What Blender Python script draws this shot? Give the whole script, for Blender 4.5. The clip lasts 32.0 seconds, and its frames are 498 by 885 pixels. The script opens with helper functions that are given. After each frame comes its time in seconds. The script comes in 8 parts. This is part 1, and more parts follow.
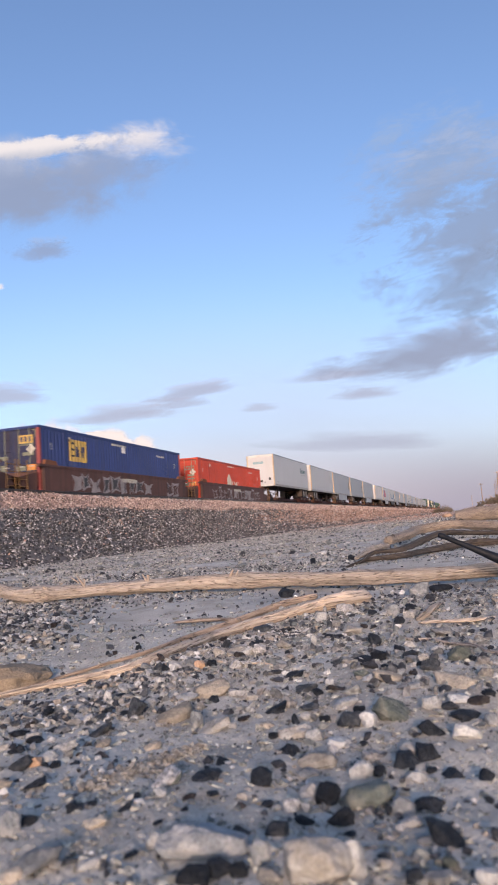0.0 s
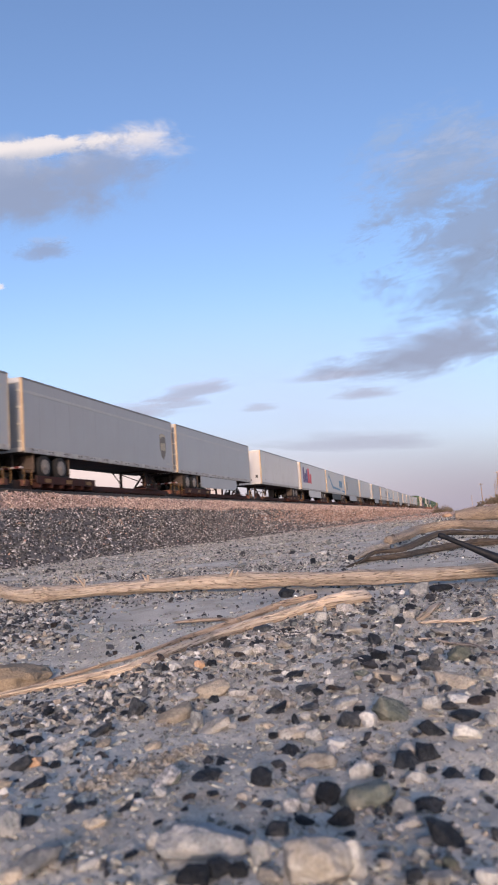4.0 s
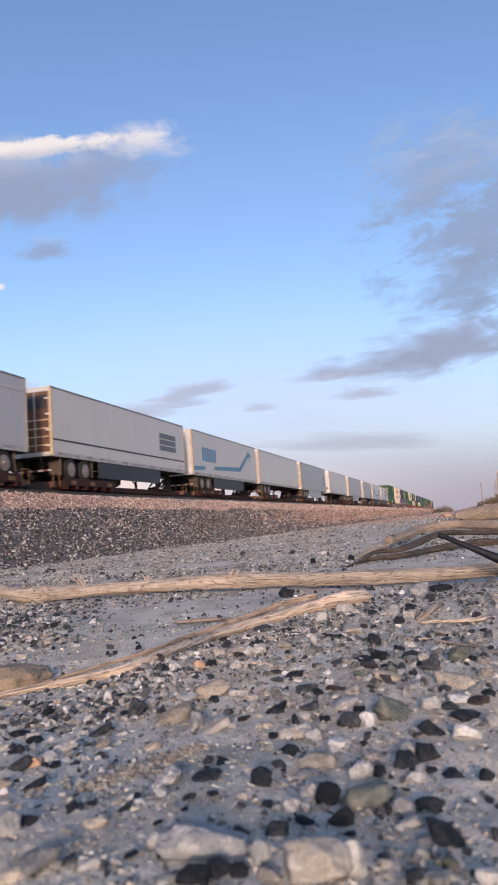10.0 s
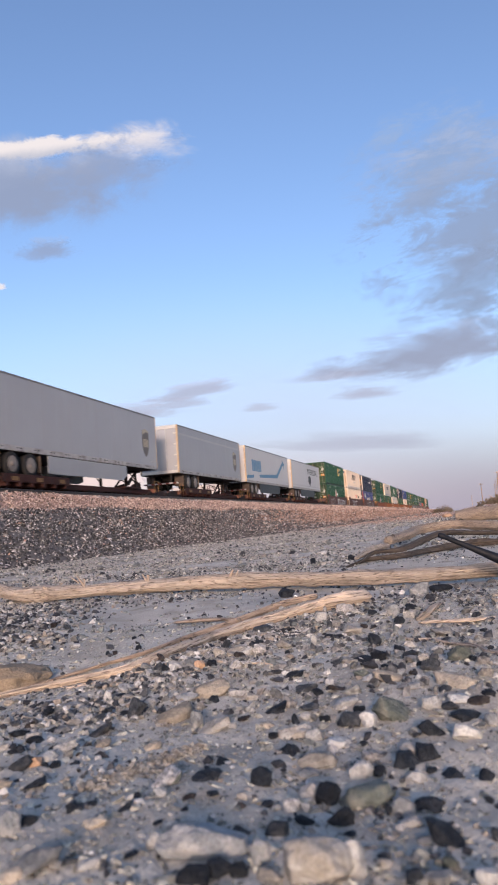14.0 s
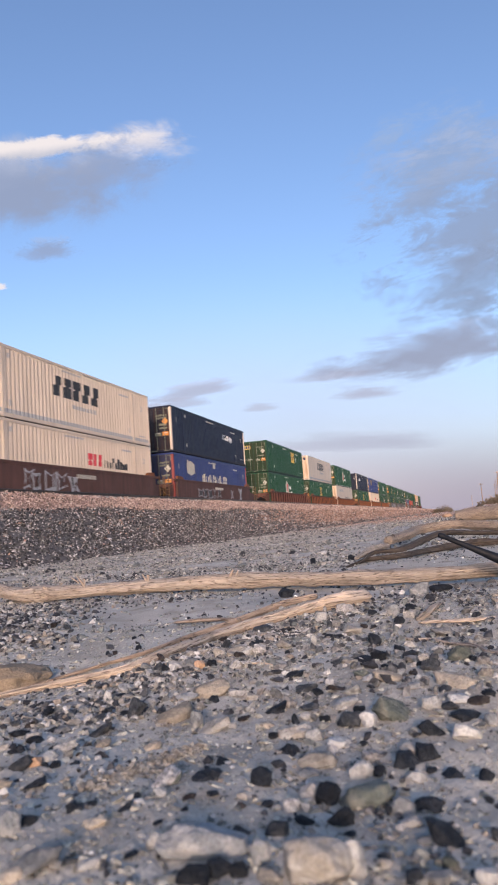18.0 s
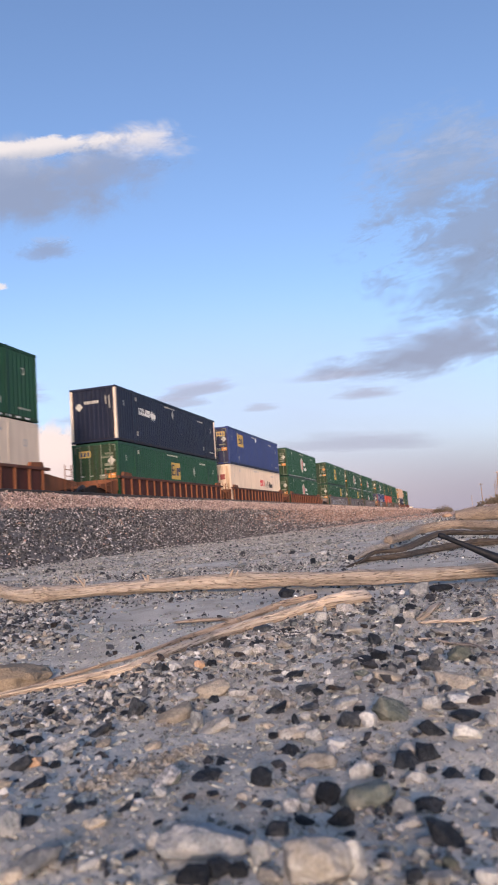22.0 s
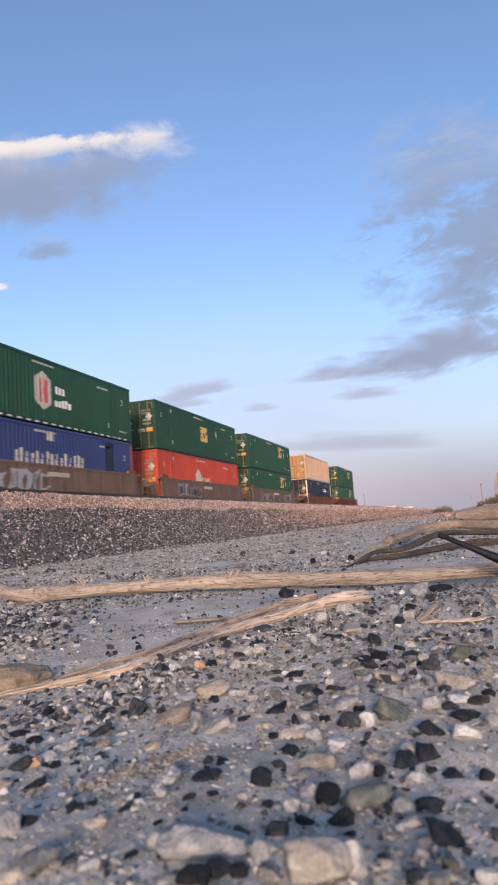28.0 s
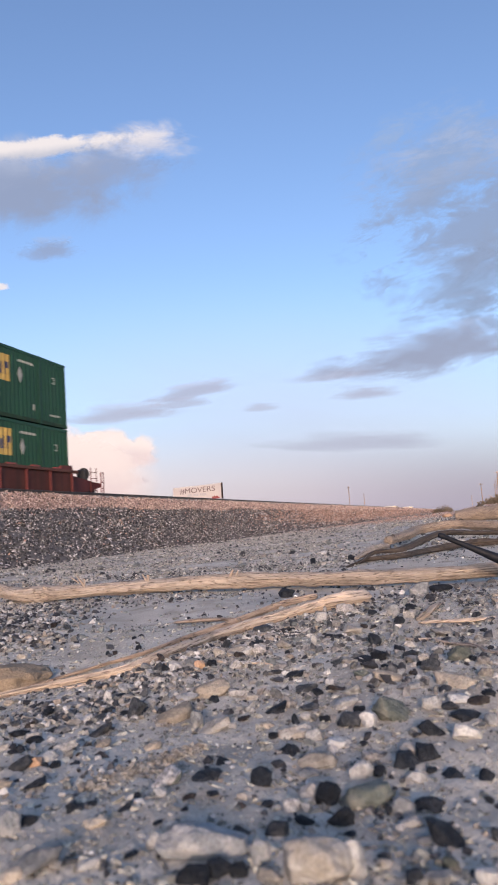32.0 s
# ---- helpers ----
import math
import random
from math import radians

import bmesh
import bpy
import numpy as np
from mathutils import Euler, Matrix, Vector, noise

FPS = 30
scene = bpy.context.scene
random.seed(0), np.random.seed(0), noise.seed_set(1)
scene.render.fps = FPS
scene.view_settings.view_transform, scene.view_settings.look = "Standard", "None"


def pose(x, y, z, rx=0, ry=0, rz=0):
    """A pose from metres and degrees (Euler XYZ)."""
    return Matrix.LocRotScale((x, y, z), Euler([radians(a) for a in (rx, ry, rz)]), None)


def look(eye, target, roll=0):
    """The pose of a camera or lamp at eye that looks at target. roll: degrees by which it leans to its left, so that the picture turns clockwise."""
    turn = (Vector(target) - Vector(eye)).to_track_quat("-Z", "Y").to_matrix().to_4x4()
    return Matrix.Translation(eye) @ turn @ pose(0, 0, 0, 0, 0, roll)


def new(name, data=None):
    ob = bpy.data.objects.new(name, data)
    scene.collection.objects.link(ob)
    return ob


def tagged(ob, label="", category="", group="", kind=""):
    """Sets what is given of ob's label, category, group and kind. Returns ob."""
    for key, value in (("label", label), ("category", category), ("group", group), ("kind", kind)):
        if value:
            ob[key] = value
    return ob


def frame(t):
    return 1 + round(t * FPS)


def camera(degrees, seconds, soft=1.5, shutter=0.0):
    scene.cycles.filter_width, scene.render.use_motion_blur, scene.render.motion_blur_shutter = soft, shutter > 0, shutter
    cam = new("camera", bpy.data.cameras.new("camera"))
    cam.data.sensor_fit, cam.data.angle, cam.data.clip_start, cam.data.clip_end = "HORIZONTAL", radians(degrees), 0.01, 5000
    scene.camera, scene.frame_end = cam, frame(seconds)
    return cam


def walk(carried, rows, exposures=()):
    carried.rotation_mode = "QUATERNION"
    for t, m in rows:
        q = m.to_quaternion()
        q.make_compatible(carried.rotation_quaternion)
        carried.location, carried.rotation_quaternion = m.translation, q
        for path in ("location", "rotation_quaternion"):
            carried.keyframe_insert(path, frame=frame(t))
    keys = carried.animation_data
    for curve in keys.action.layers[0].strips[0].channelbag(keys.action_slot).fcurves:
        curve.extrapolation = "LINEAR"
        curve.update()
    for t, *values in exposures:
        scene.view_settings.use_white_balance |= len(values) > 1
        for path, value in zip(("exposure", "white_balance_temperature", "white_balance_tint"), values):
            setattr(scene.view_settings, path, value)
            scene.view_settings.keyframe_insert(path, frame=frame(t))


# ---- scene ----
# ---------------------------------------------------------------- camera
# x runs along the track (away from the camera), y across it towards the track, z up
EYE = Vector((0.0, 0.0, 0.28))
EXPOSURE, KELVIN, TINT = 0.92, 6420, 21
cam = camera(37.957, 32.0, soft=1.25, shutter=0.25)
YAW, PITCH = radians(15.5686), radians(6.4789)
AIM = EYE + 10 * Vector((math.cos(YAW) * math.cos(PITCH), math.sin(YAW) * math.cos(PITCH), math.sin(PITCH)))
# a phone lens focused on the driftwood and the train
cam.data.dof.use_dof = True
cam.data.dof.focus_distance = 3.2
cam.data.dof.aperture_fstop = 13.0
walk(cam, [(0.0, look(EYE, AIM, -4.049)), (32.0, look(EYE, AIM, -4.049))], exposures=[(0.0, EXPOSURE, KELVIN, TINT), (32.0, EXPOSURE, KELVIN, TINT)])

# ---------------------------------------------------------------- world and sun
SUN_AZ = radians(14.0)      # the sun stands low behind the camera, 14 degrees off the track, veiled by evening haze
SUN_EL = radians(12.5)
SUN_DIR = Vector((-math.cos(SUN_AZ) * math.cos(SUN_EL), -math.sin(SUN_AZ) * math.cos(SUN_EL), math.sin(SUN_EL)))
world = bpy.data.worlds.new("evening_sky")
scene.world = world
world.use_nodes = True
wn, wl = world.node_tree.nodes, world.node_tree.links
wn.clear()
sky = wn.new("ShaderNodeTexSky")
sky.sky_type = 'NISHITA'
sky.sun_disc = False
sky.sun_elevation = SUN_EL
sky.sun_rotation = math.atan2(SUN_DIR.x, SUN_DIR.y)
sky.air_density, sky.dust_density, sky.ozone_density = 1.0, 1.7, 2.7
bg = wn.new("ShaderNodeBackground")
bg.inputs["Strength"].default_value = 0.130
wo = wn.new("ShaderNodeOutputWorld")
wl.new(sky.outputs[0], bg.inputs[0])
wl.new(bg.outputs[0], wo.inputs[0])

sun_data = bpy.data.lights.new("sun", 'SUN')
sun_data.energy = 1.9
sun_data.angle = radians(7.0)
sun_data.color = (1.0, 0.745, 0.54)
sun = new("sun", sun_data)
sun.matrix_world = look(SUN_DIR * 200, (0, 0, 0))


# ---------------------------------------------------------------- materials
def nodes_of(m):
    m.use_nodes = True
    return m.node_tree.nodes, m.node_tree.links, m.node_tree.nodes["Principled BSDF"]


def shade(name, colour, rough=0.6, metal=0.0, var=0.25, big=1.5, grain=40.0, bump=0.15, bump_scale=60.0,
          dirt=None, dirt_amount=0.0, stretch=(1, 1, 1), streak=0.0, per_object=0.0, dirt_scale=1.1):
    """A painted or natural surface: colour that varies at two scales, dirt in patches or streaks, fine relief."""
    m = bpy.data.materials.new(name)
    n, l, p = nodes_of(m)
    tc = n.new("ShaderNodeTexCoord")
    mp = n.new("ShaderNodeMapping")
    mp.inputs["Scale"].default_value = stretch
    l.new(tc.outputs["Object"], mp.inputs[0])
    n1 = n.new("ShaderNodeTexNoise")
    n1.inputs["Scale"].default_value, n1.inputs["Detail"].default_value = big, 6
    n2 = n.new("ShaderNodeTexNoise")
    n2.inputs["Scale"].default_value, n2.inputs["Detail"].default_value = grain, 4
    for k in (n1, n2):
        l.new(mp.outputs[0], k.inputs["Vector"])
    add = n.new("ShaderNodeMath")
    add.operation = 'ADD'
    l.new(n1.outputs[0], add.inputs[0])
    l.new(n2.outputs[0], add.inputs[1])
    mr = n.new("ShaderNodeMapRange")
    mr.inputs["From Min"].default_value, mr.inputs["From Max"].default_value = 0.6, 1.4
    mr.inputs["To Min"].default_value, mr.inputs["To Max"].default_value = 1 - var, 1 + var
    l.new(add.outputs[0], mr.inputs["Value"])
    mul = n.new("ShaderNodeMix")
    mul.data_type, mul.blend_type = 'RGBA', 'MULTIPLY'
    mul.inputs["Factor"].default_value = 1.0
    mul.inputs[6].default_value = (*colour, 1)
    l.new(mr.outputs[0], mul.inputs[7])
    out = mul.outputs[2]
    if dirt:
        n3 = n.new("ShaderNodeTexNoise")
        n3.inputs["Scale"].default_value, n3.inputs["Detail"].default_value = dirt_scale, 8
        if streak:
            mp3 = n.new("ShaderNodeMapping")
            mp3.inputs["Scale"].default_value = (streak, streak, 0.35)
            l.new(tc.outputs["Object"], mp3.inputs[0])
            l.new(mp3.outputs[0], n3.inputs["Vector"])
        else:
            l.new(tc.outputs["Object"], n3.inputs["Vector"])
        r3 = n.new("ShaderNodeMapRange")
        r3.inputs["From Min"].default_value, r3.inputs["From Max"].default_value = 0.45, 0.75
        r3.inputs["To Max"].default_value = dirt_amount
        l.new(n3.outputs[0], r3.inputs["Value"])
        mx = n.new("ShaderNodeMix")
        mx.data_type = 'RGBA'
        l.new(r3.outputs[0], mx.inputs["Factor"])
        l.new(out, mx.inputs[6])
        mx.inputs[7].default_value = (*dirt, 1)
        out = mx.outputs[2]
    if per_object:
        oi = n.new("ShaderNodeObjectInfo")
        r4 = n.new("ShaderNodeMapRange")
        r4.inputs["To Min"].default_value, r4.inputs["To Max"].default_value = 1 - per_object, 1 + per_object
        l.new(oi.outputs["Random"], r4.inputs["Value"])
        m4 = n.new("ShaderNodeMix")
        m4.data_type, m4.blend_type = 'RGBA', 'MULTIPLY'
        m4.inputs["Factor"].default_value = 1.0
        l.new(out, m4.inputs[6])
        l.new(r4.outputs[0], m4.inputs[7])
        out = m4.outputs[2]
    l.new(out, p.inputs["Base Color"])
    p.inputs["Roughness"].default_value, p.inputs["Metallic"].default_value = rough, metal
    if bump:
        nb = n.new("ShaderNodeTexNoise")
        nb.inputs["Scale"].default_value, nb.inputs["Detail"].default_value = bump_scale, 5
        l.new(mp.outputs[0], nb.inputs["Vector"])
        b = n.new("ShaderNodeBump")
        b.inputs["Strength"].default_value, b.inputs["Distance"].default_value = bump, 0.02
        l.new(nb.outputs[0], b.inputs["Height"])
        l.new(b.outputs[0], p.inputs["Normal"])
    return m


def stones_mat(name, stops, rough=0.85):
    """Many stones in one mesh: each takes its own colour from the ramp, with mottling."""
    m = bpy.data.materials.new(name)
    n, l, p = nodes_of(m)
    geo = n.new("ShaderNodeNewGeometry")
    ramp = n.new("ShaderNodeValToRGB")
    ramp.color_ramp.interpolation = 'CONSTANT'
    els = ramp.color_ramp.elements
    els[0].position, els[0].color = 0.0, (*stops[0][1], 1)
    els[1].position, els[1].color = stops[1][0], (*stops[1][1], 1)
    for pos, col in stops[2:]:
        e = els.new(pos)
        e.color = (*col, 1)
    l.new(geo.outputs["Random Per Island"], ramp.inputs[0])
    tc = n.new("ShaderNodeTexCoord")
    nz = n.new("ShaderNodeTexNoise")
    nz.inputs["Scale"].default_value, nz.inputs["Detail"].default_value = 130, 6
    l.new(tc.outputs["Object"], nz.inputs["Vector"])
    mr = n.new("ShaderNodeMapRange")
    mr.inputs["From Min"].default_value, mr.inputs["From Max"].default_value = 0.3, 0.7
    mr.inputs["To Min"].default_value, mr.inputs["To Max"].default_value = 0.5, 1.5
    l.new(nz.outputs[0], mr.inputs["Value"])
    mul = n.new("ShaderNodeMix")
    mul.data_type, mul.blend_type = 'RGBA', 'MULTIPLY'
    mul.inputs["Factor"].default_value = 1.0
    l.new(ramp.outputs[0], mul.inputs[6])
    l.new(mr.outputs[0], mul.inputs[7])
    l.new(mul.outputs[2], p.inputs["Base Color"])
    p.inputs["Roughness"].default_value = rough
    b = n.new("ShaderNodeBump")
    b.inputs["Strength"].default_value, b.inputs["Distance"].default_value = 0.35, 0.01
    l.new(nz.outputs[0], b.inputs["Height"])
    l.new(b.outputs[0], p.inputs["Normal"])
    return m


def cloud_mat(name, half_w, half_h, shade_col, light_col, gain, rough_scale, stretch, light_from, light_to, opacity, ragged=3.2):
    """A cloud sheet that thins out to its rim; it glows with the daylight it scatters. Lengths in metres."""
    m = bpy.data.materials.new(name)
    n, l, p = nodes_of(m)
    n.remove(p)
    tc = n.new("ShaderNodeTexCoord")
    mp = n.new("ShaderNodeMapping")
    mp.inputs["Scale"].default_value = (1 / half_w, 1 / half_w, 1 / half_h)
    l.new(tc.outputs["Object"], mp.inputs[0])
    nz = n.new("ShaderNodeTexNoise")
    nz.inputs["Scale"].default_value, nz.inputs["Detail"].default_value = rough_scale, 9
    nz.inputs["Roughness"].default_value, nz.inputs["Distortion"].default_value = 0.66, 0.35
    mp2 = n.new("ShaderNodeMapping")
    mp2.inputs["Scale"].default_value = (0.001 * stretch[0], 0.001, 0.001 * stretch[1])
    l.new(tc.outputs["Object"], mp2.inputs[0])
    l.new(mp2.outputs[0], nz.inputs["Vector"])
    ln = n.new("ShaderNodeVectorMath")
    ln.operation = 'LENGTH'
    l.new(mp.outputs[0], ln.inputs[0])
    inv = n.new("ShaderNodeMath")
    inv.operation = 'SUBTRACT'
    inv.inputs[0].default_value = 1.0
    l.new(ln.outputs["Value"], inv.inputs[1])
    cen = n.new("ShaderNodeMath")
    cen.operation = 'MULTIPLY_ADD'
    cen.inputs[1].default_value, cen.inputs[2].default_value = ragged, -0.5 * ragged - 0.15
    l.new(nz.outputs[0], cen.inputs[0])
    sm = n.new("ShaderNodeMath")
    sm.operation = 'ADD'
    l.new(inv.outputs[0], sm.inputs[0])
    l.new(cen.outputs[0], sm.inputs[1])
    rim = n.new("ShaderNodeMapRange")
    rim.interpolation_type = 'SMOOTHSTEP'
    rim.inputs["From Min"].default_value, rim.inputs["From Max"].default_value = 0.0, 0.35
    l.new(inv.outputs[0], rim.inputs["Value"])
    al = n.new("ShaderNodeMapRange")
    al.interpolation_type = 'SMOOTHSTEP'
    al.inputs["From Min"].default_value, al.inputs["From Max"].default_value = 0.0, gain
    al.inputs["To Max"].default_value = opacity
    l.new(sm.outputs[0], al.inputs["Value"])
    am = n.new("ShaderNodeMath")
    am.operation = 'MULTIPLY'
    l.new(rim.outputs[0], am.inputs[0])
    l.new(al.outputs[0], am.inputs[1])
    sep = n.new("ShaderNodeSeparateXYZ")
    l.new(mp.outputs[0], sep.inputs[0])
    up = n.new("ShaderNodeMath")
    up.operation = 'MULTIPLY_ADD'
    up.inputs[1].default_value = 0.9
    l.new(nz.outputs[0], up.inputs[0])
    l.new(sep.outputs[2], up.inputs[2])
    lr = n.new("ShaderNodeMapRange")
    lr.interpolation_type = 'SMOOTHSTEP'
    lr.inputs["From Min"].default_value, lr.inputs["From Max"].default_value = light_from, light_to
    l.new(up.outputs[0], lr.inputs["Value"])
    mx = n.new("ShaderNodeMix")
    mx.data_type = 'RGBA'
    l.new(lr.outputs[0], mx.inputs["Factor"])
    mx.inputs[6].default_value, mx.inputs[7].default_value = (*shade_col, 1), (*light_col, 1)
    em = n.new("ShaderNodeEmission")
    l.new(mx.outputs[2], em.inputs[0])
    tr = n.new("ShaderNodeBsdfTransparent")
    ms = n.new("ShaderNodeMixShader")
    l.new(am.outputs[0], ms.inputs[0])
    l.new(tr.outputs[0], ms.inputs[1])
    l.new(em.outputs[0], ms.inputs[2])
    l.new(ms.outputs[0], n["Material Output"].inputs[0])
    return m


SAND = shade("sand", (0.468, 0.443, 0.393), 0.95, var=0.38, big=2.2, grain=210, bump=0.32, bump_scale=150,
             dirt=(0.275, 0.25, 0.21), dirt_amount=1.0, dirt_scale=7.5)
MIXED_STONE = stones_mat("mixed_gravel", [(0, (0.020, 0.022, 0.028)), (0.17, (0.05, 0.053, 0.06)), (0.29, (0.11, 0.112, 0.11)), (0.42, (0.19, 0.185, 0.18)),
                                          (0.58, (0.215, 0.22, 0.21)), (0.70, (0.135, 0.15, 0.15)), (0.80, (0.31, 0.31, 0.305)),
                                          (0.92, (0.24, 0.215, 0.19)), (0.955, (0.44, 0.445, 0.44))])
GREY_GRAVEL = stones_mat("grey_gravel", [(0, (0.03, 0.033, 0.04)), (0.17, (0.10, 0.105, 0.105)), (0.36, (0.22, 0.215, 0.20)), (0.6, (0.30, 0.285, 0.26)),
                                        (0.78, (0.15, 0.16, 0.155)), (0.88, (0.43, 0.42, 0.39))])
RUBBLE = stones_mat("grey_green_rubble", [(0, (0.03, 0.033, 0.04)), (0.17, (0.13, 0.135, 0.13)), (0.33, (0.24, 0.23, 0.21)), (0.5, (0.34, 0.34, 0.33)), (0.66, (0.075, 0.08, 0.085)), (0.77, (0.28, 0.24, 0.195)), (0.86, (0.47, 0.47, 0.46))])
SOIL_CRUMBS = stones_mat("soil_crumbs", [(0, (0.32, 0.315, 0.27)), (0.25, (0.40, 0.395, 0.345)), (0.5, (0.24, 0.235, 0.20)), (0.7, (0.44, 0.435, 0.38)), (0.9, (0.165, 0.165, 0.15))], 0.95)
CRUST = stones_mat("brown_soil_crust", [(0, (0.27, 0.245, 0.205)), (0.4, (0.33, 0.305, 0.26)), (0.7, (0.22, 0.195, 0.165)), (0.9, (0.37, 0.345, 0.30))], 0.95)
PINK_STONE = stones_mat("pink_ballast", [(0, (0.32, 0.225, 0.195)), (0.3, (0.43, 0.325, 0.285)), (0.6, (0.18, 0.13, 0.11)), (0.78, (0.55, 0.44, 0.375)), (0.92, (0.07, 0.06, 0.055))])
DARK_STONE = stones_mat("grey_ballast", [(0, (0.022, 0.023, 0.027)), (0.30, (0.07, 0.07, 0.072)), (0.48, (0.15, 0.14, 0.135)), (0.64, (0.028, 0.025, 0.025)), (0.76, (0.27, 0.255, 0.25)), (0.91, (0.45, 0.43, 0.42))])
MIDDLE_STONE = stones_mat("brown_ballast", [(0, (0.13, 0.08, 0.064)), (0.3, (0.30, 0.19, 0.15)), (0.55, (0.40, 0.265, 0.21)), (0.75, (0.06, 0.052, 0.05)), (0.86, (0.42, 0.35, 0.31))])
ROCK = {
    "slate": shade("slate_stone", (0.033, 0.04, 0.05), 0.75, var=0.5, big=60, grain=320, bump=0.5, bump_scale=220, dirt=(0.15, 0.145, 0.135), dirt_amount=0.6, dirt_scale=40, per_object=0.3),
    "umber": shade("dark_brown_stone", (0.03, 0.026, 0.027), 0.75, var=0.5, big=60, grain=320, bump=0.5, bump_scale=220, dirt=(0.10, 0.09, 0.08), dirt_amount=0.6, dirt_scale=40, per_object=0.3),
    "pale_grey": shade("pale_grey_stone", (0.30, 0.30, 0.295), 0.8, var=0.5, big=80, grain=320, bump=0.45, bump_scale=200, dirt=(0.14, 0.135, 0.12), dirt_amount=0.7, dirt_scale=50, per_object=0.3),
    "dark": shade("charcoal_stone", (0.011, 0.015, 0.022), 0.7, var=0.55, big=70, grain=320, bump=0.5, bump_scale=220, dirt=(0.05, 0.055, 0.062), dirt_amount=0.5, dirt_scale=45, per_object=0.3),
    "white": shade("pale_quartz_stone", (0.40, 0.41, 0.41), 0.8, var=0.4, big=80, grain=320, bump=0.36, bump_scale=200, dirt=(0.17, 0.165, 0.155), dirt_amount=0.9, dirt_scale=42, per_object=0.3),
    "tan": shade("tan_stone", (0.265, 0.25, 0.225), 0.85, var=0.4, big=70, grain=320, bump=0.36, bump_scale=200, dirt=(0.36, 0.365, 0.36), dirt_amount=0.85, dirt_scale=34, per_object=0.3),
    "grey": shade("blue_grey_stone", (0.17, 0.185, 0.20), 0.8, var=0.4, big=70, grain=320, bump=0.36, bump_scale=200, dirt=(0.38, 0.37, 0.35), dirt_amount=0.85, dirt_scale=40, per_object=0.3),
    "green": shade("green_grey_stone", (0.085, 0.10, 0.092), 0.8, var=0.4, big=70, grain=320, bump=0.36, bump_scale=200, dirt=(0.22, 0.21, 0.18), dirt_amount=0.7, dirt_scale=40, per_object=0.3),
    "clod": shade("crusted_soil_clod", (0.33, 0.295, 0.245), 0.95, var=0.4, big=60, grain=300, bump=0.35, bump_scale=160, dirt=(0.25, 0.21, 0.165), dirt_amount=0.8, dirt_scale=25, per_object=0.3),
    "ochre": shade("ochre_slab", (0.25, 0.20, 0.145), 0.9, var=0.35, big=18, grain=260, bump=0.3, bump_scale=150, dirt=(0.19, 0.15, 0.11), dirt_amount=0.7, dirt_scale=14),
    "orange": shade("orange_stone", (0.37, 0.25, 0.17), 0.85, var=0.3, big=70, grain=320, bump=0.34, bump_scale=200, per_object=0.3),
    "speckled": shade("speckled_stone", (0.30, 0.295, 0.29), 0.8, var=0.85, big=170, grain=420, bump=0.36, bump_scale=220, per_object=0.3),
}


def wood_mat(name, colour, dark, grey):
    """Weathered wood: grain and cracks run along the piece, laid out in metres along and around it."""
    m = bpy.data.materials.new(name)
    n, l, p = nodes_of(m)
    uv = n.new("ShaderNodeUVMap")

    def field(su, sv, detail):
        mp = n.new("ShaderNodeMapping")
        mp.inputs["Scale"].default_value = (su, sv, 1)
        l.new(uv.outputs[0], mp.inputs[0])
        t = n.new("ShaderNodeTexNoise")
        t.inputs["Scale"].default_value, t.inputs["Detail"].default_value = 1.0, detail
        t.inputs["Distortion"].default_value = 0.4
        l.new(mp.outputs[0], t.inputs["Vector"])
        return t.outputs[0]

    def span(src, a, b, c, d):
        r = n.new("ShaderNodeMapRange")
        r.inputs["From Min"].default_value, r.inputs["From Max"].default_value = a, b
        r.inputs["To Min"].default_value, r.inputs["To Max"].default_value = c, d
        l.new(src, r.inputs["Value"])
        return r.outputs[0]

    def mix(fac, a, b, mode='MIX'):
        x = n.new("ShaderNodeMix")
        x.data_type, x.blend_type = 'RGBA', mode
        l.new(fac, x.inputs["Factor"])
        for slot, v in ((6, a), (7, b)):
            if isinstance(v, tuple):
                x.inputs[slot].default_value = (*v, 1)
            else:
                l.new(v, x.inputs[slot])
        return x.outputs[2]
    grain = field(6, 110, 7)
    broad = field(5, 30, 5)
    crack = field(24, 120, 6)
    split = field(2.2, 130, 4)
    c = mix(span(broad, 0.35, 0.65, 0, 1), colour, grey)
    c = mix(span(grain, 0.44, 0.64, 0, 0.62), c, tuple(0.5 * k for k in colour))
    c = mix(span(field(13, 17, 6), 0.5, 0.72, 0, 0.75), c, tuple(0.42 * k for k in colour))
    ck = span(crack, 0.57, 0.66, 0, 0.72)
    c = mix(ck, c, dark)
    c = mix(span(split, 0.63, 0.67, 0, 0.85), c, dark)
    l.new(c, p.inputs["Base Color"])
    p.inputs["Roughness"].default_value = 0.9
    h = n.new("ShaderNodeMath")
    h.operation = 'SUBTRACT'
    l.new(grain, h.inputs[0])
    l.new(ck, h.inputs[1])
    b = n.new("ShaderNodeBump")
    b.inputs["Strength"].default_value, b.inputs["Distance"].default_value = 1.0, 0.007
    l.new(h.outputs[0], b.inputs["Height"])
    l.new(b.outputs[0], p.inputs["Normal"])
    return m


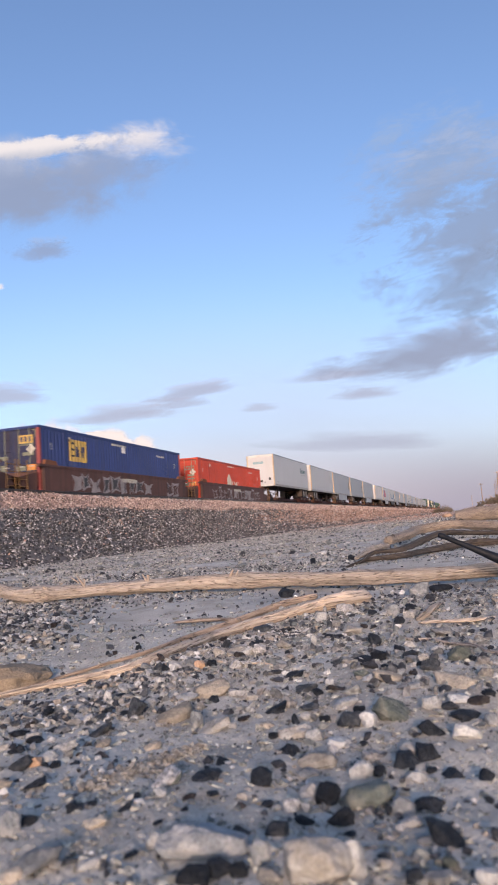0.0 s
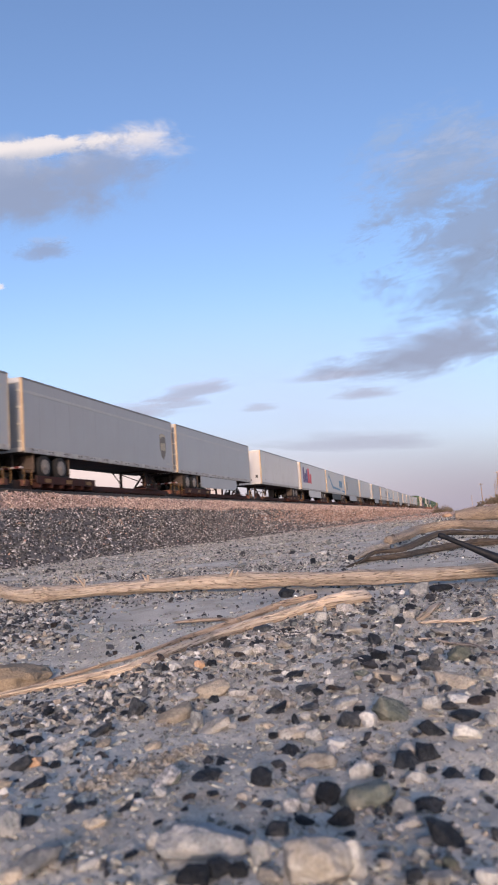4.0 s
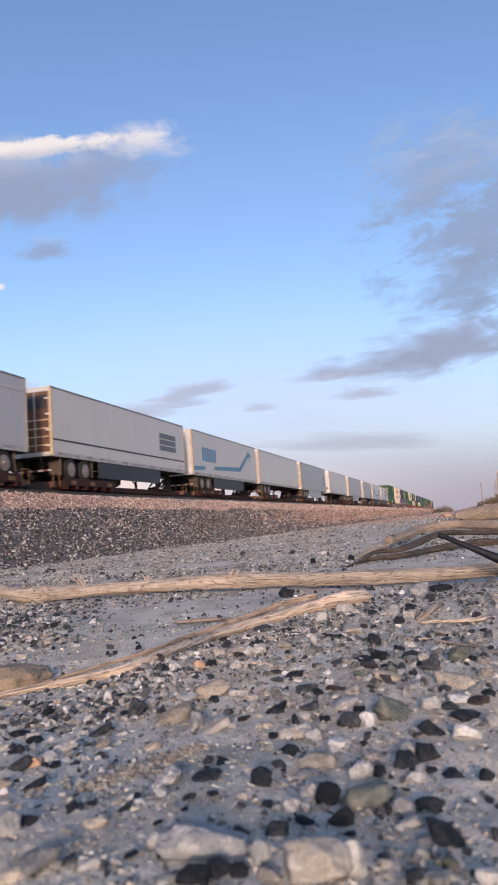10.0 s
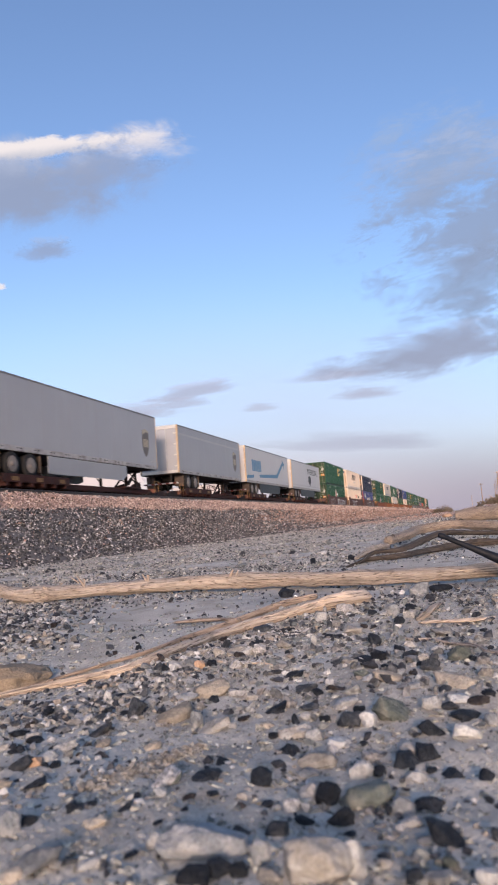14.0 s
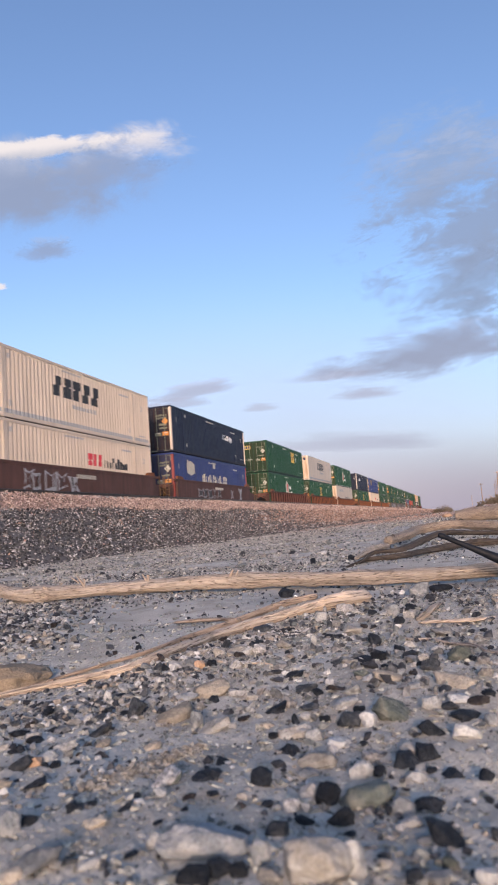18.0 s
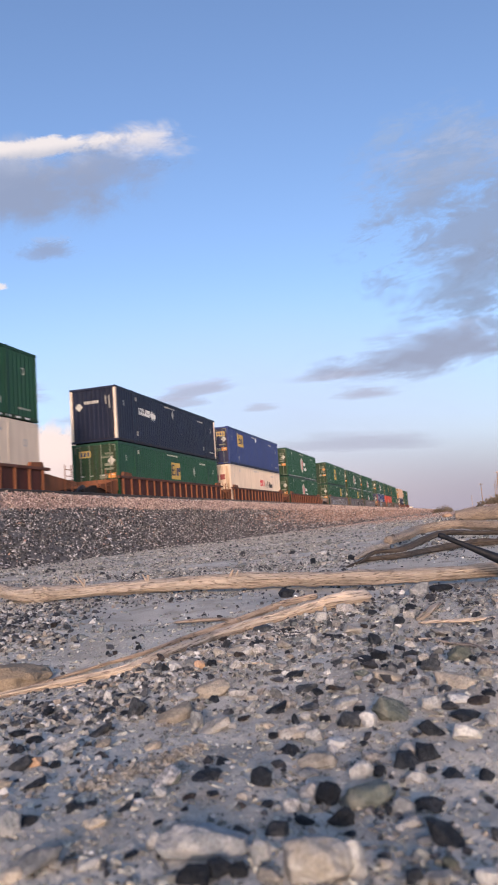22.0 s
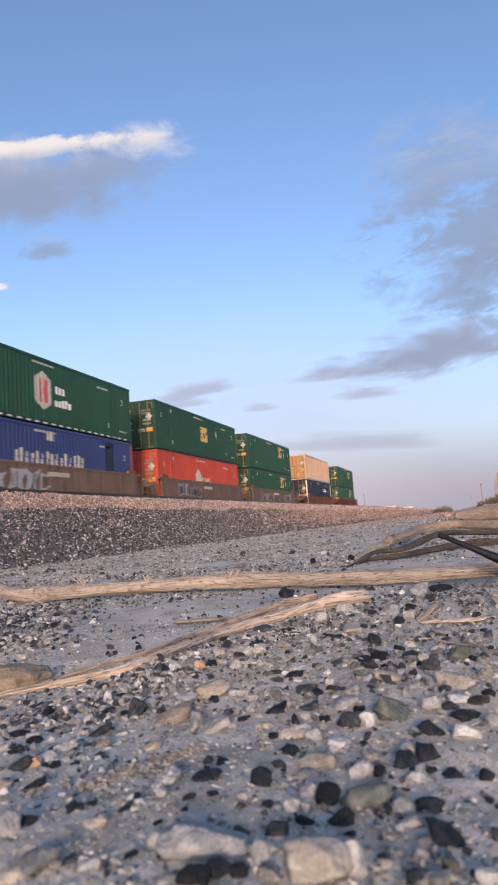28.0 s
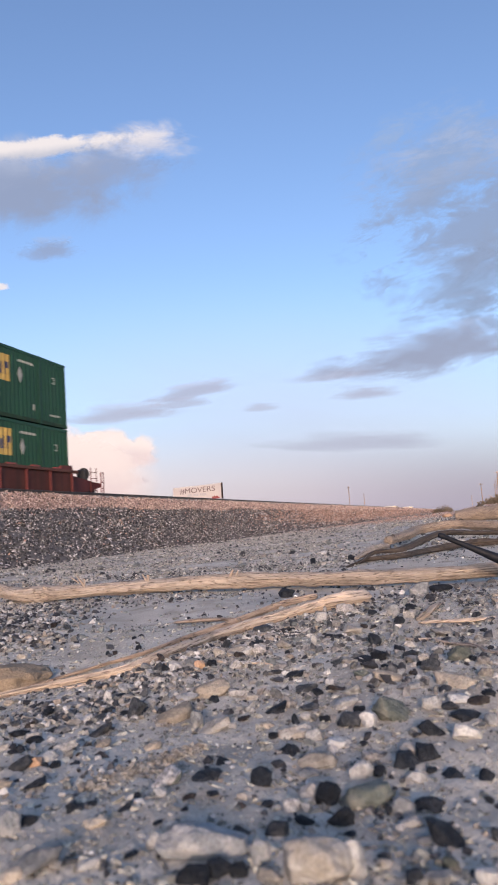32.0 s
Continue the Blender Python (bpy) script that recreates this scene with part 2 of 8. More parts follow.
WOOD = wood_mat("bleached_driftwood", (0.48, 0.40, 0.33), (0.09, 0.065, 0.05), (0.37, 0.325, 0.28))
WOOD_TAN = wood_mat("tan_split_driftwood", (0.68, 0.55, 0.435), (0.075, 0.05, 0.036), (0.52, 0.43, 0.345))
WOOD_GREY = wood_mat("weathered_grey_wood", (0.062, 0.050, 0.043), (0.010, 0.008, 0.008), (0.085, 0.070, 0.060))
WOOD_BROWN = wood_mat("brown_split_driftwood", (0.56, 0.42, 0.31), (0.05, 0.035, 0.025), (0.42, 0.32, 0.245))
WOOD_OLD = wood_mat("old_brown_driftwood", (0.36, 0.285, 0.225), (0.04, 0.03, 0.025), (0.28, 0.23, 0.19))
POLE_WOOD = shade("old_pole_wood", (0.24, 0.165, 0.115), 0.9, var=0.3, big=2)
STEEL = shade("worn_rail_steel", (0.075, 0.06, 0.055), 0.5, 0.6, var=0.3, big=2)
TIE = shade("concrete_tie", (0.33, 0.31, 0.29), 0.9, var=0.2, big=3)
RUBBER = shade("black_tyre_rubber", (0.018, 0.018, 0.019), 0.8, var=0.3, big=6)
# mud flap rubber, coloured brown to look lit by the low sun
FLAP = shade("sunlit_brown_rubber", (0.06, 0.043, 0.034), 0.85, var=0.35, big=5)
RIM = shade("dull_steel_rim", (0.23, 0.20, 0.175), 0.6, 0.2, var=0.3, big=5, dirt=(0.14, 0.09, 0.06), dirt_amount=0.7)
FRAME_DARK = shade("dark_underframe", (0.018, 0.015, 0.014), 0.75, var=0.4, big=3, dirt=(0.075, 0.03, 0.018), dirt_amount=0.7)
CAR_BROWN = shade("brown_car_paint", (0.13, 0.055, 0.04), 0.7, var=0.3, big=1.2, dirt=(0.05, 0.035, 0.03), dirt_amount=0.85, streak=4)
CAR_DARK = shade("dark_maroon_car_paint", (0.038, 0.014, 0.012), 0.75, var=0.35, big=1.2, dirt=(0.03, 0.02, 0.018), dirt_amount=0.8, streak=4)
# recess between sunlit ribs, its shade put in the colour
CAR_PANEL = shade("shaded_maroon_sill", (0.085, 0.030, 0.024), 0.75, var=0.35, big=1.2, dirt=(0.04, 0.024, 0.02), dirt_amount=0.85, streak=4)
DULL_YELLOW = shade("grimy_yellow_paint", (0.15, 0.078, 0.02), 0.6, var=0.3, big=4)
CAR_UMBER = shade("red_brown_car_paint", (0.115, 0.058, 0.048), 0.7, var=0.3, big=1.2, dirt=(0.05, 0.035, 0.032), dirt_amount=0.8, streak=4)
CAR_TAN = shade("tan_brown_car_paint", (0.19, 0.125, 0.09), 0.75, var=0.3, big=1.2, dirt=(0.09, 0.06, 0.045), dirt_amount=0.8, streak=4)
CAR_GREY = shade("grey_car_paint", (0.20, 0.165, 0.16), 0.75, var=0.3, big=1.2, dirt=(0.06, 0.045, 0.04), dirt_amount=0.85, streak=4)
CAR_ORANGE = shade("orange_brown_car_paint", (0.195, 0.075, 0.036), 0.7, var=0.35, big=1.2, dirt=(0.09, 0.045, 0.03), dirt_amount=0.9, streak=4)
CAR_RED = shade("dark_red_car_paint", (0.12, 0.03, 0.028), 0.65, var=0.3, big=1.2, dirt=(0.045, 0.02, 0.02), dirt_amount=0.8, streak=4)
YELLOW = shade("yellow_paint", (0.45, 0.30, 0.065), 0.5, var=0.15, big=4)
BLACK = shade("black_paint", (0.02, 0.02, 0.022), 0.55, var=0.2, big=4)
NAVY_INK = shade("dark_blue_paint", (0.02, 0.025, 0.07), 0.5, var=0.2, big=4)
WHITE_INK = shade("white_paint", (0.62, 0.62, 0.60), 0.5, var=0.1, big=4)
RED_INK = shade("red_paint", (0.55, 0.035, 0.05), 0.5, var=0.12, big=4)
PURPLE_INK = shade("purple_paint", (0.055, 0.03, 0.14), 0.5, var=0.12, big=4)
SLATE_INK = shade("slate_grey_paint", (0.085, 0.09, 0.105), 0.5, var=0.2, big=4)
BLUE_INK = shade("dull_blue_paint", (0.055, 0.17, 0.29), 0.5, var=0.15, big=4)
TEAL_INK = shade("teal_paint", (0.16, 0.30, 0.33), 0.5, var=0.15, big=4)
TEAL_DARK = shade("dark_teal_paint", (0.035, 0.11, 0.11), 0.5, var=0.15, big=4)
BROWN_INK = shade("brown_shield_paint", (0.10, 0.082, 0.07), 0.5, var=0.15, big=4)
GREY_INK = shade("grey_paint", (0.33, 0.33, 0.34), 0.5, var=0.2, big=4)
ORANGE_INK = shade("orange_paint", (0.55, 0.23, 0.045), 0.5, var=0.1, big=4)
DULL_INK = shade("dull_ivory_paint", (0.40, 0.385, 0.33), 0.6, var=0.3, big=6)
DOOR_INK = shade("faded_door_lettering", (0.15, 0.16, 0.115), 0.6, var=0.4, big=8)
FADED_RED = shade("faded_red_paint", (0.24, 0.05, 0.045), 0.6, var=0.2, big=3)
SHIELD_TAN = shade("faded_tan_paint", (0.36, 0.32, 0.24), 0.6, var=0.2, big=4)
GRAFFITI = shade("faded_spray_paint", (0.27, 0.24, 0.235), 0.7, var=0.4, big=2)
PAINT = {
    "green": shade("green_container_paint", (0.013, 0.058, 0.030), 0.45, var=0.2, big=0.7, dirt=(0.02, 0.05, 0.034), dirt_amount=0.7, streak=3, per_object=0.12),
    "blue": shade("blue_container_paint", (0.03, 0.048, 0.155), 0.45, var=0.2, big=0.7, dirt=(0.04, 0.05, 0.11), dirt_amount=0.7, streak=3, per_object=0.1),
    "navy": shade("dark_navy_container_paint", (0.012, 0.016, 0.036), 0.45, var=0.25, big=0.7, dirt=(0.02, 0.022, 0.034), dirt_amount=0.6, streak=3, per_object=0.1),
    "red": shade("red_container_paint", (0.42, 0.055, 0.03), 0.5, var=0.2, big=0.7, dirt=(0.25, 0.06, 0.04), dirt_amount=0.6, streak=3),
    "tan": shade("tan_container_paint", (0.52, 0.345, 0.235), 0.5, var=0.12, big=0.7, dirt=(0.38, 0.24, 0.15), dirt_amount=0.6, streak=3),
    "cream": shade("off_white_container_paint", (0.62, 0.52, 0.42), 0.5, var=0.1, big=0.7, dirt=(0.45, 0.37, 0.29), dirt_amount=0.6, streak=3),
    "white": shade("white_trailer_paint", (0.45, 0.45, 0.46), 0.42, var=0.05, big=0.6, dirt=(0.40, 0.395, 0.39), dirt_amount=0.4, streak=2, per_object=0.06),
    "grey": shade("grey_trailer_paint", (0.30, 0.315, 0.34), 0.42, var=0.06, big=0.6, dirt=(0.28, 0.275, 0.28), dirt_amount=0.3, streak=2, per_object=0.08),
}
# the orange holds both rust and the low sun on the posts
RUSTY_LIT_TRIM = shade("rusty_sunlit_aluminium_trim", (0.46, 0.35, 0.235), 0.5, 0.1, var=0.3, big=2, dirt=(0.28, 0.14, 0.06), dirt_amount=0.8)
# dirty door paints; green, blue and navy also paint shade on upper bottom rails
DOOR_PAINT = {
    "green": shade("grimy_shaded_green_paint", (0.017, 0.044, 0.02), 0.6, var=0.35, big=1.5, dirt=(0.04, 0.032, 0.018), dirt_amount=0.8, streak=4, per_object=0.15),
    "blue": shade("grimy_shaded_blue_paint", (0.025, 0.032, 0.075), 0.6, var=0.35, big=1.5, dirt=(0.05, 0.035, 0.03), dirt_amount=0.8, streak=4),
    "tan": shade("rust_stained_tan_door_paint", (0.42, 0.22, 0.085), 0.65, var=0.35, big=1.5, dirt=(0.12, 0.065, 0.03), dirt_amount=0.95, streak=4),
    "navy": shade("grimy_shaded_navy_paint", (0.016, 0.016, 0.026), 0.6, var=0.35, big=1.5, dirt=(0.06, 0.03, 0.02), dirt_amount=0.8, streak=4),
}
GRIME = shade("run_down_grime", (0.31, 0.285, 0.28), 0.7, var=0.3, big=3, dirt=(0.23, 0.18, 0.165), dirt_amount=0.8, streak=4)
STAINED = shade("rust_stained_white_wall", (0.60, 0.47, 0.34), 0.6, var=0.3, big=1.5, dirt=(0.30, 0.16, 0.07), dirt_amount=0.85, streak=4)
RUSTY_DOOR = shade("rust_brown_door_paint", (0.115, 0.055, 0.03), 0.7, var=0.4, big=1.5, dirt=(0.04, 0.025, 0.02), dirt_amount=0.9, streak=4)
DIRTY_RAIL = shade("dirty_bottom_rail", (0.36, 0.35, 0.34), 0.55, 0.1, var=0.25, big=2, dirt=(0.12, 0.09, 0.075), dirt_amount=0.85, dirt_scale=2.6)
TRIM_DARK = shade("grimy_grey_rail", (0.17, 0.165, 0.165), 0.6, 0.1, var=0.3, big=2, dirt=(0.09, 0.07, 0.06), dirt_amount=0.7)
TRIM = shade("bare_aluminium_trim", (0.50, 0.49, 0.47), 0.4, 0.35, var=0.2, big=2, dirt=(0.3, 0.27, 0.24), dirt_amount=0.5)
BLACK_ROD = shade("black_rubber_coating", (0.009, 0.011, 0.016), 0.6, var=0.2, big=20, bump=0.05)

for dull in (BLACK_ROD, *ROCK.values(), FRAME_DARK, RUBBER, CAR_BROWN, CAR_DARK, CAR_PANEL, CAR_UMBER, CAR_RED, CAR_ORANGE, CAR_TAN, CAR_GREY, *PAINT.values(), *DOOR_PAINT.values()):
    dull.node_tree.nodes["Principled BSDF"].inputs["Specular IOR Level"].default_value = 0.2


# ---------------------------------------------------------------- mesh tools
class Shape:
    """Collects vertices and faces of one mesh."""

    def __init__(self):
        self.v, self.f = [], []

    def poly(self, pts):
        k = len(self.v)
        self.v += [tuple(q) for q in pts]
        self.f.append(tuple(range(k, k + len(pts))))
        return self

    def box(self, x0, x1, y0, y1, z0, z1, c=0.012):
        """A box with chamfered edges."""
        c = min(c, (x1 - x0) * 0.4, (y1 - y0) * 0.4, (z1 - z0) * 0.4)
        lo, hi = (x0, y0, z0), (x1, y1, z1)
        k = len(self.v)
        idx = {}
        for a in range(3):
            for sx in (0, 1):
                for sy in (0, 1):
                    for sz in (0, 1):
                        s = (sx, sy, sz)
                        q = []
                        for ax in range(3):
                            e = hi[ax] if s[ax] else lo[ax]
                            if ax != a:
                                e += -c if s[ax] else c
                            q.append(e)
                        idx[(a, s)] = len(self.v)
                        self.v.append(tuple(q))
        for a in range(3):
            b1, b2 = (a + 1) % 3, (a + 2) % 3
            for side in (0, 1):
                def key(u, w):
                    s = [0, 0, 0]
                    s[a], s[b1], s[b2] = side, u, w
                    return idx[(a, tuple(s))]
                q = [key(0, 0), key(1, 0), key(1, 1), key(0, 1)]
                self.f.append(tuple(q if side else q[::-1]))
        for a in range(3):
            b1, b2 = (a + 1) % 3, (a + 2) % 3
            for u in (0, 1):
                for w in (0, 1):
                    s0, s1 = [0, 0, 0], [0, 0, 0]
                    s0[b1], s0[b2], s1[b1], s1[b2] = u, w, u, w
                    s0[a], s1[a] = 0, 1
                    q = [idx[(b1, tuple(s0))], idx[(b1, tuple(s1))], idx[(b2, tuple(s1))], idx[(b2, tuple(s0))]]
                    self.f.append(tuple(q if u != w else q[::-1]))
        for sx in (0, 1):
            for sy in (0, 1):
                for sz in (0, 1):
                    q = [idx[(0, (sx, sy, sz))], idx[(1, (sx, sy, sz))], idx[(2, (sx, sy, sz))]]
                    self.f.append(tuple(q if (sx + sy + sz) % 2 else q[::-1]))
        return self

    def rod(self, p0, p1, r0, r1=None, n=10, cap=True):
        """A straight round bar, tapered from r0 to r1."""
        r1 = r0 if r1 is None else r1
        p0, p1 = Vector(p0), Vector(p1)
        d = (p1 - p0).normalized()
        a = d.orthogonal().normalized()
        b = d.cross(a)
        k = len(self.v)
        for c, r in ((p0, r0), (p1, r1)):
            for i in range(n):
                t = 2 * math.pi * i / n
                self.v.append(tuple(c + a * (r * math.cos(t)) + b * (r * math.sin(t))))
        for i in range(n):
            j = (i + 1) % n
            self.f.append((k + i, k + j, k + n + j, k + n + i))
        if cap:
            self.f.append(tuple(k + i for i in reversed(range(n))))
            self.f.append(tuple(k + n + i for i in range(n)))
        return self

    def lathe(self, centre, axis, prof, n=20):
        """A turned solid: prof is (distance along the axis, radius)."""
        c, d = Vector(centre), Vector(axis).normalized()
        a = d.orthogonal().normalized()
        b = d.cross(a)
        k = len(self.v)
        for h, r in prof:
            for i in range(n):
                t = 2 * math.pi * i / n
                self.v.append(tuple(c + d * h + a * (r * math.cos(t)) + b * (r * math.sin(t))))
        for s in range(len(prof) - 1):
            for i in range(n):
                j = (i + 1) % n
                self.f.append((k + s * n + i, k + s * n + j, k + (s + 1) * n + j, k + (s + 1) * n + i))
        self.f.append(tuple(k + i for i in reversed(range(n))))
        self.f.append(tuple(k + (len(prof) - 1) * n + i for i in range(n)))
        return self

    def prism(self, pts, y0, y1):
        """An outline in x and z, thick from y0 to y1."""
        k, n = len(self.v), len(pts)
        self.v += [(x, y0, z) for x, z in pts] + [(x, y1, z) for x, z in pts]
        self.f.append(tuple(k + i for i in range(n)))
        self.f.append(tuple(k + n + i for i in reversed(range(n))))
        for i in range(n):
            j = (i + 1) % n
            self.f.append((k + j, k + i, k + n + i, k + n + j))
        return self

    def mesh(self, name, material, smooth=False):
        me = bpy.data.meshes.new(name)
        me.from_pydata(self.v, [], self.f)
        if material:
            me.materials.append(material)
        if smooth:
            me.polygons.foreach_set("use_smooth", [True] * len(me.polygons))
        me.update()
        return me


SMALL_MARKS = ("number_mark", "small_mark", "marker_strip", "panel_seam", "hose_box", "end_mark")


def part(name, shape, material, parent, label="", at=None, smooth=False):
    """One mesh object under a thing or under a part."""
    me = shape if isinstance(shape, bpy.types.Mesh) else shape.mesh(name, material, smooth)
    ob = new(name, me)
    ob.parent = parent
    if at is not None:
        ob.matrix_basis = at
    if label:
        tagged(ob, label)
    if name in SMALL_MARKS:
        tagged(ob, kind="stuff")
    return ob


def thing(name, m, label, category, group="", kind=""):
    ob = new(name)
    ob.matrix_basis = m
    ob.empty_display_size = 0.2
    return tagged(ob, label, category, group, kind)


def raw_mesh(name, verts, tris, material, smooth=False):
    """A mesh from numpy arrays of vertices and triangles."""
    me = bpy.data.meshes.new(name)
    me.vertices.add(len(verts))
    me.vertices.foreach_set("co", np.ascontiguousarray(verts, dtype=np.float32).ravel())
    me.loops.add(len(tris) * 3)
    me.loops.foreach_set("vertex_index", np.ascontiguousarray(tris, dtype=np.int32).ravel())
    me.polygons.add(len(tris))
    me.polygons.foreach_set("loop_start", np.arange(0, len(tris) * 3, 3, dtype=np.int32))
    me.polygons.foreach_set("use_smooth", np.full(len(tris), smooth))
    me.update(calc_edges=True)
    me.validate()
    me.materials.append(material)
    return me


rng = np.random.default_rng(7)


def hull_template(points, squash):
    """A small broken stone: the hull of random points."""
    bm = bmesh.new()
    q = rng.normal(size=(points, 3))
    q /= np.linalg.norm(q, axis=1)[:, None]
    q *= rng.uniform(0.8, 1.1, size=(points, 1))
    q *= np.array(squash)
    for c in q:
        bm.verts.new(c)
    got = bmesh.ops.convex_hull(bm, input=bm.verts)
    bmesh.ops.delete(bm, geom=[g for g in got["geom_interior"] if isinstance(g, bmesh.types.BMVert)], context='VERTS')
    bmesh.ops.triangulate(bm, faces=bm.faces)
    bm.verts.index_update()
    v = np.array([c.co for c in bm.verts])
    f = np.array([[c.index for c in t.verts] for t in bm.faces])
    bm.free()
    return v, f


def scatter(name, places, sizes, templates, material, parent, tilt=0.5):
    """Stones at the given places, joined in one mesh of loose stones."""
    vs, fs, base = [], [], 0
    which = rng.integers(0, len(templates), len(places))
    for k, (tv, tf) in enumerate(templates):
        sel = np.nonzero(which == k)[0]
        if not len(sel):
            continue
        n = len(sel)
        a, b, c = rng.uniform(0, 6.283, n), rng.normal(0, tilt, n), rng.normal(0, tilt, n)
        ca, sa, cb, sb, cc, sc = np.cos(a), np.sin(a), np.cos(b), np.sin(b), np.cos(c), np.sin(c)
        x, y, z = tv[:, 0][None], tv[:, 1][None], tv[:, 2][None]
        y, z = y * cb[:, None] - z * sb[:, None], y * sb[:, None] + z * cb[:, None]
        x, z = x * cc[:, None] + z * sc[:, None], -x * sc[:, None] + z * cc[:, None]
        x, y = x * ca[:, None] - y * sa[:, None], x * sa[:, None] + y * ca[:, None]
        v = np.stack([x, y, z], 2) * sizes[sel][:, None, None] + places[sel][:, None, :]
        vs.append(v.reshape(-1, 3))
        fs.append((tf[None] + (np.arange(n) * len(tv))[:, None, None] + base).reshape(-1, 3))
        base += n * len(tv)
    ob = new(name, raw_mesh(name, np.concatenate(vs), np.concatenate(fs), material))
    ob.parent = parent
    return tagged(ob, kind="stuff")


# ---------------------------------------------------------------- ground
def smooth01(t):
    t = np.clip(t, 0.0, 1.0)
    return t * t * (3 - 2 * t)


LUMPS = [(0.045, 23.0, 0.4, 1.1), (0.05, 31.0, 2.2, 4.0), (0.04, 44.0, 1.2, 0.3), (0.05, 57.0, 2.8, 2.0), (0.045, 73.0, 0.1, 5.1), (0.04, 96.0, 1.8, 3.3)]


def lumps(x, y):
    """Crusted, trodden sand near the camera: low humps that run slantwise."""
    a, b = 0.55 * x + 0.84 * y, 0.84 * x - 0.55 * y
    z = 0.010 * np.sin(9.0 * b + 1.3 * np.sin(3.0 * a) + 0.6) * np.sin(4.2 * a + 1.7)
    for h, k, t, f in LUMPS:
        z = z + h / k * np.sin(k * (x * math.cos(t) + y * math.sin(t)) + f + 1.4 * np.sin(0.37 * k * (y * math.cos(t) - x * math.sin(t))))
    return 0.6 * z * np.clip((3.4 - np.hypot(x, y)) / 1.6, 0, 1)


def ground_z(x, y):
    """Height of the sandy ground: it falls gently towards the track and rises far off on the other side."""
    x, y = np.asarray(x, float), np.asarray(y, float)
    z = -0.028 * np.clip(y, 0, 8.6)
    r = np.hypot(x, y)
    fade = np.clip(r / 1.5, 0.25, 1) * np.clip(40 / np.maximum(r, 1), 0, 1)
    z = z + fade * (0.012 * np.sin(2.1 * x + 1.3 * y + 0.4) * np.sin(1.7 * y - 0.6 * x) + 0.006 * np.sin(6.3 * x - 4.1 * y) + 0.004 * np.sin(9.7 * y + 5.2 * x + 1.0))
    z = z + 0.85 * smooth01((x - 40) / 80) * smooth01((-y - 0.2) / 4.0) + lumps(x, y)
    return z


def axis(*runs):
    out = []
    for a, b, step in runs:
        out.append(np.arange(a, b, step))
    return np.concatenate(out)


gx = axis((-3000, -400, 300), (-400, -60, 20), (-60, -2, 2.0), (-2, 0.3, 0.15), (0.3, 1.6, 0.009), (1.6, 2.199, 0.0196), (2.2, 6.0, 0.06), (6, 14, 0.2), (14, 60, 1.0), (60, 400, 12), (400, 4000, 300))
gy = axis((-3000, -300, 300), (-300, -30, 15), (-30, -1.0, 0.6), (-1.0, -0.2, 0.025), (-0.2, 1.1, 0.01), (1.1, 1.6, 0.025), (1.6, 6, 0.09), (6, 14, 0.3), (14, 60, 3), (60, 400, 30), (400, 3100, 300))
GX, GY = np.meshgrid(gx, gy, indexing="ij")
GZ = ground_z(GX, GY)
near = (GX > 0.3) & (GX < 6) & (GY > -1.0) & (GY < 6)
rel = np.zeros_like(GX)
for _ in range(26):
    k, a, f = rng.uniform(25, 130), rng.uniform(0, 6.283), rng.uniform(0, 6.283)
    rel += (0.010 / k) * np.sin(k * (GX * math.cos(a) + GY * math.sin(a)) + f)
GZ = GZ + np.where(np.hypot(GX, GY) < 4, rel, 0)
jit = np.where(near, rng.normal(0, 0.0012, GX.shape), 0)
gv = np.stack([GX, GY, GZ + jit], 2).reshape(-1, 3)
nx, ny = len(gx), len(gy)
ii = (np.arange(nx - 1)[:, None] * ny + np.arange(ny - 1)[None]).ravel()
gt = np.concatenate([np.stack([ii, ii + ny, ii + ny + 1], 1), np.stack([ii, ii + ny + 1, ii + 1], 1)])
ground = tagged(new("ground", raw_mesh("ground", gv, gt, SAND, True)), "grey-brown sandy ground strewn with gravel and stones", "ground", kind="structure")

# ---------------------------------------------------------------- ballast bank
NEAR_TRACK, FAR_TRACK, RAIL_TOP = 13.17, 17.44, 1.81
CREST, TOE = 11.95, 8.35


def bank_z(y):
    y = np.asarray(y, float)
    up = -0.26 + (y - TOE) * (1.63 + 0.26) / (CREST - TOE)
    down = 1.63 - (y - 20.0) * 0.5
    return np.minimum(np.minimum(up, 1.63), np.maximum(down, -0.3))


bx = axis((-900, -40, 40), (-40, 6, 4), (6, 60, 0.35), (60, 200, 4), (200, 2200, 80))
by = np.concatenate([np.linspace(TOE - 0.2, CREST, 22), np.linspace(CREST + 0.2, 20, 12), np.linspace(20.5, 24, 5)])
BX, BY = np.meshgrid(bx, by, indexing="ij")
BZ = bank_z(BY) + np.where((BX > 4) & (BX < 90), rng.normal(0, 0.012, BX.shape), 0)
BZ += 0.05 * np.sin(0.55 * BX + 1.1 * BY) * np.sin(0.23 * BX) * (BY < CREST)
bv = np.stack([BX, BY, BZ], 2).reshape(-1, 3)
nx, ny = len(bx), len(by)
ii = (np.arange(nx - 1)[:, None] * ny + np.arange(ny - 1)[None]).ravel()
bt = np.concatenate([np.stack([ii, ii + ny, ii + ny + 1], 1), np.stack([ii, ii + ny + 1, ii + 1], 1)])
BANK = shade("crushed_ballast", (0.29, 0.19, 0.15), 0.95, var=0.6, big=5, grain=24, bump=1.0, bump_scale=20, dirt=(0.09, 0.075, 0.07), dirt_amount=0.6)
ballast = tagged(new("ballast_bank", raw_mesh("ballast_bank", bv, bt, BANK)), "sloping bank of crushed stone ballast under the tracks", "ballast bank", kind="structure")
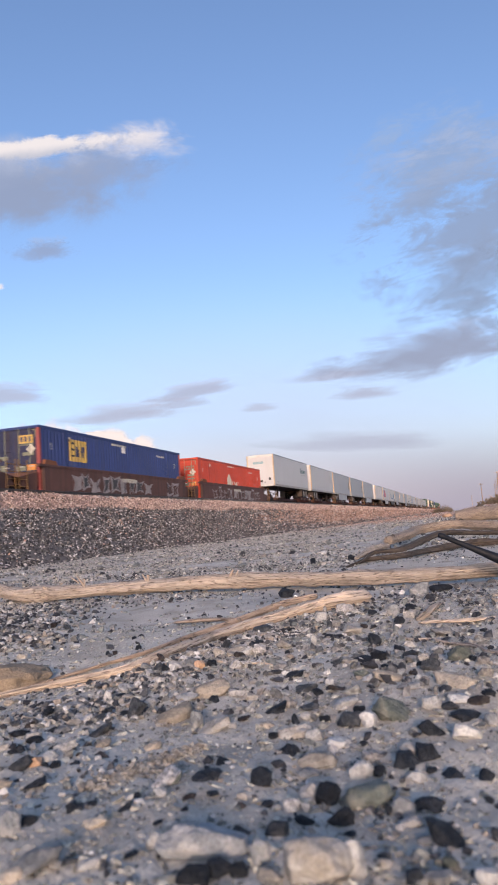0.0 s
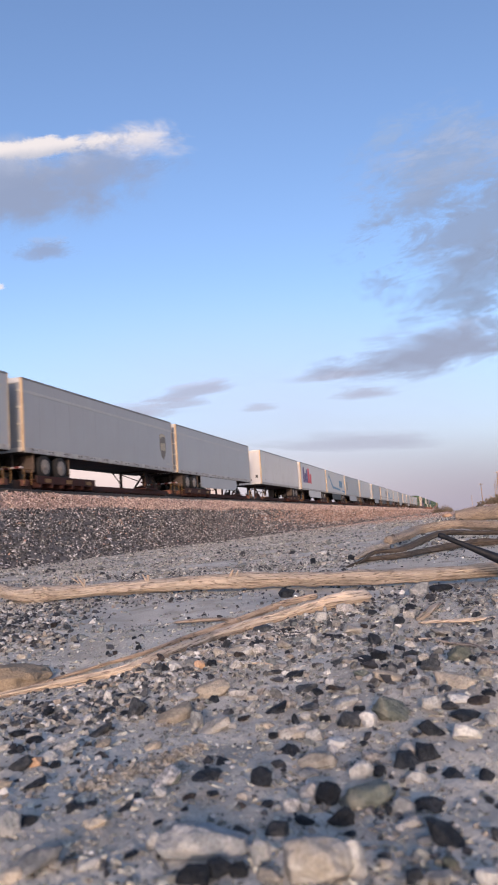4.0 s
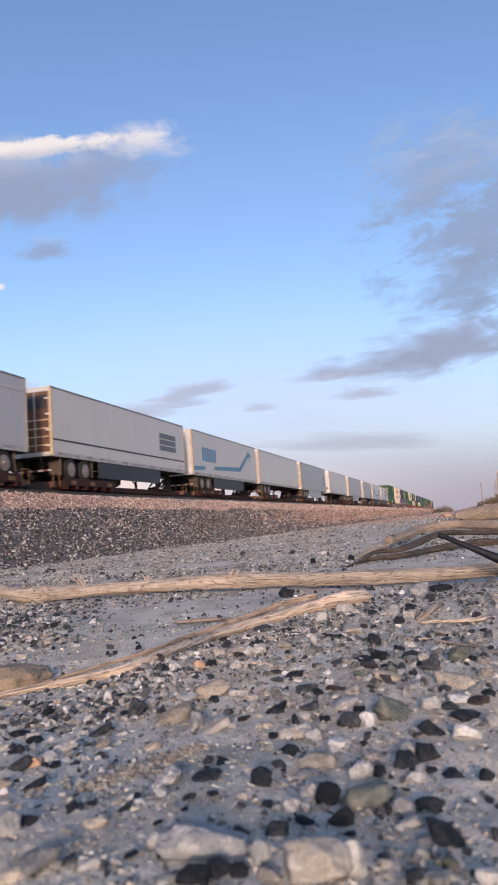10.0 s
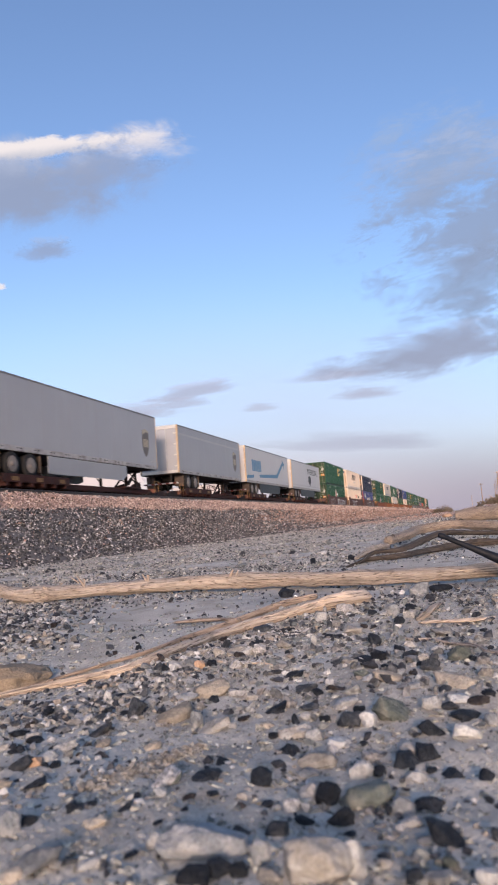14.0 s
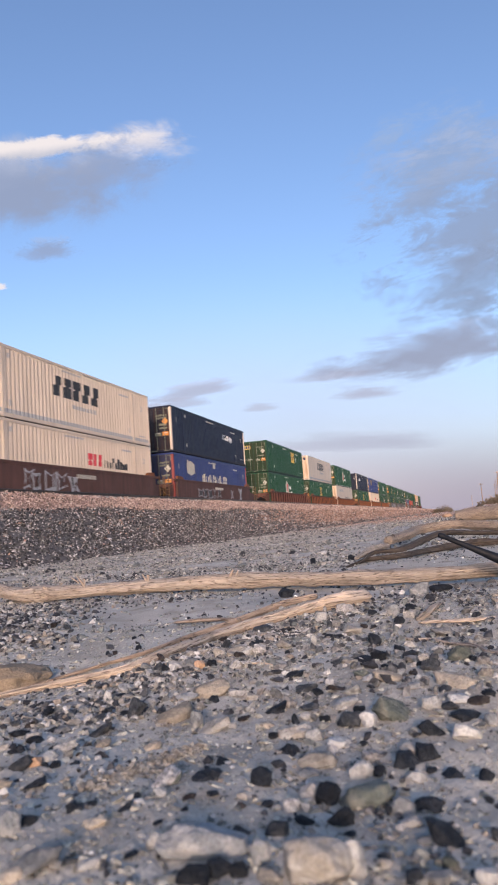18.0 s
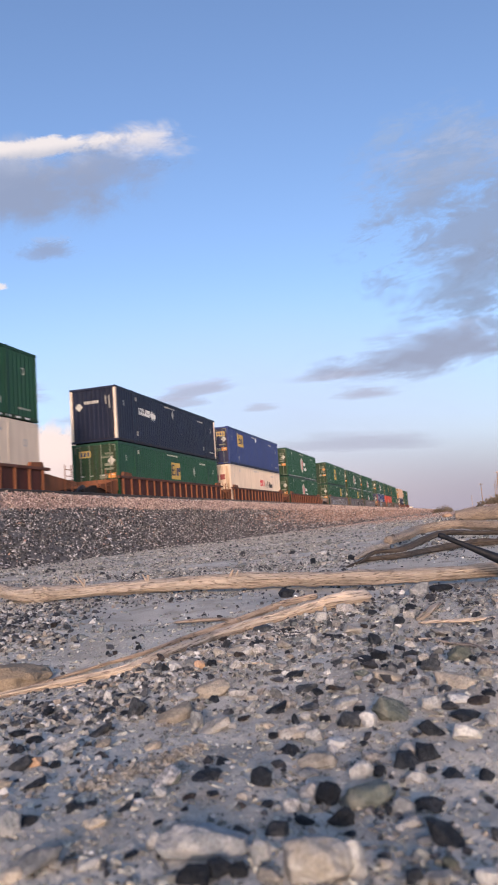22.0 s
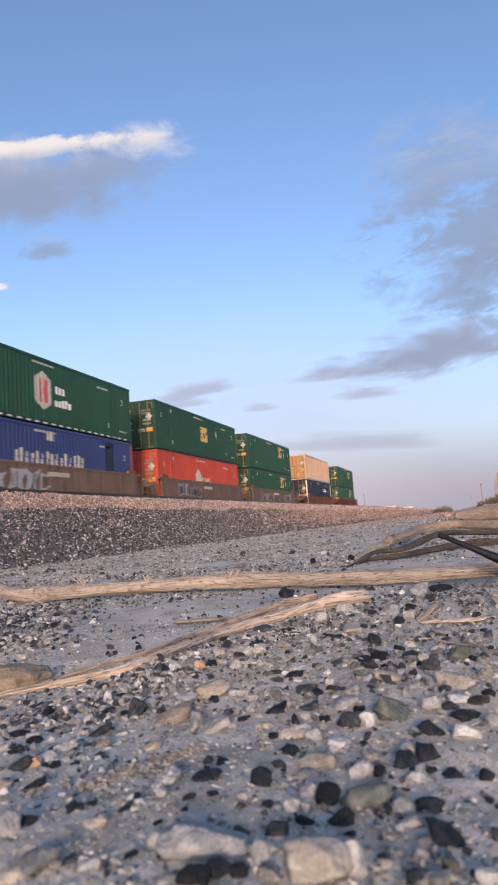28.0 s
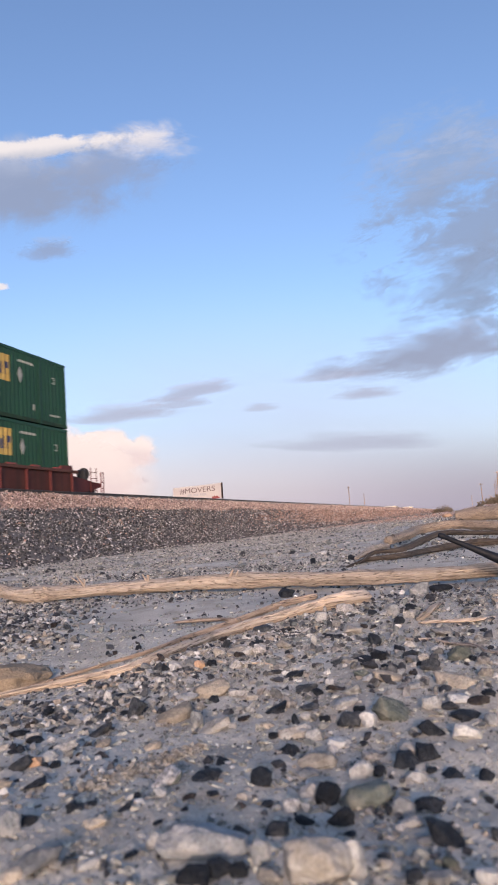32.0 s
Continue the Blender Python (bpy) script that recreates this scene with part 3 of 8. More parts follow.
# grey stone on the near lower slope, darkened for the shade there
SHADED_BANK = shade("shaded_grey_ballast", (0.085, 0.08, 0.08), 0.95, var=0.6, big=5, grain=24, bump=1.0, bump_scale=20, dirt=(0.16, 0.15, 0.145), dirt_amount=0.5)
ballast.data.materials.append(SHADED_BANK)
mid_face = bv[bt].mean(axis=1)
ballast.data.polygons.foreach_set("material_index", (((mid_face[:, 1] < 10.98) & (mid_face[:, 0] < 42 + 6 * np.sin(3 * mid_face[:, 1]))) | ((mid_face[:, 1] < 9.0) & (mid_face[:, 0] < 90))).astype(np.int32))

small_stones = [hull_template(6, (1, 0.8, 0.62)) for _ in range(14)]
bank_templates = [hull_template(7, (1, 0.8, 0.62)) for _ in range(12)]
fine_stones = [hull_template(13, (1, 0.78, 0.58)) for _ in range(14)]


def bank_stones(x0, x1, pitch, size):
    n = int((x1 - x0) * 4.1 / pitch ** 2)
    x = rng.uniform(x0, x1, n)
    y = rng.uniform(TOE - 0.25, CREST + 0.25, n)
    z = bank_z(y) + 0.05 * np.sin(0.55 * x + 1.1 * y) * np.sin(0.23 * x) * (y < CREST) + rng.normal(0, 0.012, n)
    edge = 10.98 + 0.05 * np.sin(0.9 * x) + rng.normal(0, 0.05, n)
    # pink top, grey slope: two stones, with sun and shade put in colour; mixed further on
    lower = y < edge
    mixed = rng.uniform(size=n) < (smooth01((x - 29) / 30.0) * 0.9 + 0.06) * smooth01((y - 8.2) / 1.2)
    kind = np.where(lower, np.where(mixed, 2, 1), 0)
    s = size * np.clip(np.exp(rng.normal(0, 0.32, n)), 0.45, 1.7)
    return np.stack([x, y, z], 1), s, kind


for x0, x1, pitch, size in ((9.5, 32, 0.052, 0.039), (32, 66, 0.085, 0.056), (66, 150, 0.15, 0.09), (150, 420, 0.34, 0.2)):
    P, S, kind = bank_stones(x0, x1, pitch, size)
    for k, m in ((0, PINK_STONE), (1, DARK_STONE), (2, MIDDLE_STONE)):
        if (kind == k).sum() > 10:
            scatter("ballast_stones", P[kind == k], S[kind == k], bank_templates, m, ballast)


# ---------------------------------------------------------------- tracks
def rail(y0):
    prof = [(-0.07, -0.17), (0.07, -0.17), (0.07, -0.155), (0.012, -0.13), (0.01, -0.045), (0.036, -0.03), (0.036, -0.004), (0.03, 0.0),
            (-0.03, 0.0), (-0.036, -0.004), (-0.036, -0.03), (-0.01, -0.045), (-0.012, -0.13), (-0.07, -0.155)]
    s = Shape()
    xs = [-900, -40, 20, 60, 200, 600, 2200]
    n = len(prof)
    for x in xs:
        s.v += [(x, y0 + a, RAIL_TOP + b) for a, b in prof]
    for k in range(len(xs) - 1):
        for i in range(n):
            j = (i + 1) % n
            s.f.append((k * n + i, k * n + j, (k + 1) * n + j, (k + 1) * n + i))
    return s


for centre, nm in ((NEAR_TRACK, "railway_track"), (FAR_TRACK, "railway_track")):
    track = thing(nm, pose(0, 0, 0), "steel railway track on concrete ties in ballast", "railway track", kind="structure")
    for off in (-0.752, 0.752):
        part("rail", rail(centre + off), STEEL, track, "worn dark steel rail")
    ties = Shape()
    for k in range(420):
        x = -40 + 0.61 * k
        ties.box(x - 0.11, x + 0.11, centre - 1.3, centre + 1.3, 1.46, 1.637, 0.02)
    tagged(part("ties", ties, TIE, track), kind="stuff")

# ---------------------------------------------------------------- loose gravel on the ground
def wedge(n, r0, r1, power):
    r = (rng.uniform(r0 ** power, r1 ** power, n)) ** (1 / power)
    # densest between the path and the track, thinning out all round
    pick = rng.uniform(size=n)
    a = YAW + np.where(pick < 0.80, rng.uniform(radians(-25), radians(25), n), np.where(pick < 0.92, rng.normal(0, 0.75, n), rng.uniform(-math.pi, math.pi, n)))
    return r * np.cos(a), r * np.sin(a)


def patchy(x, y, k):
    """Gravel lies in drifts with bare sand between them."""
    f = np.sin(1.9 * x + 0.7 * y + 0.5) * np.sin(1.3 * y - 0.9 * x + 1.2) + 0.6 * np.sin(4.6 * x - 3.1 * y) * np.sin(3.9 * y + 1.7 * x)
    return rng.uniform(size=len(x)) < np.clip(0.55 + k * f, 0.12, 1)


def strewn(x, y):
    """Share of the gravel that lies at a place: little on the crusted sand near the camera and on the bare patch behind the branch."""
    branch = 0.868 - 0.31 * (x - 1.12)
    d = np.full(len(x), 0.8)
    d = np.where((x < 1.15) & (y > 0.27 * x), 0.22, d)
    d = np.where((x > 1.0) & (x < 2.1) & (y < branch) & (y > branch - 0.28), 1.0, d)
    d = np.where((y > branch + 0.05) & (x < 2.9), np.clip(0.16 + 4.5 * (y / x - 0.5), 0.16, 0.95), d)
    d = np.where((x > 1.25) & (y < 0.17 * x - 0.1), 0.45, d)
    return rng.uniform(size=len(x)) < d


for n, r0, r1, power, s0, s1, sig, temps in ((22000, 0.42, 2.2, 1.5, 0.0010, 0.0028, 0.4, small_stones), (15000, 0.42, 2.6, 1.7, 0.0020, 0.006, 0.5, fine_stones),
                                             (2300, 0.9, 2.8, 1.9, 0.005, 0.0115, 0.4, fine_stones), (38000, 1.8, 6.5, 1.5, 0.0035, 0.014, 0.55, small_stones),
                                             (1100, 1.9, 6.5, 1.6, 0.010, 0.022, 0.4, fine_stones), (76000, 5.5, 24, 1.6, 0.008, 0.026, 0.4, small_stones), (1500, 6.0, 24, 1.7, 0.02, 0.05, 0.4, fine_stones)):
    x, y = wedge(n, r0, r1, power)
    keep = patchy(x, y, 0.5) & (y < TOE + 0.5) & (strewn(x, y) | (s1 < 0.003))
    x, y = x[keep], y[keep]
    s = np.clip(s0 * 1.6 * np.exp(rng.normal(0.3, sig, len(x))), s0, s1)
    scatter("gravel", np.stack([x, y, ground_z(x, y) + 0.12 * s], 1), s, temps, MIXED_STONE if r0 < 2.0 or n < 2000 else GREY_GRAVEL, ground)
# crumbs of dry soil and coarse grit on the sand near the camera
crumbs = [hull_template(7, (1, 0.8, 0.42)) for _ in range(10)]
for n, r0, r1, s0, s1 in ((30000, 0.42, 1.8, 0.0008, 0.0024), (16000, 0.42, 2.6, 0.0022, 0.006), (1500, 0.5, 2.6, 0.006, 0.012)):
    x, y = wedge(n, r0, r1, 1.5)
    s = np.clip(s0 * 1.3 * np.exp(rng.normal(0.2, 0.4, len(x))), s0, s1)
    scatter("soil_crumbs", np.stack([x, y, ground_z(x, y) + 0.02 * s], 1), s, crumbs, SOIL_CRUMBS, ground, 0.25)
# drifts of broken stone: along the near side of the branch, and on the bare sand beside the pole
for n, x0, x1, off0, off1, s0, s1 in ((950, 1.08, 2.2, -0.24, -0.01, 0.0045, 0.013), (260, 1.05, 1.5, -0.34, -0.18, 0.004, 0.009)):
    x = rng.uniform(x0, x1, n)
    y = 0.868 - 0.31 * (x - 1.12) + rng.uniform(off0, off1, n)
    s = np.clip(s0 * 1.5 * np.exp(rng.normal(0.1, 0.4, n)), s0, s1)
    scatter("gravel", np.stack([x, y, ground_z(x, y) + 0.15 * s], 1), s, fine_stones, RUBBLE, ground)
x = rng.uniform(1.9, 3.5, 2600)
y = x * (0.72 + rng.normal(0, 0.075, len(x)))
s = np.clip(0.011 * np.exp(rng.normal(0.0, 0.4, len(x))), 0.006, 0.022)
scatter("gravel", np.stack([x, y, ground_z(x, y) + 0.15 * s], 1), s, fine_stones, MIXED_STONE, ground)
# grey gravel spread between the pole and the bank
x, y = wedge(42000, 4.2, 15, 1.7)
keep = (y > 0.26 * x - 0.8) & (y < TOE) & patchy(x, y, 0.4)
x, y = x[keep], y[keep]
scatter("gravel", np.stack([x, y, ground_z(x, y)], 1), np.clip(0.011 * np.exp(rng.normal(0, 0.35, len(x))), 0.006, 0.024), small_stones, MIXED_STONE, ground)
# a denser drift of broken stones beside the branch
x, y = wedge(1500, 1.15, 2.5, 1.6)
keep = (y < 0.36 * x) & (y < 0.62)
x, y = x[keep], y[keep]
s = np.clip(0.0085 * np.exp(rng.normal(0.1, 0.4, len(x))), 0.005, 0.019)
scatter("gravel", np.stack([x, y, ground_z(x, y) + 0.15 * s], 1), s, fine_stones, MIXED_STONE, ground)
x, y = wedge(44000, 20, 95, 1.6)
keep = (y < TOE) & (y > -14)
x, y = x[keep], y[keep]
# warm brown takes over with distance: low sun put in the stones' colour
pale = rng.uniform(size=len(x)) < smooth01((x - 24) / 30)
for pick, m in ((pale, MIDDLE_STONE), (~pale, GREY_GRAVEL)):
    scatter("gravel", np.stack([x, y, ground_z(x, y)], 1)[pick], rng.uniform(0.02, 0.07, len(x))[pick], small_stones, m, ground)
x, y = wedge(24000, 85, 420, 1.8)
keep = (y < TOE) & (y > -40)
x, y = x[keep], y[keep]
scatter("gravel", np.stack([x, y, ground_z(x, y)], 1), rng.uniform(0.08, 0.22, len(x)), small_stones, MIDDLE_STONE, ground)


def stone(x, y, w, h, d, tone, turn=0.0, tilt=0.0, sink=0.25, points=0, wear=0.05):
    """One larger stone on the ground: w across the view, d along it, h high, in metres; broken faces with worn, pitted edges."""
    w, h, d = 1.06 * w, 1.04 * h, 1.06 * d
    points = points or (15 if tone in ("dark", "slate", "umber") else 21)
    bm = bmesh.new()
    q = rng.normal(size=(points, 3))
    q /= np.linalg.norm(q, axis=1)[:, None]
    q = np.sign(q) * np.abs(q) ** 0.85 * rng.uniform(0.9, 1.08, size=(points, 1))
    for c in q:
        bm.verts.new(c * 0.5)
    got = bmesh.ops.convex_hull(bm, input=bm.verts)
    bmesh.ops.delete(bm, geom=[g for g in got["geom_interior"] if isinstance(g, bmesh.types.BMVert)], context='VERTS')
    bmesh.ops.bevel(bm, geom=list(bm.edges), offset=wear, segments=1, affect='EDGES', clamp_overlap=True)
    bmesh.ops.triangulate(bm, faces=bm.faces)
    for limit in (0.26, 0.15) if w > 0.02 else (0.26,):
        bmesh.ops.subdivide_edges(bm, edges=[e for e in bm.edges if e.calc_length() > limit], cuts=1)
        bmesh.ops.triangulate(bm, faces=bm.faces)
    shift = Vector((x * 37, y * 53, w * 100))
    for v in bm.verts:
        v.co *= 1 + 0.15 * noise.noise(v.co * 3.2 + shift) + 0.10 * noise.noise(v.co * 8 + shift) + 0.055 * noise.noise(v.co * 19 + shift)
        v.co.x, v.co.y, v.co.z = v.co.x * d, v.co.y * w, v.co.z * h
    me = bpy.data.meshes.new("stone")
    bm.to_mesh(me)
    bm.free()
    me.materials.append(ROCK[tone])
    me.polygons.foreach_set("use_smooth", [True] * len(me.polygons))
    ob = new("stone", me)
    ob.parent = ground
    ob.matrix_basis = pose(x, y, float(ground_z(x, y)) + h * (0.5 - sink), tilt, 0, turn + math.degrees(math.atan2(y, x)))
    return ob


# ---------------------------------------------------------------- driftwood
def wander(path, radii, material, name, label, category, knots=0, seed=1, oval=0.85, twist=0.4, rough=0.12):
    """A weathered piece of wood along a path: bends, swellings, splits along the grain and broken ends."""
    r = random.Random(seed)
    pts = [Vector(p) for p in path]
    fine, rad = [], []
    for k in range(len(pts) - 1):
        p0, p1, p2, p3 = pts[max(k - 1, 0)], pts[k], pts[k + 1], pts[min(k + 2, len(pts) - 1)]
        steps = max(3, int((p2 - p1).length / 0.0175))
        for i in range(steps):
            t = i / steps
            q = 0.5 * ((2 * p1) + (p2 - p0) * t + (2 * p0 - 5 * p1 + 4 * p2 - p3) * t * t + (3 * p1 - p0 - 3 * p2 + p3) * t ** 3)
            fine.append(q)
            rad.append(radii[k] * (1 - t) + radii[k + 1] * t)
    fine.append(pts[-1])
    rad.append(radii[-1])
    s, n = Shape(), 28
    slow = min(1.0, 0.05 / max(radii))       # thick pieces swell in longer waves
    for k, (c, w) in enumerate(zip(fine, rad)):
        j = 0.5 * k * slow
        d = (fine[min(k + 1, len(fine) - 1)] - fine[max(k - 1, 0)]).normalized()
        side = d.cross(Vector((0, 0, 1))).normalized()
        up = side.cross(d)
        end = min(k, len(fine) - 1 - k)
        w *= (0.72, 0.93)[end] if end < 2 else 1.0
        w *= 1 + 0.15 * noise.noise(Vector((j * 0.17, seed, 0))) + 0.11 * noise.noise(Vector((j * 0.61, seed + 9, 0))) + 0.05 * noise.noise(Vector((j * 1.3, seed + 3, 2)))
        c = c + (side * noise.noise(Vector((j * 0.23, seed, 4))) + up * 0.7 * noise.noise(Vector((j * 0.31, seed, 7)))) * (0.14 * w)
        for i in range(n):
            a = 2 * math.pi * i / n + twist * k * 0.01
            groove = noise.noise(Vector((j * 0.06, 1.8 * math.cos(a), 1.8 * math.sin(a) + seed)))
            fine_g = noise.noise(Vector((j * 0.09 + 5, 7 * math.cos(a), 7 * math.sin(a) + seed)))
            gouge = noise.noise(Vector((j * 0.42, 4.2 * math.cos(a), 4.2 * math.sin(a) + seed)))
            rr = w * (1 + rough * (1.6 * groove + 1.3 * fine_g - 1.5 * max(0.0, gouge - 0.12)))
            jag = d * (w * 0.5 * noise.noise(Vector((i * 1.7, seed, k)))) if end == 0 else Vector()
            s.v.append(tuple(c + side * (rr * math.cos(a)) + up * (rr * oval * math.sin(a)) + jag))
    for k in range(len(fine) - 1):
        for i in range(n):
            j = (i + 1) % n
            s.f.append((k * n + i, k * n + j, (k + 1) * n + j, (k + 1) * n + i))
    s.f.append(tuple(reversed(range(n))))
    s.f.append(tuple((len(fine) - 1) * n + i for i in range(n)))
    me = s.mesh(name, material, True)
    run = [0.0]
    for p0, p1 in zip(fine, fine[1:]):
        run.append(run[-1] + (p1 - p0).length)
    layer = me.uv_layers.new(name="along")
    for poly in me.polygons:
        ring = [i for i in poly.vertices]
        wrap = any(i % n == 0 for i in ring) and any(i % n == n - 1 for i in ring)
        for li in poly.loop_indices:
            k, i = divmod(me.loops[li].vertex_index, n)
            i = n if wrap and i == 0 else i
            layer.data[li].uv = (run[min(k, len(run) - 1)] + seed, 2 * math.pi * max(radii) * i / n)
    body = new(name, me)
    tagged(body, label, category, "driftwood on the ground")
    for _ in range(knots):
        k = r.randrange(4, len(fine) - 4)
        d = (fine[k + 1] - fine[k - 1]).normalized()
        out = (d.cross(Vector((0, 0, 1))) * r.uniform(-0.6, 0.6) + Vector((0, 0, 0.8)) + d * r.choice((-0.9, 0.7))).normalized()
        p0 = fine[k] + out * rad[k] * 0.45
        stub = Shape().rod(p0, p0 + out * rad[k] * r.uniform(0.8, 1.3), rad[k] * 0.5, rad[k] * 0.3, 9)
        stub.v = [tuple(Vector(q) + 0.22 * rad[k] * noise.noise_vector(Vector(q) * 60)) for q in stub.v]
        part("twig_stub", stub, WOOD_GREY, body, "broken twig stub")
    return body


def gzf(x, y, up):
    return (x, y, float(ground_z(x, y)) + up)


# the long pole lies on small humps of gravel, its crooked root end towards the track
pole = wander([gzf(4.05, 2.98, 0.14), gzf(3.9, 2.8, 0.10), gzf(3.8, 2.62, 0.062), gzf(3.72, 2.46, 0.044), gzf(3.69, 2.29, 0.048), gzf(3.56, 2.0, 0.044), gzf(3.55, 1.585, 0.048), gzf(3.46, 1.014, 0.048),
        gzf(3.25, 0.534, 0.048), gzf(3.06, 0.156, 0.044), gzf(2.96, -0.128, 0.044), gzf(2.93, -0.42, 0.044)],
       [0.045, 0.046, 0.044, 0.045, 0.052, 0.042, 0.043, 0.041, 0.037, 0.034, 0.033, 0.03], WOOD, "driftwood_pole", "long bleached driftwood pole lying on sandy gravel", "driftwood", knots=0, seed=3)
for ax, ay, az, tx, ty, tz, thick in ((3.539, 1.942, -0.009, 3.515, 1.985, 0.076, 0.0079), (3.543, 1.957, -0.010, 3.543, 1.957, 0.056, 0.0063),
                                    (3.543, 1.989, 0.034, 3.523, 2.024, 0.067, 0.0048), (3.533, 1.585, -0.001, 3.534, 1.582, 0.057, 0.0121),
                                    (3.534, 1.593, 0.027, 3.527, 1.610, 0.064, 0.0060), (3.459, 1.121, 0.007, 3.467, 1.096, 0.066, 0.0099),
                                    (3.451, 1.084, 0.009, 3.457, 1.064, 0.062, 0.0071), (3.642, 2.217, -0.035, 3.618, 2.256, 0.019, 0.0133),
                                    (3.627, 2.179, -0.021, 3.644, 2.151, 0.032, 0.0099)):
    stub = Shape().rod((ax, ay, az), ((ax + tx) / 2, (ay + ty) / 2, (az + tz) / 2 + 0.4 * thick), thick, 0.8 * thick, 8).rod(((ax + tx) / 2, (ay + ty) / 2, (az + tz) / 2 + 0.4 * thick), (tx, ty, tz), 0.8 * thick, 0.45 * thick, 8)
    stub.v = [tuple(Vector(k) + 0.35 * thick * noise.noise_vector(Vector(k) * 70)) for k in stub.v]
    part("twig_stub", stub, WOOD_OLD, pole, "broken twig stub")
wander([gzf(1.358, 0.994, 0.005), gzf(1.381, 0.975, 0.006), gzf(1.419, 0.917, 0.007), gzf(1.450, 0.811, 0.007), gzf(1.454, 0.718, 0.009), gzf(1.605, 0.675, 0.010), gzf(1.927, 0.675, 0.012), gzf(2.113, 0.613, 0.014), gzf(2.259, 0.525, 0.016), gzf(2.347, 0.451, 0.021), gzf(2.351, 0.378, 0.026), gzf(2.496, 0.319, 0.022)],
       [0.0062, 0.0072, 0.0088, 0.0094, 0.0106, 0.0127, 0.0144, 0.0160, 0.0182, 0.0226, 0.0274, 0.0230], WOOD_TAN, "driftwood_branch", "bleached forked driftwood branch lying on stones", "driftwood", knots=2, seed=8, rough=0.2)
wander([gzf(1.414, 0.969, 0.003), gzf(1.556, 0.869, 0.005), gzf(1.665, 0.775, 0.006), gzf(1.915, 0.753, 0.007), gzf(2.207, 0.695, 0.009), gzf(2.488, 0.616, 0.011), gzf(2.667, 0.529, 0.011)],
       [0.0027, 0.0049, 0.0058, 0.0073, 0.0100, 0.0120, 0.0117], WOOD_BROWN, "split_branch", "thin split branch lying along a thicker driftwood branch", "driftwood", knots=1, seed=9, rough=0.24)
wander([gzf(6.58, 0.62, 0.07), gzf(7.3, 0.5, 0.09), gzf(8.2, 0.43, 0.12), gzf(8.55, 0.08, 0.13), gzf(8.2, -0.398, 0.09), gzf(7.9, -0.753, 0.08), gzf(7.6, -1.3, 0.08)],
       [0.042, 0.052, 0.056, 0.056, 0.06, 0.064, 0.064], WOOD_OLD, "driftwood_log", "smooth brown driftwood log lying on gravel", "driftwood", knots=2, seed=12)
wander([gzf(4.346, 0.665, 0.007), gzf(4.613, 0.558, 0.015), gzf(4.632, 0.368, 0.022), gzf(5.112, 0.251, 0.027), gzf(5.460, 0.067, 0.032), gzf(5.841, -0.096, 0.032), gzf(5.805, -0.320, 0.030)],
       [0.0062, 0.0140, 0.0195, 0.0225, 0.0270, 0.0270, 0.0250], WOOD_GREY, "split_log", "dark lower half of a driftwood log split along its grain", "driftwood", knots=1, seed=15, rough=0.22)
wander([gzf(4.415, 0.584, 0.019), gzf(4.668, 0.530, 0.052), gzf(4.680, 0.364, 0.063), gzf(5.158, 0.243, 0.101), gzf(5.503, 0.107, 0.127), gzf(5.884, -0.108, 0.102), gzf(5.849, -0.332, 0.084)],
       [0.0062, 0.0140, 0.0205, 0.0235, 0.0235, 0.0215, 0.0200], WOOD_GREY, "log_half", "weathered upper half of a split driftwood log", "driftwood", seed=16, rough=0.2)
wander([gzf(4.45, 0.62, 0.04), gzf(4.9, 0.56, 0.07), gzf(5.3, 0.50, 0.07)], [0.012, 0.03, 0.02], WOOD, "wood_slab", "pale splinter of driftwood beside a dark log", "driftwood", seed=17)
wander([gzf(17.0, 0.04, 0.16), gzf(16.9, -0.3, 0.165), gzf(16.6, -0.9, 0.165), gzf(16.2, -1.8, 0.165)], [0.14, 0.17, 0.18, 0.19], WOOD_OLD, "tree_trunk_log", "thick weathered log with a broken end", "driftwood", knots=1, seed=21, rough=0.08)
wander([gzf(1.911, 0.122, 0.005), gzf(1.899, 0.085, 0.009), gzf(1.890, 0.041, 0.010), gzf(1.884, -0.005, 0.010), gzf(1.908, -0.039, 0.007), gzf(1.935, -0.067, 0.004)],
       [0.0053, 0.0097, 0.0104, 0.0104, 0.0075, 0.0038], WOOD_TAN, "wood_chip", "flat pale wood chip on gravel", "driftwood", seed=23, oval=0.45)
wander([gzf(1.863, 0.194, 0.003), gzf(1.751, 0.162, 0.003), gzf(1.688, 0.119, 0.003), gzf(1.686, 0.088, 0.004), gzf(1.632, 0.040, 0.004), gzf(1.572, -0.005, 0.005), gzf(1.499, -0.030, 0.003), gzf(1.477, -0.055, 0.003)],
       [0.0030, 0.0035, 0.0033, 0.0040, 0.0039, 0.0050, 0.0030, 0.0029], WOOD, "dry_root", "thin dry root lying on sand", "driftwood", seed=25)
wander([gzf(1.943, 0.129, 0.004), gzf(1.973, 0.110, 0.010), gzf(2.079, 0.091, 0.009), gzf(2.163, 0.074, 0.005)],
       [0.0046, 0.0101, 0.0090, 0.0051], WOOD, "wood_splinter", "short rough splinter of driftwood on gravel", "driftwood", seed=33, rough=0.22)
wander([gzf(2.24, 0.92, 0.012), gzf(2.22, 0.8, 0.014), gzf(2.2, 0.68, 0.012)], [0.005, 0.0075, 0.0065], WOOD_OLD, "driftwood_stick", "short brown stick on sand", "driftwood", seed=27)

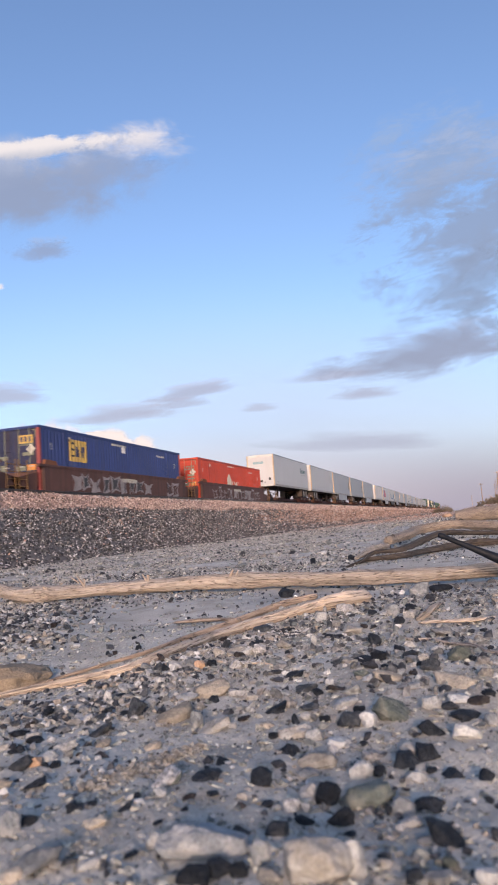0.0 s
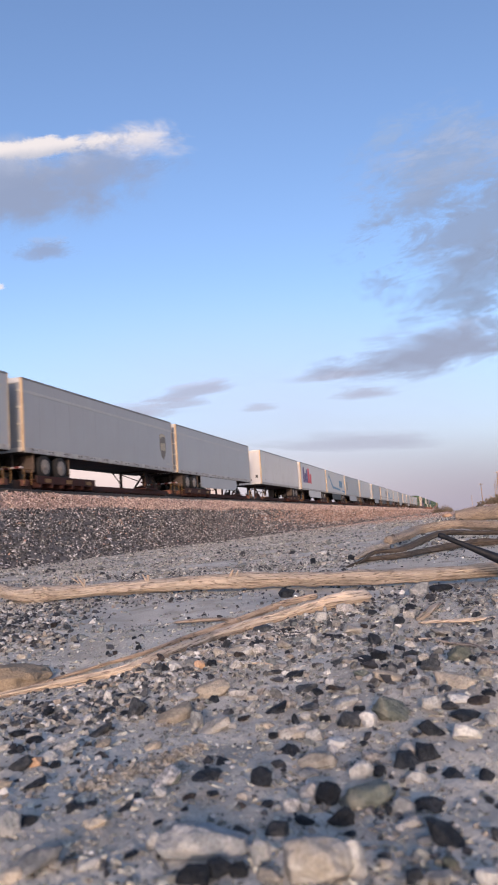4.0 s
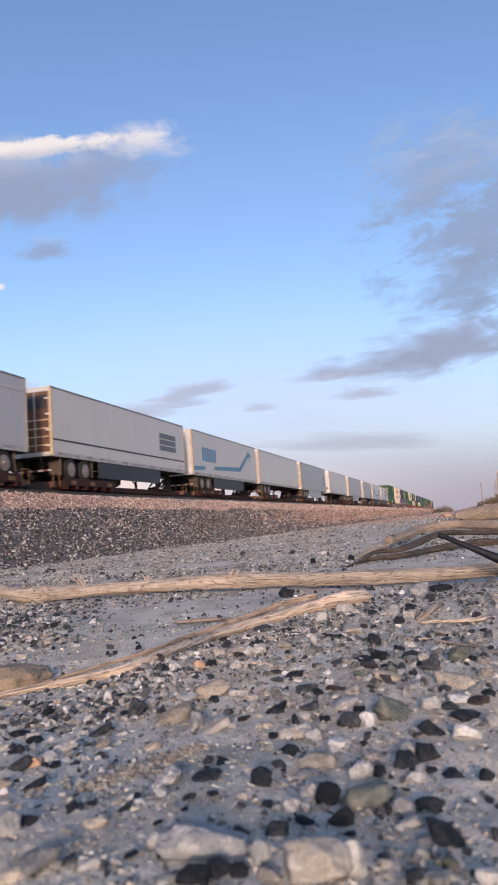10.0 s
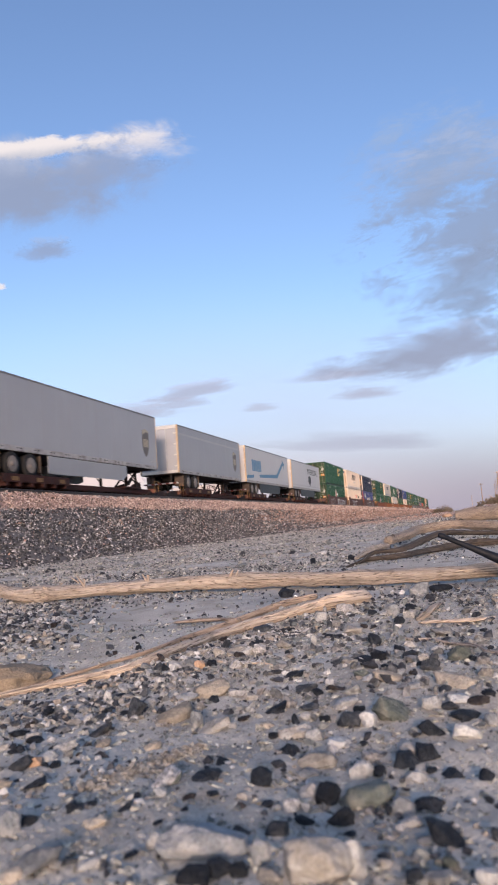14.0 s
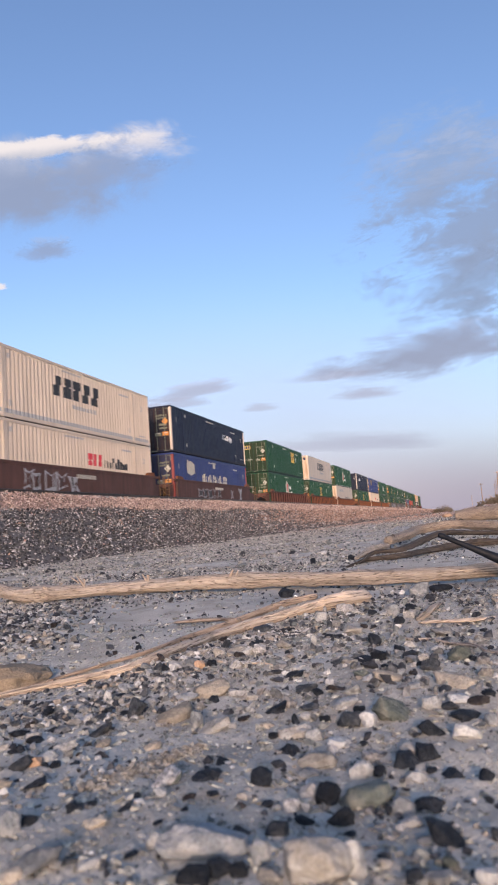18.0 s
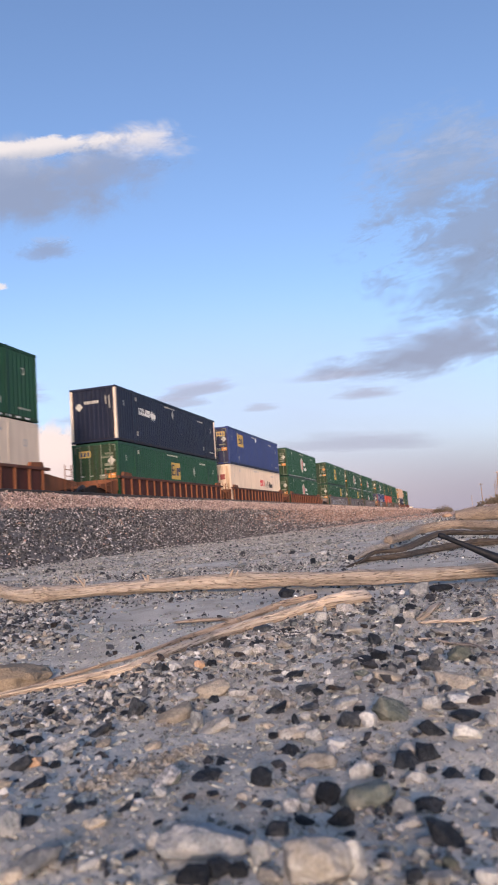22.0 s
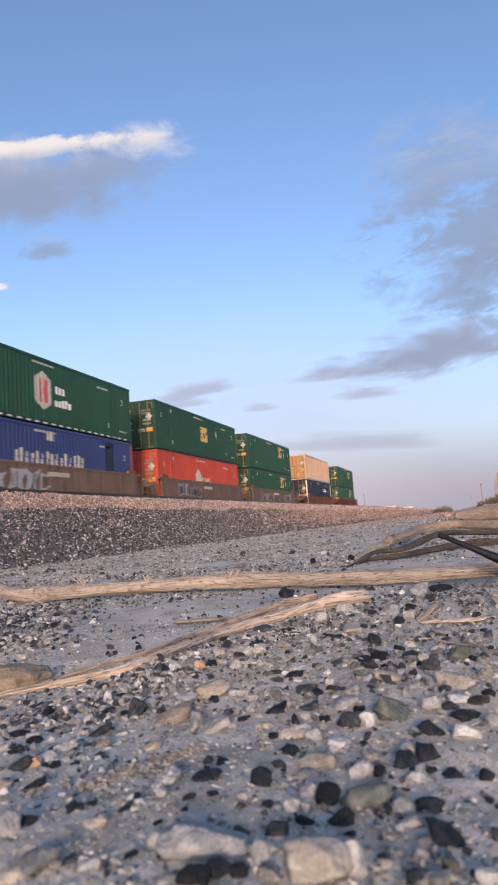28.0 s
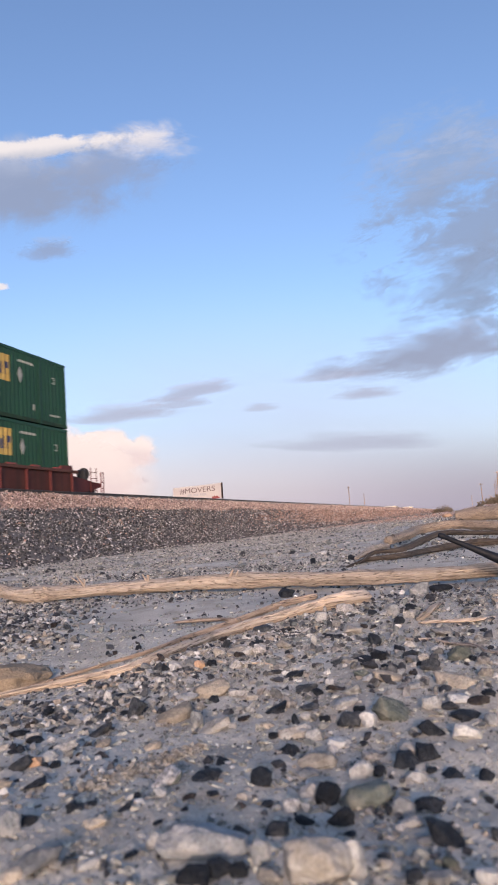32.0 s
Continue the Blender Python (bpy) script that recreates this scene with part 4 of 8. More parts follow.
# thin straws and rootlets beside the branch
wander([gzf(1.491, 0.912, 0.001), gzf(1.419, 0.841, 0.001), gzf(1.426, 0.805, 0.001), gzf(1.448, 0.782, 0.001)],
       [0.0014, 0.0013, 0.0013, 0.0013], WOOD_TAN, "dry_straw", "thin dry straw lying among stones", "straw", seed=40)
wander([gzf(1.402, 0.825, 0.001), gzf(1.422, 0.782, 0.001), gzf(1.425, 0.731, 0.001)],
       [0.0013, 0.0013, 0.0013], WOOD_TAN, "dry_straw", "thin dry straw lying among stones", "straw", seed=41)
wander([gzf(1.581, 1.005, 0.001), gzf(1.610, 1.010, 0.001), gzf(1.622, 1.008, 0.001)],
       [0.0015, 0.0015, 0.0015], WOOD_TAN, "dry_straw", "thin dry straw lying among stones", "straw", seed=42)
wander([gzf(1.529, 0.811, 0.002), gzf(1.452, 0.744, 0.002), gzf(1.438, 0.684, 0.002), gzf(1.459, 0.665, 0.001)],
       [0.0021, 0.0019, 0.0019, 0.0013], WOOD_TAN, "dry_straw", "thin dry straw lying among stones", "straw", seed=43)
wander([gzf(1.593, 0.628, 0.002), gzf(1.614, 0.608, 0.002), gzf(1.645, 0.589, 0.001)],
       [0.0020, 0.0020, 0.0014], WOOD_TAN, "dry_straw", "thin dry straw lying among stones", "straw", seed=44)
wander([gzf(1.424, 0.461, 0.001), gzf(1.448, 0.439, 0.002), gzf(1.450, 0.403, 0.002), gzf(1.441, 0.383, 0.001)],
       [0.0012, 0.0018, 0.0018, 0.0012], WOOD_TAN, "dry_straw", "thin dry straw lying among stones", "straw", seed=45)

# black rod stuck in the sand, leaning over the logs
rod = Shape()
tip, foot = Vector((2.72, 0.075, 0.198)), Vector((2.80, -0.36, -0.02))
way = (foot - tip).normalized()
rod.lathe(tip, way, [(0, 0.005), (0.004, 0.010), (0.022, 0.0105), (0.026, 0.0085), (0.09, 0.0095), (0.17, 0.014), (0.26, 0.02), ((foot - tip).length, 0.022)], 16)
tagged(new("black_rod", rod.mesh("black_rod", BLACK_ROD, True)), "tapered black rubber-coated rod stuck in the sand", "rod")

# larger stones and crusted clods of soil on the ground near the camera
stone(4.909, 0.976, 0.061, 0.052, 0.057, "dark", -10, -1, 0.14)
stone(5.137, 0.749, 0.059, 0.054, 0.043, "dark", -17, 2, 0.14)
stone(3.027, 0.725, 0.076, 0.049, 0.047, "dark", 9, 7, 0.14)
stone(2.756, 0.088, 0.094, 0.043, 0.057, "dark", 5, -9, 0.14)
stone(2.692, 0.161, 0.079, 0.052, 0.053, "grey", -8, -6, 0.14)
stone(1.137, 0.540, 0.034, 0.042, 0.025, "slate", -12, 0, 0.26)
stone(1.148, 0.571, 0.025, 0.009, 0.018, "dark", 12, -15, 0.26)
stone(1.043, 0.558, 0.045, 0.016, 0.032, "slate", -14, -28, 0.26)
stone(1.212, 0.655, 0.019, 0.017, 0.013, "slate", 17, 0, 0.26)
stone(1.161, 0.611, 0.031, 0.011, 0.023, "dark", -15, -30, 0.26)
stone(1.127, 0.602, 0.018, 0.014, 0.013, "slate", 16, 0, 0.26)
stone(1.080, 0.708, 0.025, 0.012, 0.018, "umber", -7, -10, 0.26)
stone(1.031, 0.693, 0.034, 0.014, 0.024, "dark", -2, 0, 0.26)
stone(1.093, 0.743, 0.019, 0.012, 0.014, "slate", -17, 0, 0.26)
stone(1.052, 0.647, 0.019, 0.013, 0.014, "dark", -2, -20, 0.26)
stone(1.250, 0.654, 0.017, 0.027, 0.012, "white", -6, 0, 0.26)
stone(1.317, 0.650, 0.037, 0.019, 0.027, "grey", 0, 0, 0.26)
stone(1.250, 0.629, 0.030, 0.012, 0.022, "dark", 5, -15, 0.26)
stone(1.198, 0.543, 0.030, 0.017, 0.021, "pale_grey", 3, -10, 0.26)
stone(1.238, 0.536, 0.019, 0.015, 0.014, "white", 14, 0, 0.26)
stone(1.175, 0.512, 0.013, 0.009, 0.010, "slate", -3, 0, 0.26)
stone(1.098, 0.636, 0.026, 0.014, 0.019, "tan", -13, 0, 0.26)
stone(1.164, 0.725, 0.024, 0.017, 0.017, "dark", 17, 0, 0.26)
stone(1.227, 0.759, 0.015, 0.010, 0.011, "dark", -18, 0, 0.26)
stone(1.175, 0.662, 0.019, 0.015, 0.014, "grey", 18, 0, 0.26)
stone(1.121, 0.630, 0.033, 0.011, 0.024, "white", 1, -20, 0.26)
stone(1.222, 0.714, 0.034, 0.013, 0.025, "grey", 14, -10, 0.26)
stone(1.016, 0.659, 0.025, 0.014, 0.018, "pale_grey", 9, 0, 0.26)
stone(1.056, 0.634, 0.030, 0.013, 0.022, "grey", 9, -10, 0.26)
stone(1.322, 0.914, 0.023, 0.017, 0.019, "clod", -4, 0, 0.40)
stone(1.547, 0.675, 0.029, 0.027, 0.021, "umber", -16, 0, 0.26)
stone(1.454, 0.637, 0.021, 0.020, 0.015, "slate", 11, 0, 0.26)
stone(1.441, 0.616, 0.019, 0.021, 0.013, "dark", -1, 0, 0.26)
stone(1.473, 0.674, 0.026, 0.018, 0.018, "grey", 12, 0, 0.26)
stone(1.777, 0.834, 0.020, 0.017, 0.014, "dark", -9, 0, 0.26)
stone(1.927, 0.915, 0.015, 0.012, 0.011, "dark", -6, 0, 0.26)
stone(1.961, 0.909, 0.015, 0.012, 0.011, "slate", -6, 0, 0.26)
stone(1.713, 0.887, 0.015, 0.013, 0.011, "dark", 10, 0, 0.26)
stone(1.714, 0.869, 0.017, 0.013, 0.012, "umber", 4, 0, 0.26)
stone(1.868, 1.061, 0.025, 0.014, 0.018, "white", 2, 0, 0.26)
stone(1.955, 1.206, 0.031, 0.022, 0.022, "tan", -6, 0, 0.26)
stone(1.779, 1.181, 0.029, 0.020, 0.021, "tan", -12, 0, 0.26)
stone(1.876, 1.145, 0.012, 0.011, 0.009, "dark", -4, 0, 0.26)
stone(1.728, 1.171, 0.015, 0.012, 0.011, "umber", -3, 0, 0.26)
stone(2.222, 1.297, 0.034, 0.025, 0.025, "slate", -7, 0, 0.26)
stone(2.276, 1.383, 0.027, 0.023, 0.020, "umber", -17, 0, 0.26)
stone(2.299, 1.435, 0.025, 0.018, 0.018, "slate", -13, 0, 0.26)
stone(2.068, 1.252, 0.023, 0.021, 0.016, "dark", 0, 0, 0.26)
stone(2.336, 1.593, 0.033, 0.024, 0.024, "dark", 2, 0, 0.26)
stone(2.203, 1.503, 0.023, 0.015, 0.017, "slate", 0, 0, 0.26)
stone(2.021, 1.324, 0.038, 0.013, 0.027, "umber", -9, 0, 0.26)
stone(1.136, 0.303, 0.040, 0.026, 0.029, "dark", 8, 8, 0.26)
stone(1.071, 0.411, 0.024, 0.032, 0.017, "grey", -14, 0, 0.26)
stone(1.050, 0.377, 0.054, 0.023, 0.039, "tan", -6, -28, 0.26)
stone(1.222, 0.436, 0.019, 0.016, 0.013, "dark", 0, 0, 0.26)
stone(1.270, 0.457, 0.080, 0.035, 0.068, "clod", 6, -12, 0.40)
stone(1.129, 0.472, 0.079, 0.034, 0.067, "clod", -8, -12, 0.40)
stone(1.112, 0.348, 0.024, 0.009, 0.018, "umber", -18, -5, 0.26)
stone(1.231, 0.370, 0.027, 0.016, 0.019, "tan", 11, 0, 0.26)
stone(1.244, 0.276, 0.039, 0.020, 0.028, "slate", 5, -10, 0.26)
stone(1.216, 0.252, 0.021, 0.015, 0.015, "dark", 18, 20, 0.26)
stone(1.206, 0.267, 0.013, 0.010, 0.009, "tan", -5, 0, 0.26)
stone(1.371, 0.322, 0.040, 0.014, 0.029, "dark", -5, -8, 0.26)
stone(1.466, 0.350, 0.023, 0.014, 0.017, "slate", -15, -15, 0.26)
stone(1.385, 0.364, 0.032, 0.011, 0.023, "slate", -8, 0, 0.26)
stone(1.451, 0.517, 0.024, 0.020, 0.018, "dark", -9, 0, 0.26)
stone(1.446, 0.542, 0.023, 0.022, 0.017, "orange", 16, 0, 0.26)
stone(1.557, 0.537, 0.029, 0.025, 0.021, "tan", -3, 0, 0.26)
stone(1.544, 0.485, 0.028, 0.012, 0.020, "umber", -16, 0, 0.26)
stone(1.636, 0.544, 0.024, 0.031, 0.018, "slate", 15, 0, 0.26)
stone(1.886, 0.634, 0.039, 0.014, 0.028, "umber", 8, -15, 0.26)
stone(1.722, 0.496, 0.037, 0.015, 0.026, "dark", -6, -5, 0.26)
stone(1.569, 0.473, 0.030, 0.020, 0.022, "white", -3, -20, 0.26)
stone(1.564, 0.446, 0.033, 0.031, 0.024, "speckled", 13, 0, 0.26)
stone(1.591, 0.506, 0.046, 0.016, 0.033, "tan", 8, -15, 0.26)
stone(1.764, 0.547, 0.036, 0.016, 0.026, "tan", 9, -15, 0.26)
stone(1.880, 0.505, 0.046, 0.016, 0.033, "tan", 13, -10, 0.26)
stone(2.047, 0.573, 0.068, 0.024, 0.049, "slate", -16, -12, 0.26)
stone(2.091, 0.488, 0.032, 0.029, 0.023, "slate", -3, 0, 0.26)
stone(1.983, 0.469, 0.027, 0.015, 0.020, "dark", -4, 0, 0.26)
stone(2.078, 0.402, 0.040, 0.041, 0.029, "white", -2, 0, 0.26)
stone(1.942, 0.355, 0.017, 0.024, 0.012, "slate", -15, 0, 0.26)
stone(1.673, 0.345, 0.018, 0.031, 0.013, "white", 2, 0, 0.26)
stone(1.809, 0.334, 0.022, 0.013, 0.016, "dark", 18, 0, 0.26)
stone(1.645, 0.409, 0.041, 0.025, 0.030, "tan", -16, 15, 0.26)
stone(1.567, 0.385, 0.015, 0.014, 0.011, "dark", -13, 0, 0.26)
stone(1.413, 0.325, 0.030, 0.010, 0.021, "white", 18, 0, 0.26)
stone(1.318, 0.472, 0.029, 0.013, 0.021, "white", -8, 0, 0.26)
stone(1.456, 0.564, 0.038, 0.025, 0.027, "grey", 12, -10, 0.26)
stone(1.459, 0.603, 0.027, 0.017, 0.020, "white", 2, 0, 0.26)
stone(1.503, 0.568, 0.026, 0.011, 0.019, "dark", 15, -10, 0.26)
stone(1.234, 0.492, 0.043, 0.015, 0.031, "grey", -1, -10, 0.26)
stone(0.999, 0.215, 0.025, 0.022, 0.018, "white", 7, -10, 0.26)
stone(1.026, 0.251, 0.053, 0.019, 0.038, "tan", -14, -8, 0.26)
stone(1.080, 0.215, 0.019, 0.012, 0.014, "dark", -1, 0, 0.26)
stone(1.092, 0.248, 0.022, 0.015, 0.016, "white", -6, 0, 0.26)
stone(1.133, 0.248, 0.031, 0.011, 0.023, "slate", -10, 0, 0.26)
stone(1.079, 0.259, 0.014, 0.020, 0.010, "dark", -1, 0, 0.26)
stone(1.014, 0.277, 0.017, 0.011, 0.012, "dark", -15, 0, 0.26)
stone(1.069, 0.304, 0.027, 0.012, 0.023, "clod", 11, 0, 0.40)
stone(1.065, 0.355, 0.018, 0.014, 0.013, "white", 7, 0, 0.26)
stone(1.666, 0.207, 0.030, 0.042, 0.022, "dark", -5, 0, 0.26)
stone(1.441, 0.204, 0.046, 0.016, 0.033, "dark", -5, 8, 0.26)
stone(1.445, 0.173, 0.034, 0.024, 0.025, "dark", -18, 0, 0.26)
stone(1.550, 0.143, 0.025, 0.019, 0.018, "dark", -2, 0, 0.26)
stone(1.438, 0.112, 0.032, 0.018, 0.023, "slate", 6, 0, 0.26)
stone(1.387, 0.086, 0.026, 0.021, 0.019, "tan", 17, 0, 0.26)
stone(1.407, 0.100, 0.022, 0.008, 0.016, "tan", -6, 0, 0.26)
stone(1.310, 0.070, 0.037, 0.031, 0.027, "slate", 3, -5, 0.26)
stone(1.347, 0.092, 0.015, 0.011, 0.011, "dark", 17, 0, 0.26)
stone(1.402, 0.022, 0.046, 0.033, 0.033, "green", 12, 0, 0.26)
stone(1.380, -0.005, 0.022, 0.017, 0.016, "dark", 10, 0, 0.26)
stone(1.994, 0.149, 0.036, 0.029, 0.026, "pale_grey", -16, 0, 0.26)
stone(2.132, 0.154, 0.042, 0.024, 0.030, "dark", -11, 0, 0.26)
stone(1.930, 0.171, 0.029, 0.026, 0.021, "dark", -2, 0, 0.26)
stone(2.069, 0.201, 0.049, 0.040, 0.035, "grey", -10, 0, 0.26)
stone(1.762, 0.060, 0.058, 0.027, 0.042, "pale_grey", -13, 0, 0.26)
stone(1.748, 0.043, 0.023, 0.009, 0.017, "dark", 15, 0, 0.26)
stone(1.782, -0.004, 0.017, 0.010, 0.012, "dark", 1, 0, 0.26)
stone(1.773, -0.029, 0.015, 0.010, 0.011, "dark", -14, 0, 0.26)
stone(1.707, 0.016, 0.012, 0.011, 0.009, "slate", 16, 0, 0.26)
stone(1.551, 0.061, 0.037, 0.013, 0.026, "white", -5, 0, 0.26)
stone(1.343, 0.151, 0.019, 0.011, 0.014, "dark", 1, 0, 0.26)
stone(1.280, 0.099, 0.015, 0.010, 0.011, "umber", 13, 0, 0.26)
stone(1.308, 0.119, 0.015, 0.008, 0.011, "white", 7, 0, 0.26)
stone(1.306, 0.190, 0.031, 0.017, 0.023, "green", -11, 0, 0.26)
stone(1.261, 0.137, 0.055, 0.024, 0.046, "clod", 5, 18, 0.40)
stone(1.200, 0.092, 0.031, 0.011, 0.022, "grey", 9, 0, 0.26)
stone(1.197, 0.037, 0.076, 0.033, 0.065, "clod", 10, 10, 0.40)
stone(1.166, 0.044, 0.024, 0.011, 0.017, "slate", -6, 0, 0.26)
stone(1.201, 0.019, 0.025, 0.020, 0.018, "speckled", 12, 0, 0.26)
stone(1.245, -0.019, 0.026, 0.018, 0.018, "tan", 17, 0, 0.26)
stone(1.249, -0.034, 0.020, 0.019, 0.014, "grey", -8, 0, 0.26)
stone(1.068, 0.116, 0.060, 0.030, 0.043, "green", -9, 25, 0.26)
stone(1.127, 0.191, 0.043, 0.017, 0.031, "white", 3, -12, 0.26)
stone(1.045, 0.172, 0.042, 0.027, 0.031, "slate", -18, 0, 0.26)
stone(1.040, 0.145, 0.027, 0.028, 0.019, "white", -18, 0, 0.26)
stone(1.102, 0.167, 0.018, 0.014, 0.013, "dark", -11, 0, 0.26)
stone(1.092, 0.061, 0.028, 0.024, 0.020, "white", 13, 0, 0.26)
stone(0.998, 0.058, 0.051, 0.018, 0.037, "dark", 12, 38, 0.26)
stone(1.123, 0.024, 0.041, 0.014, 0.030, "white", 15, 0, 0.26)
stone(1.092, 0.037, 0.025, 0.013, 0.018, "slate", 0, 0, 0.26)
stone(1.113, -0.003, 0.034, 0.013, 0.024, "umber", -7, 0, 0.26)
stone(1.139, -0.018, 0.024, 0.011, 0.017, "dark", -18, 0, 0.26)
stone(0.984, 0.018, 0.036, 0.024, 0.026, "white", 2, 0, 0.26)
stone(1.057, 0.017, 0.044, 0.015, 0.032, "dark", 11, 0, 0.26)
stone(1.031, -0.016, 0.020, 0.022, 0.014, "grey", 18, 0, 0.26)
stone(1.233, 0.219, 0.033, 0.012, 0.024, "umber", 14, 15, 0.26)
stone(1.268, 0.239, 0.018, 0.020, 0.013, "white", 10, 0, 0.26)
stone(2.200, 0.355, 0.056, 0.038, 0.040, "speckled", -2, 0, 0.26)
stone(2.080, 0.257, 0.030, 0.020, 0.021, "dark", 5, 0, 0.26)
stone(1.823, 0.277, 0.052, 0.028, 0.037, "tan", 3, 0, 0.26)
stone(1.952, 0.337, 0.025, 0.027, 0.018, "pale_grey", -13, 0, 0.26)
stone(1.800, 0.309, 0.029, 0.013, 0.021, "dark", -7, 0, 0.26)
stone(1.876, 0.256, 0.021, 0.018, 0.015, "umber", 5, 0, 0.26)
stone(1.429, 0.250, 0.030, 0.012, 0.022, "slate", 4, -10, 0.26)
stone(1.420, 0.226, 0.032, 0.018, 0.023, "tan", -13, 0, 0.26)
stone(0.859, 0.577, 0.035, 0.023, 0.025, "slate", -7, -25, 0.26)
stone(0.870, 0.563, 0.020, 0.018, 0.014, "orange", 5, -20, 0.26)
stone(0.893, 0.558, 0.024, 0.017, 0.017, "white", 1, 0, 0.26)
stone(0.862, 0.531, 0.016, 0.012, 0.012, "dark", -17, 0, 0.26)
stone(0.867, 0.547, 0.011, 0.009, 0.008, "dark", -13, 0, 0.26)
stone(0.781, 0.509, 0.035, 0.012, 0.025, "dark", -12, -24, 0.26)
stone(0.940, 0.561, 0.044, 0.016, 0.032, "pale_grey", 13, -18, 0.26)
stone(0.939, 0.583, 0.020, 0.007, 0.014, "dark", -14, -25, 0.26)
stone(0.933, 0.634, 0.026, 0.013, 0.019, "dark", -11, -10, 0.26)
stone(0.962, 0.629, 0.018, 0.012, 0.013, "grey", 12, 0, 0.26)
stone(0.992, 0.642, 0.028, 0.013, 0.020, "dark", -4, 0, 0.26)
stone(0.951, 0.666, 0.020, 0.012, 0.015, "tan", 1, 0, 0.26)
stone(0.696, 0.407, 0.019, 0.013, 0.014, "dark", 7, 0, 0.26)
stone(0.714, 0.397, 0.016, 0.007, 0.012, "dark", -3, -5, 0.26)
stone(0.836, 0.437, 0.014, 0.006, 0.010, "white", -4, 0, 0.26)
stone(0.837, 0.450, 0.007, 0.008, 0.005, "white", -4, 0, 0.26)
stone(0.712, 0.356, 0.020, 0.009, 0.014, "dark", 16, -22, 0.26)
stone(0.746, 0.361, 0.010, 0.008, 0.007, "dark", 10, 0, 0.26)
stone(0.742, 0.368, 0.013, 0.005, 0.010, "white", 7, -15, 0.26)
stone(0.730, 0.350, 0.014, 0.007, 0.010, "white", 2, 0, 0.26)
stone(0.808, 0.355, 0.045, 0.016, 0.033, "speckled", 8, -28, 0.26)
stone(0.758, 0.338, 0.017, 0.012, 0.012, "white", -2, 10, 0.26)
stone(0.811, 0.343, 0.032, 0.011, 0.023, "green", 16, -25, 0.26)
stone(0.639, 0.448, 0.026, 0.034, 0.018, "grey", 17, 0, 0.26)
stone(0.662, 0.441, 0.023, 0.014, 0.016, "dark", 5, -10, 0.26)
stone(0.591, 0.333, 0.022, 0.008, 0.016, "white", 6, -6, 0.26)
stone(0.579, 0.380, 0.052, 0.018, 0.037, "grey", -9, -22, 0.26)
stone(0.687, 0.312, 0.013, 0.005, 0.009, "dark", 11, -15, 0.26)
stone(0.671, 0.370, 0.028, 0.012, 0.024, "clod", 4, -5, 0.40)
stone(0.636, 0.289, 0.020, 0.016, 0.014, "white", 1, 0, 0.26)
stone(0.619, 0.277, 0.015, 0.005, 0.011, "dark", -2, -15, 0.26)
stone(0.611, 0.305, 0.015, 0.005, 0.011, "dark", 12, -10, 0.26)
stone(0.729, 0.512, 0.015, 0.009, 0.010, "white", -14, 0, 0.26)
stone(0.790, 0.555, 0.020, 0.018, 0.017, "clod", -3, 0, 0.40)
stone(0.809, 0.485, 0.015, 0.006, 0.012, "clod", -10, -20, 0.40)
stone(0.877, 0.509, 0.015, 0.005, 0.011, "dark", -8, -5, 0.26)
stone(0.912, 0.523, 0.008, 0.008, 0.006, "umber", 17, 0, 0.26)
stone(0.895, 0.486, 0.012, 0.009, 0.008, "white", 16, 0, 0.26)
stone(0.885, 0.455, 0.008, 0.007, 0.006, "slate", 15, 0, 0.26)
stone(0.969, 0.519, 0.031, 0.013, 0.026, "clod", -12, -30, 0.40)
stone(0.965, 0.439, 0.030, 0.013, 0.025, "clod", 2, -15, 0.40)
stone(0.594, 0.354, 0.014, 0.008, 0.010, "slate", -1, -10, 0.26)
stone(0.583, 0.361, 0.012, 0.007, 0.008, "pale_grey", 0, 0, 0.26)
stone(0.560, 0.390, 0.023, 0.012, 0.020, "clod", -7, -10, 0.40)
stone(0.824, 0.308, 0.038, 0.013, 0.027, "dark", 8, -10, 0.26)
stone(0.889, 0.311, 0.032, 0.011, 0.023, "dark", -13, 18, 0.26)
stone(0.810, 0.239, 0.026, 0.027, 0.019, "dark", -18, 0, 0.26)
stone(0.929, 0.241, 0.034, 0.019, 0.025, "dark", 17, 5, 0.26)
stone(0.883, 0.237, 0.015, 0.010, 0.011, "slate", 8, 0, 0.26)
stone(0.631, 0.242, 0.080, 0.028, 0.057, "grey", 1, 8, 0.26)
stone(0.670, 0.281, 0.033, 0.012, 0.024, "tan", -14, -10, 0.26)
stone(0.670, 0.222, 0.026, 0.009, 0.019, "umber", -8, 20, 0.26)
stone(0.581, 0.234, 0.033, 0.019, 0.024, "dark", -2, 0, 0.26)
stone(0.596, 0.219, 0.022, 0.020, 0.016, "dark", 16, 0, 0.26)
stone(0.595, 0.202, 0.019, 0.014, 0.014, "dark", 7, 0, 0.26)
stone(0.619, 0.188, 0.019, 0.025, 0.013, "grey", 6, 0, 0.26)
stone(0.592, 0.173, 0.026, 0.012, 0.019, "tan", -17, 0, 0.26)
stone(0.600, 0.135, 0.063, 0.041, 0.045, "tan", -17, 0, 0.26)
stone(0.612, 0.108, 0.021, 0.034, 0.015, "white", -9, 0, 0.26)
stone(0.682, 0.187, 0.025, 0.017, 0.018, "slate", -11, -5, 0.26)
stone(0.709, 0.169, 0.022, 0.011, 0.016, "dark", -18, 8, 0.26)
stone(0.745, 0.188, 0.020, 0.019, 0.015, "speckled", 17, 0, 0.26)
stone(0.745, 0.176, 0.011, 0.012, 0.008, "pale_grey", 16, 0, 0.26)
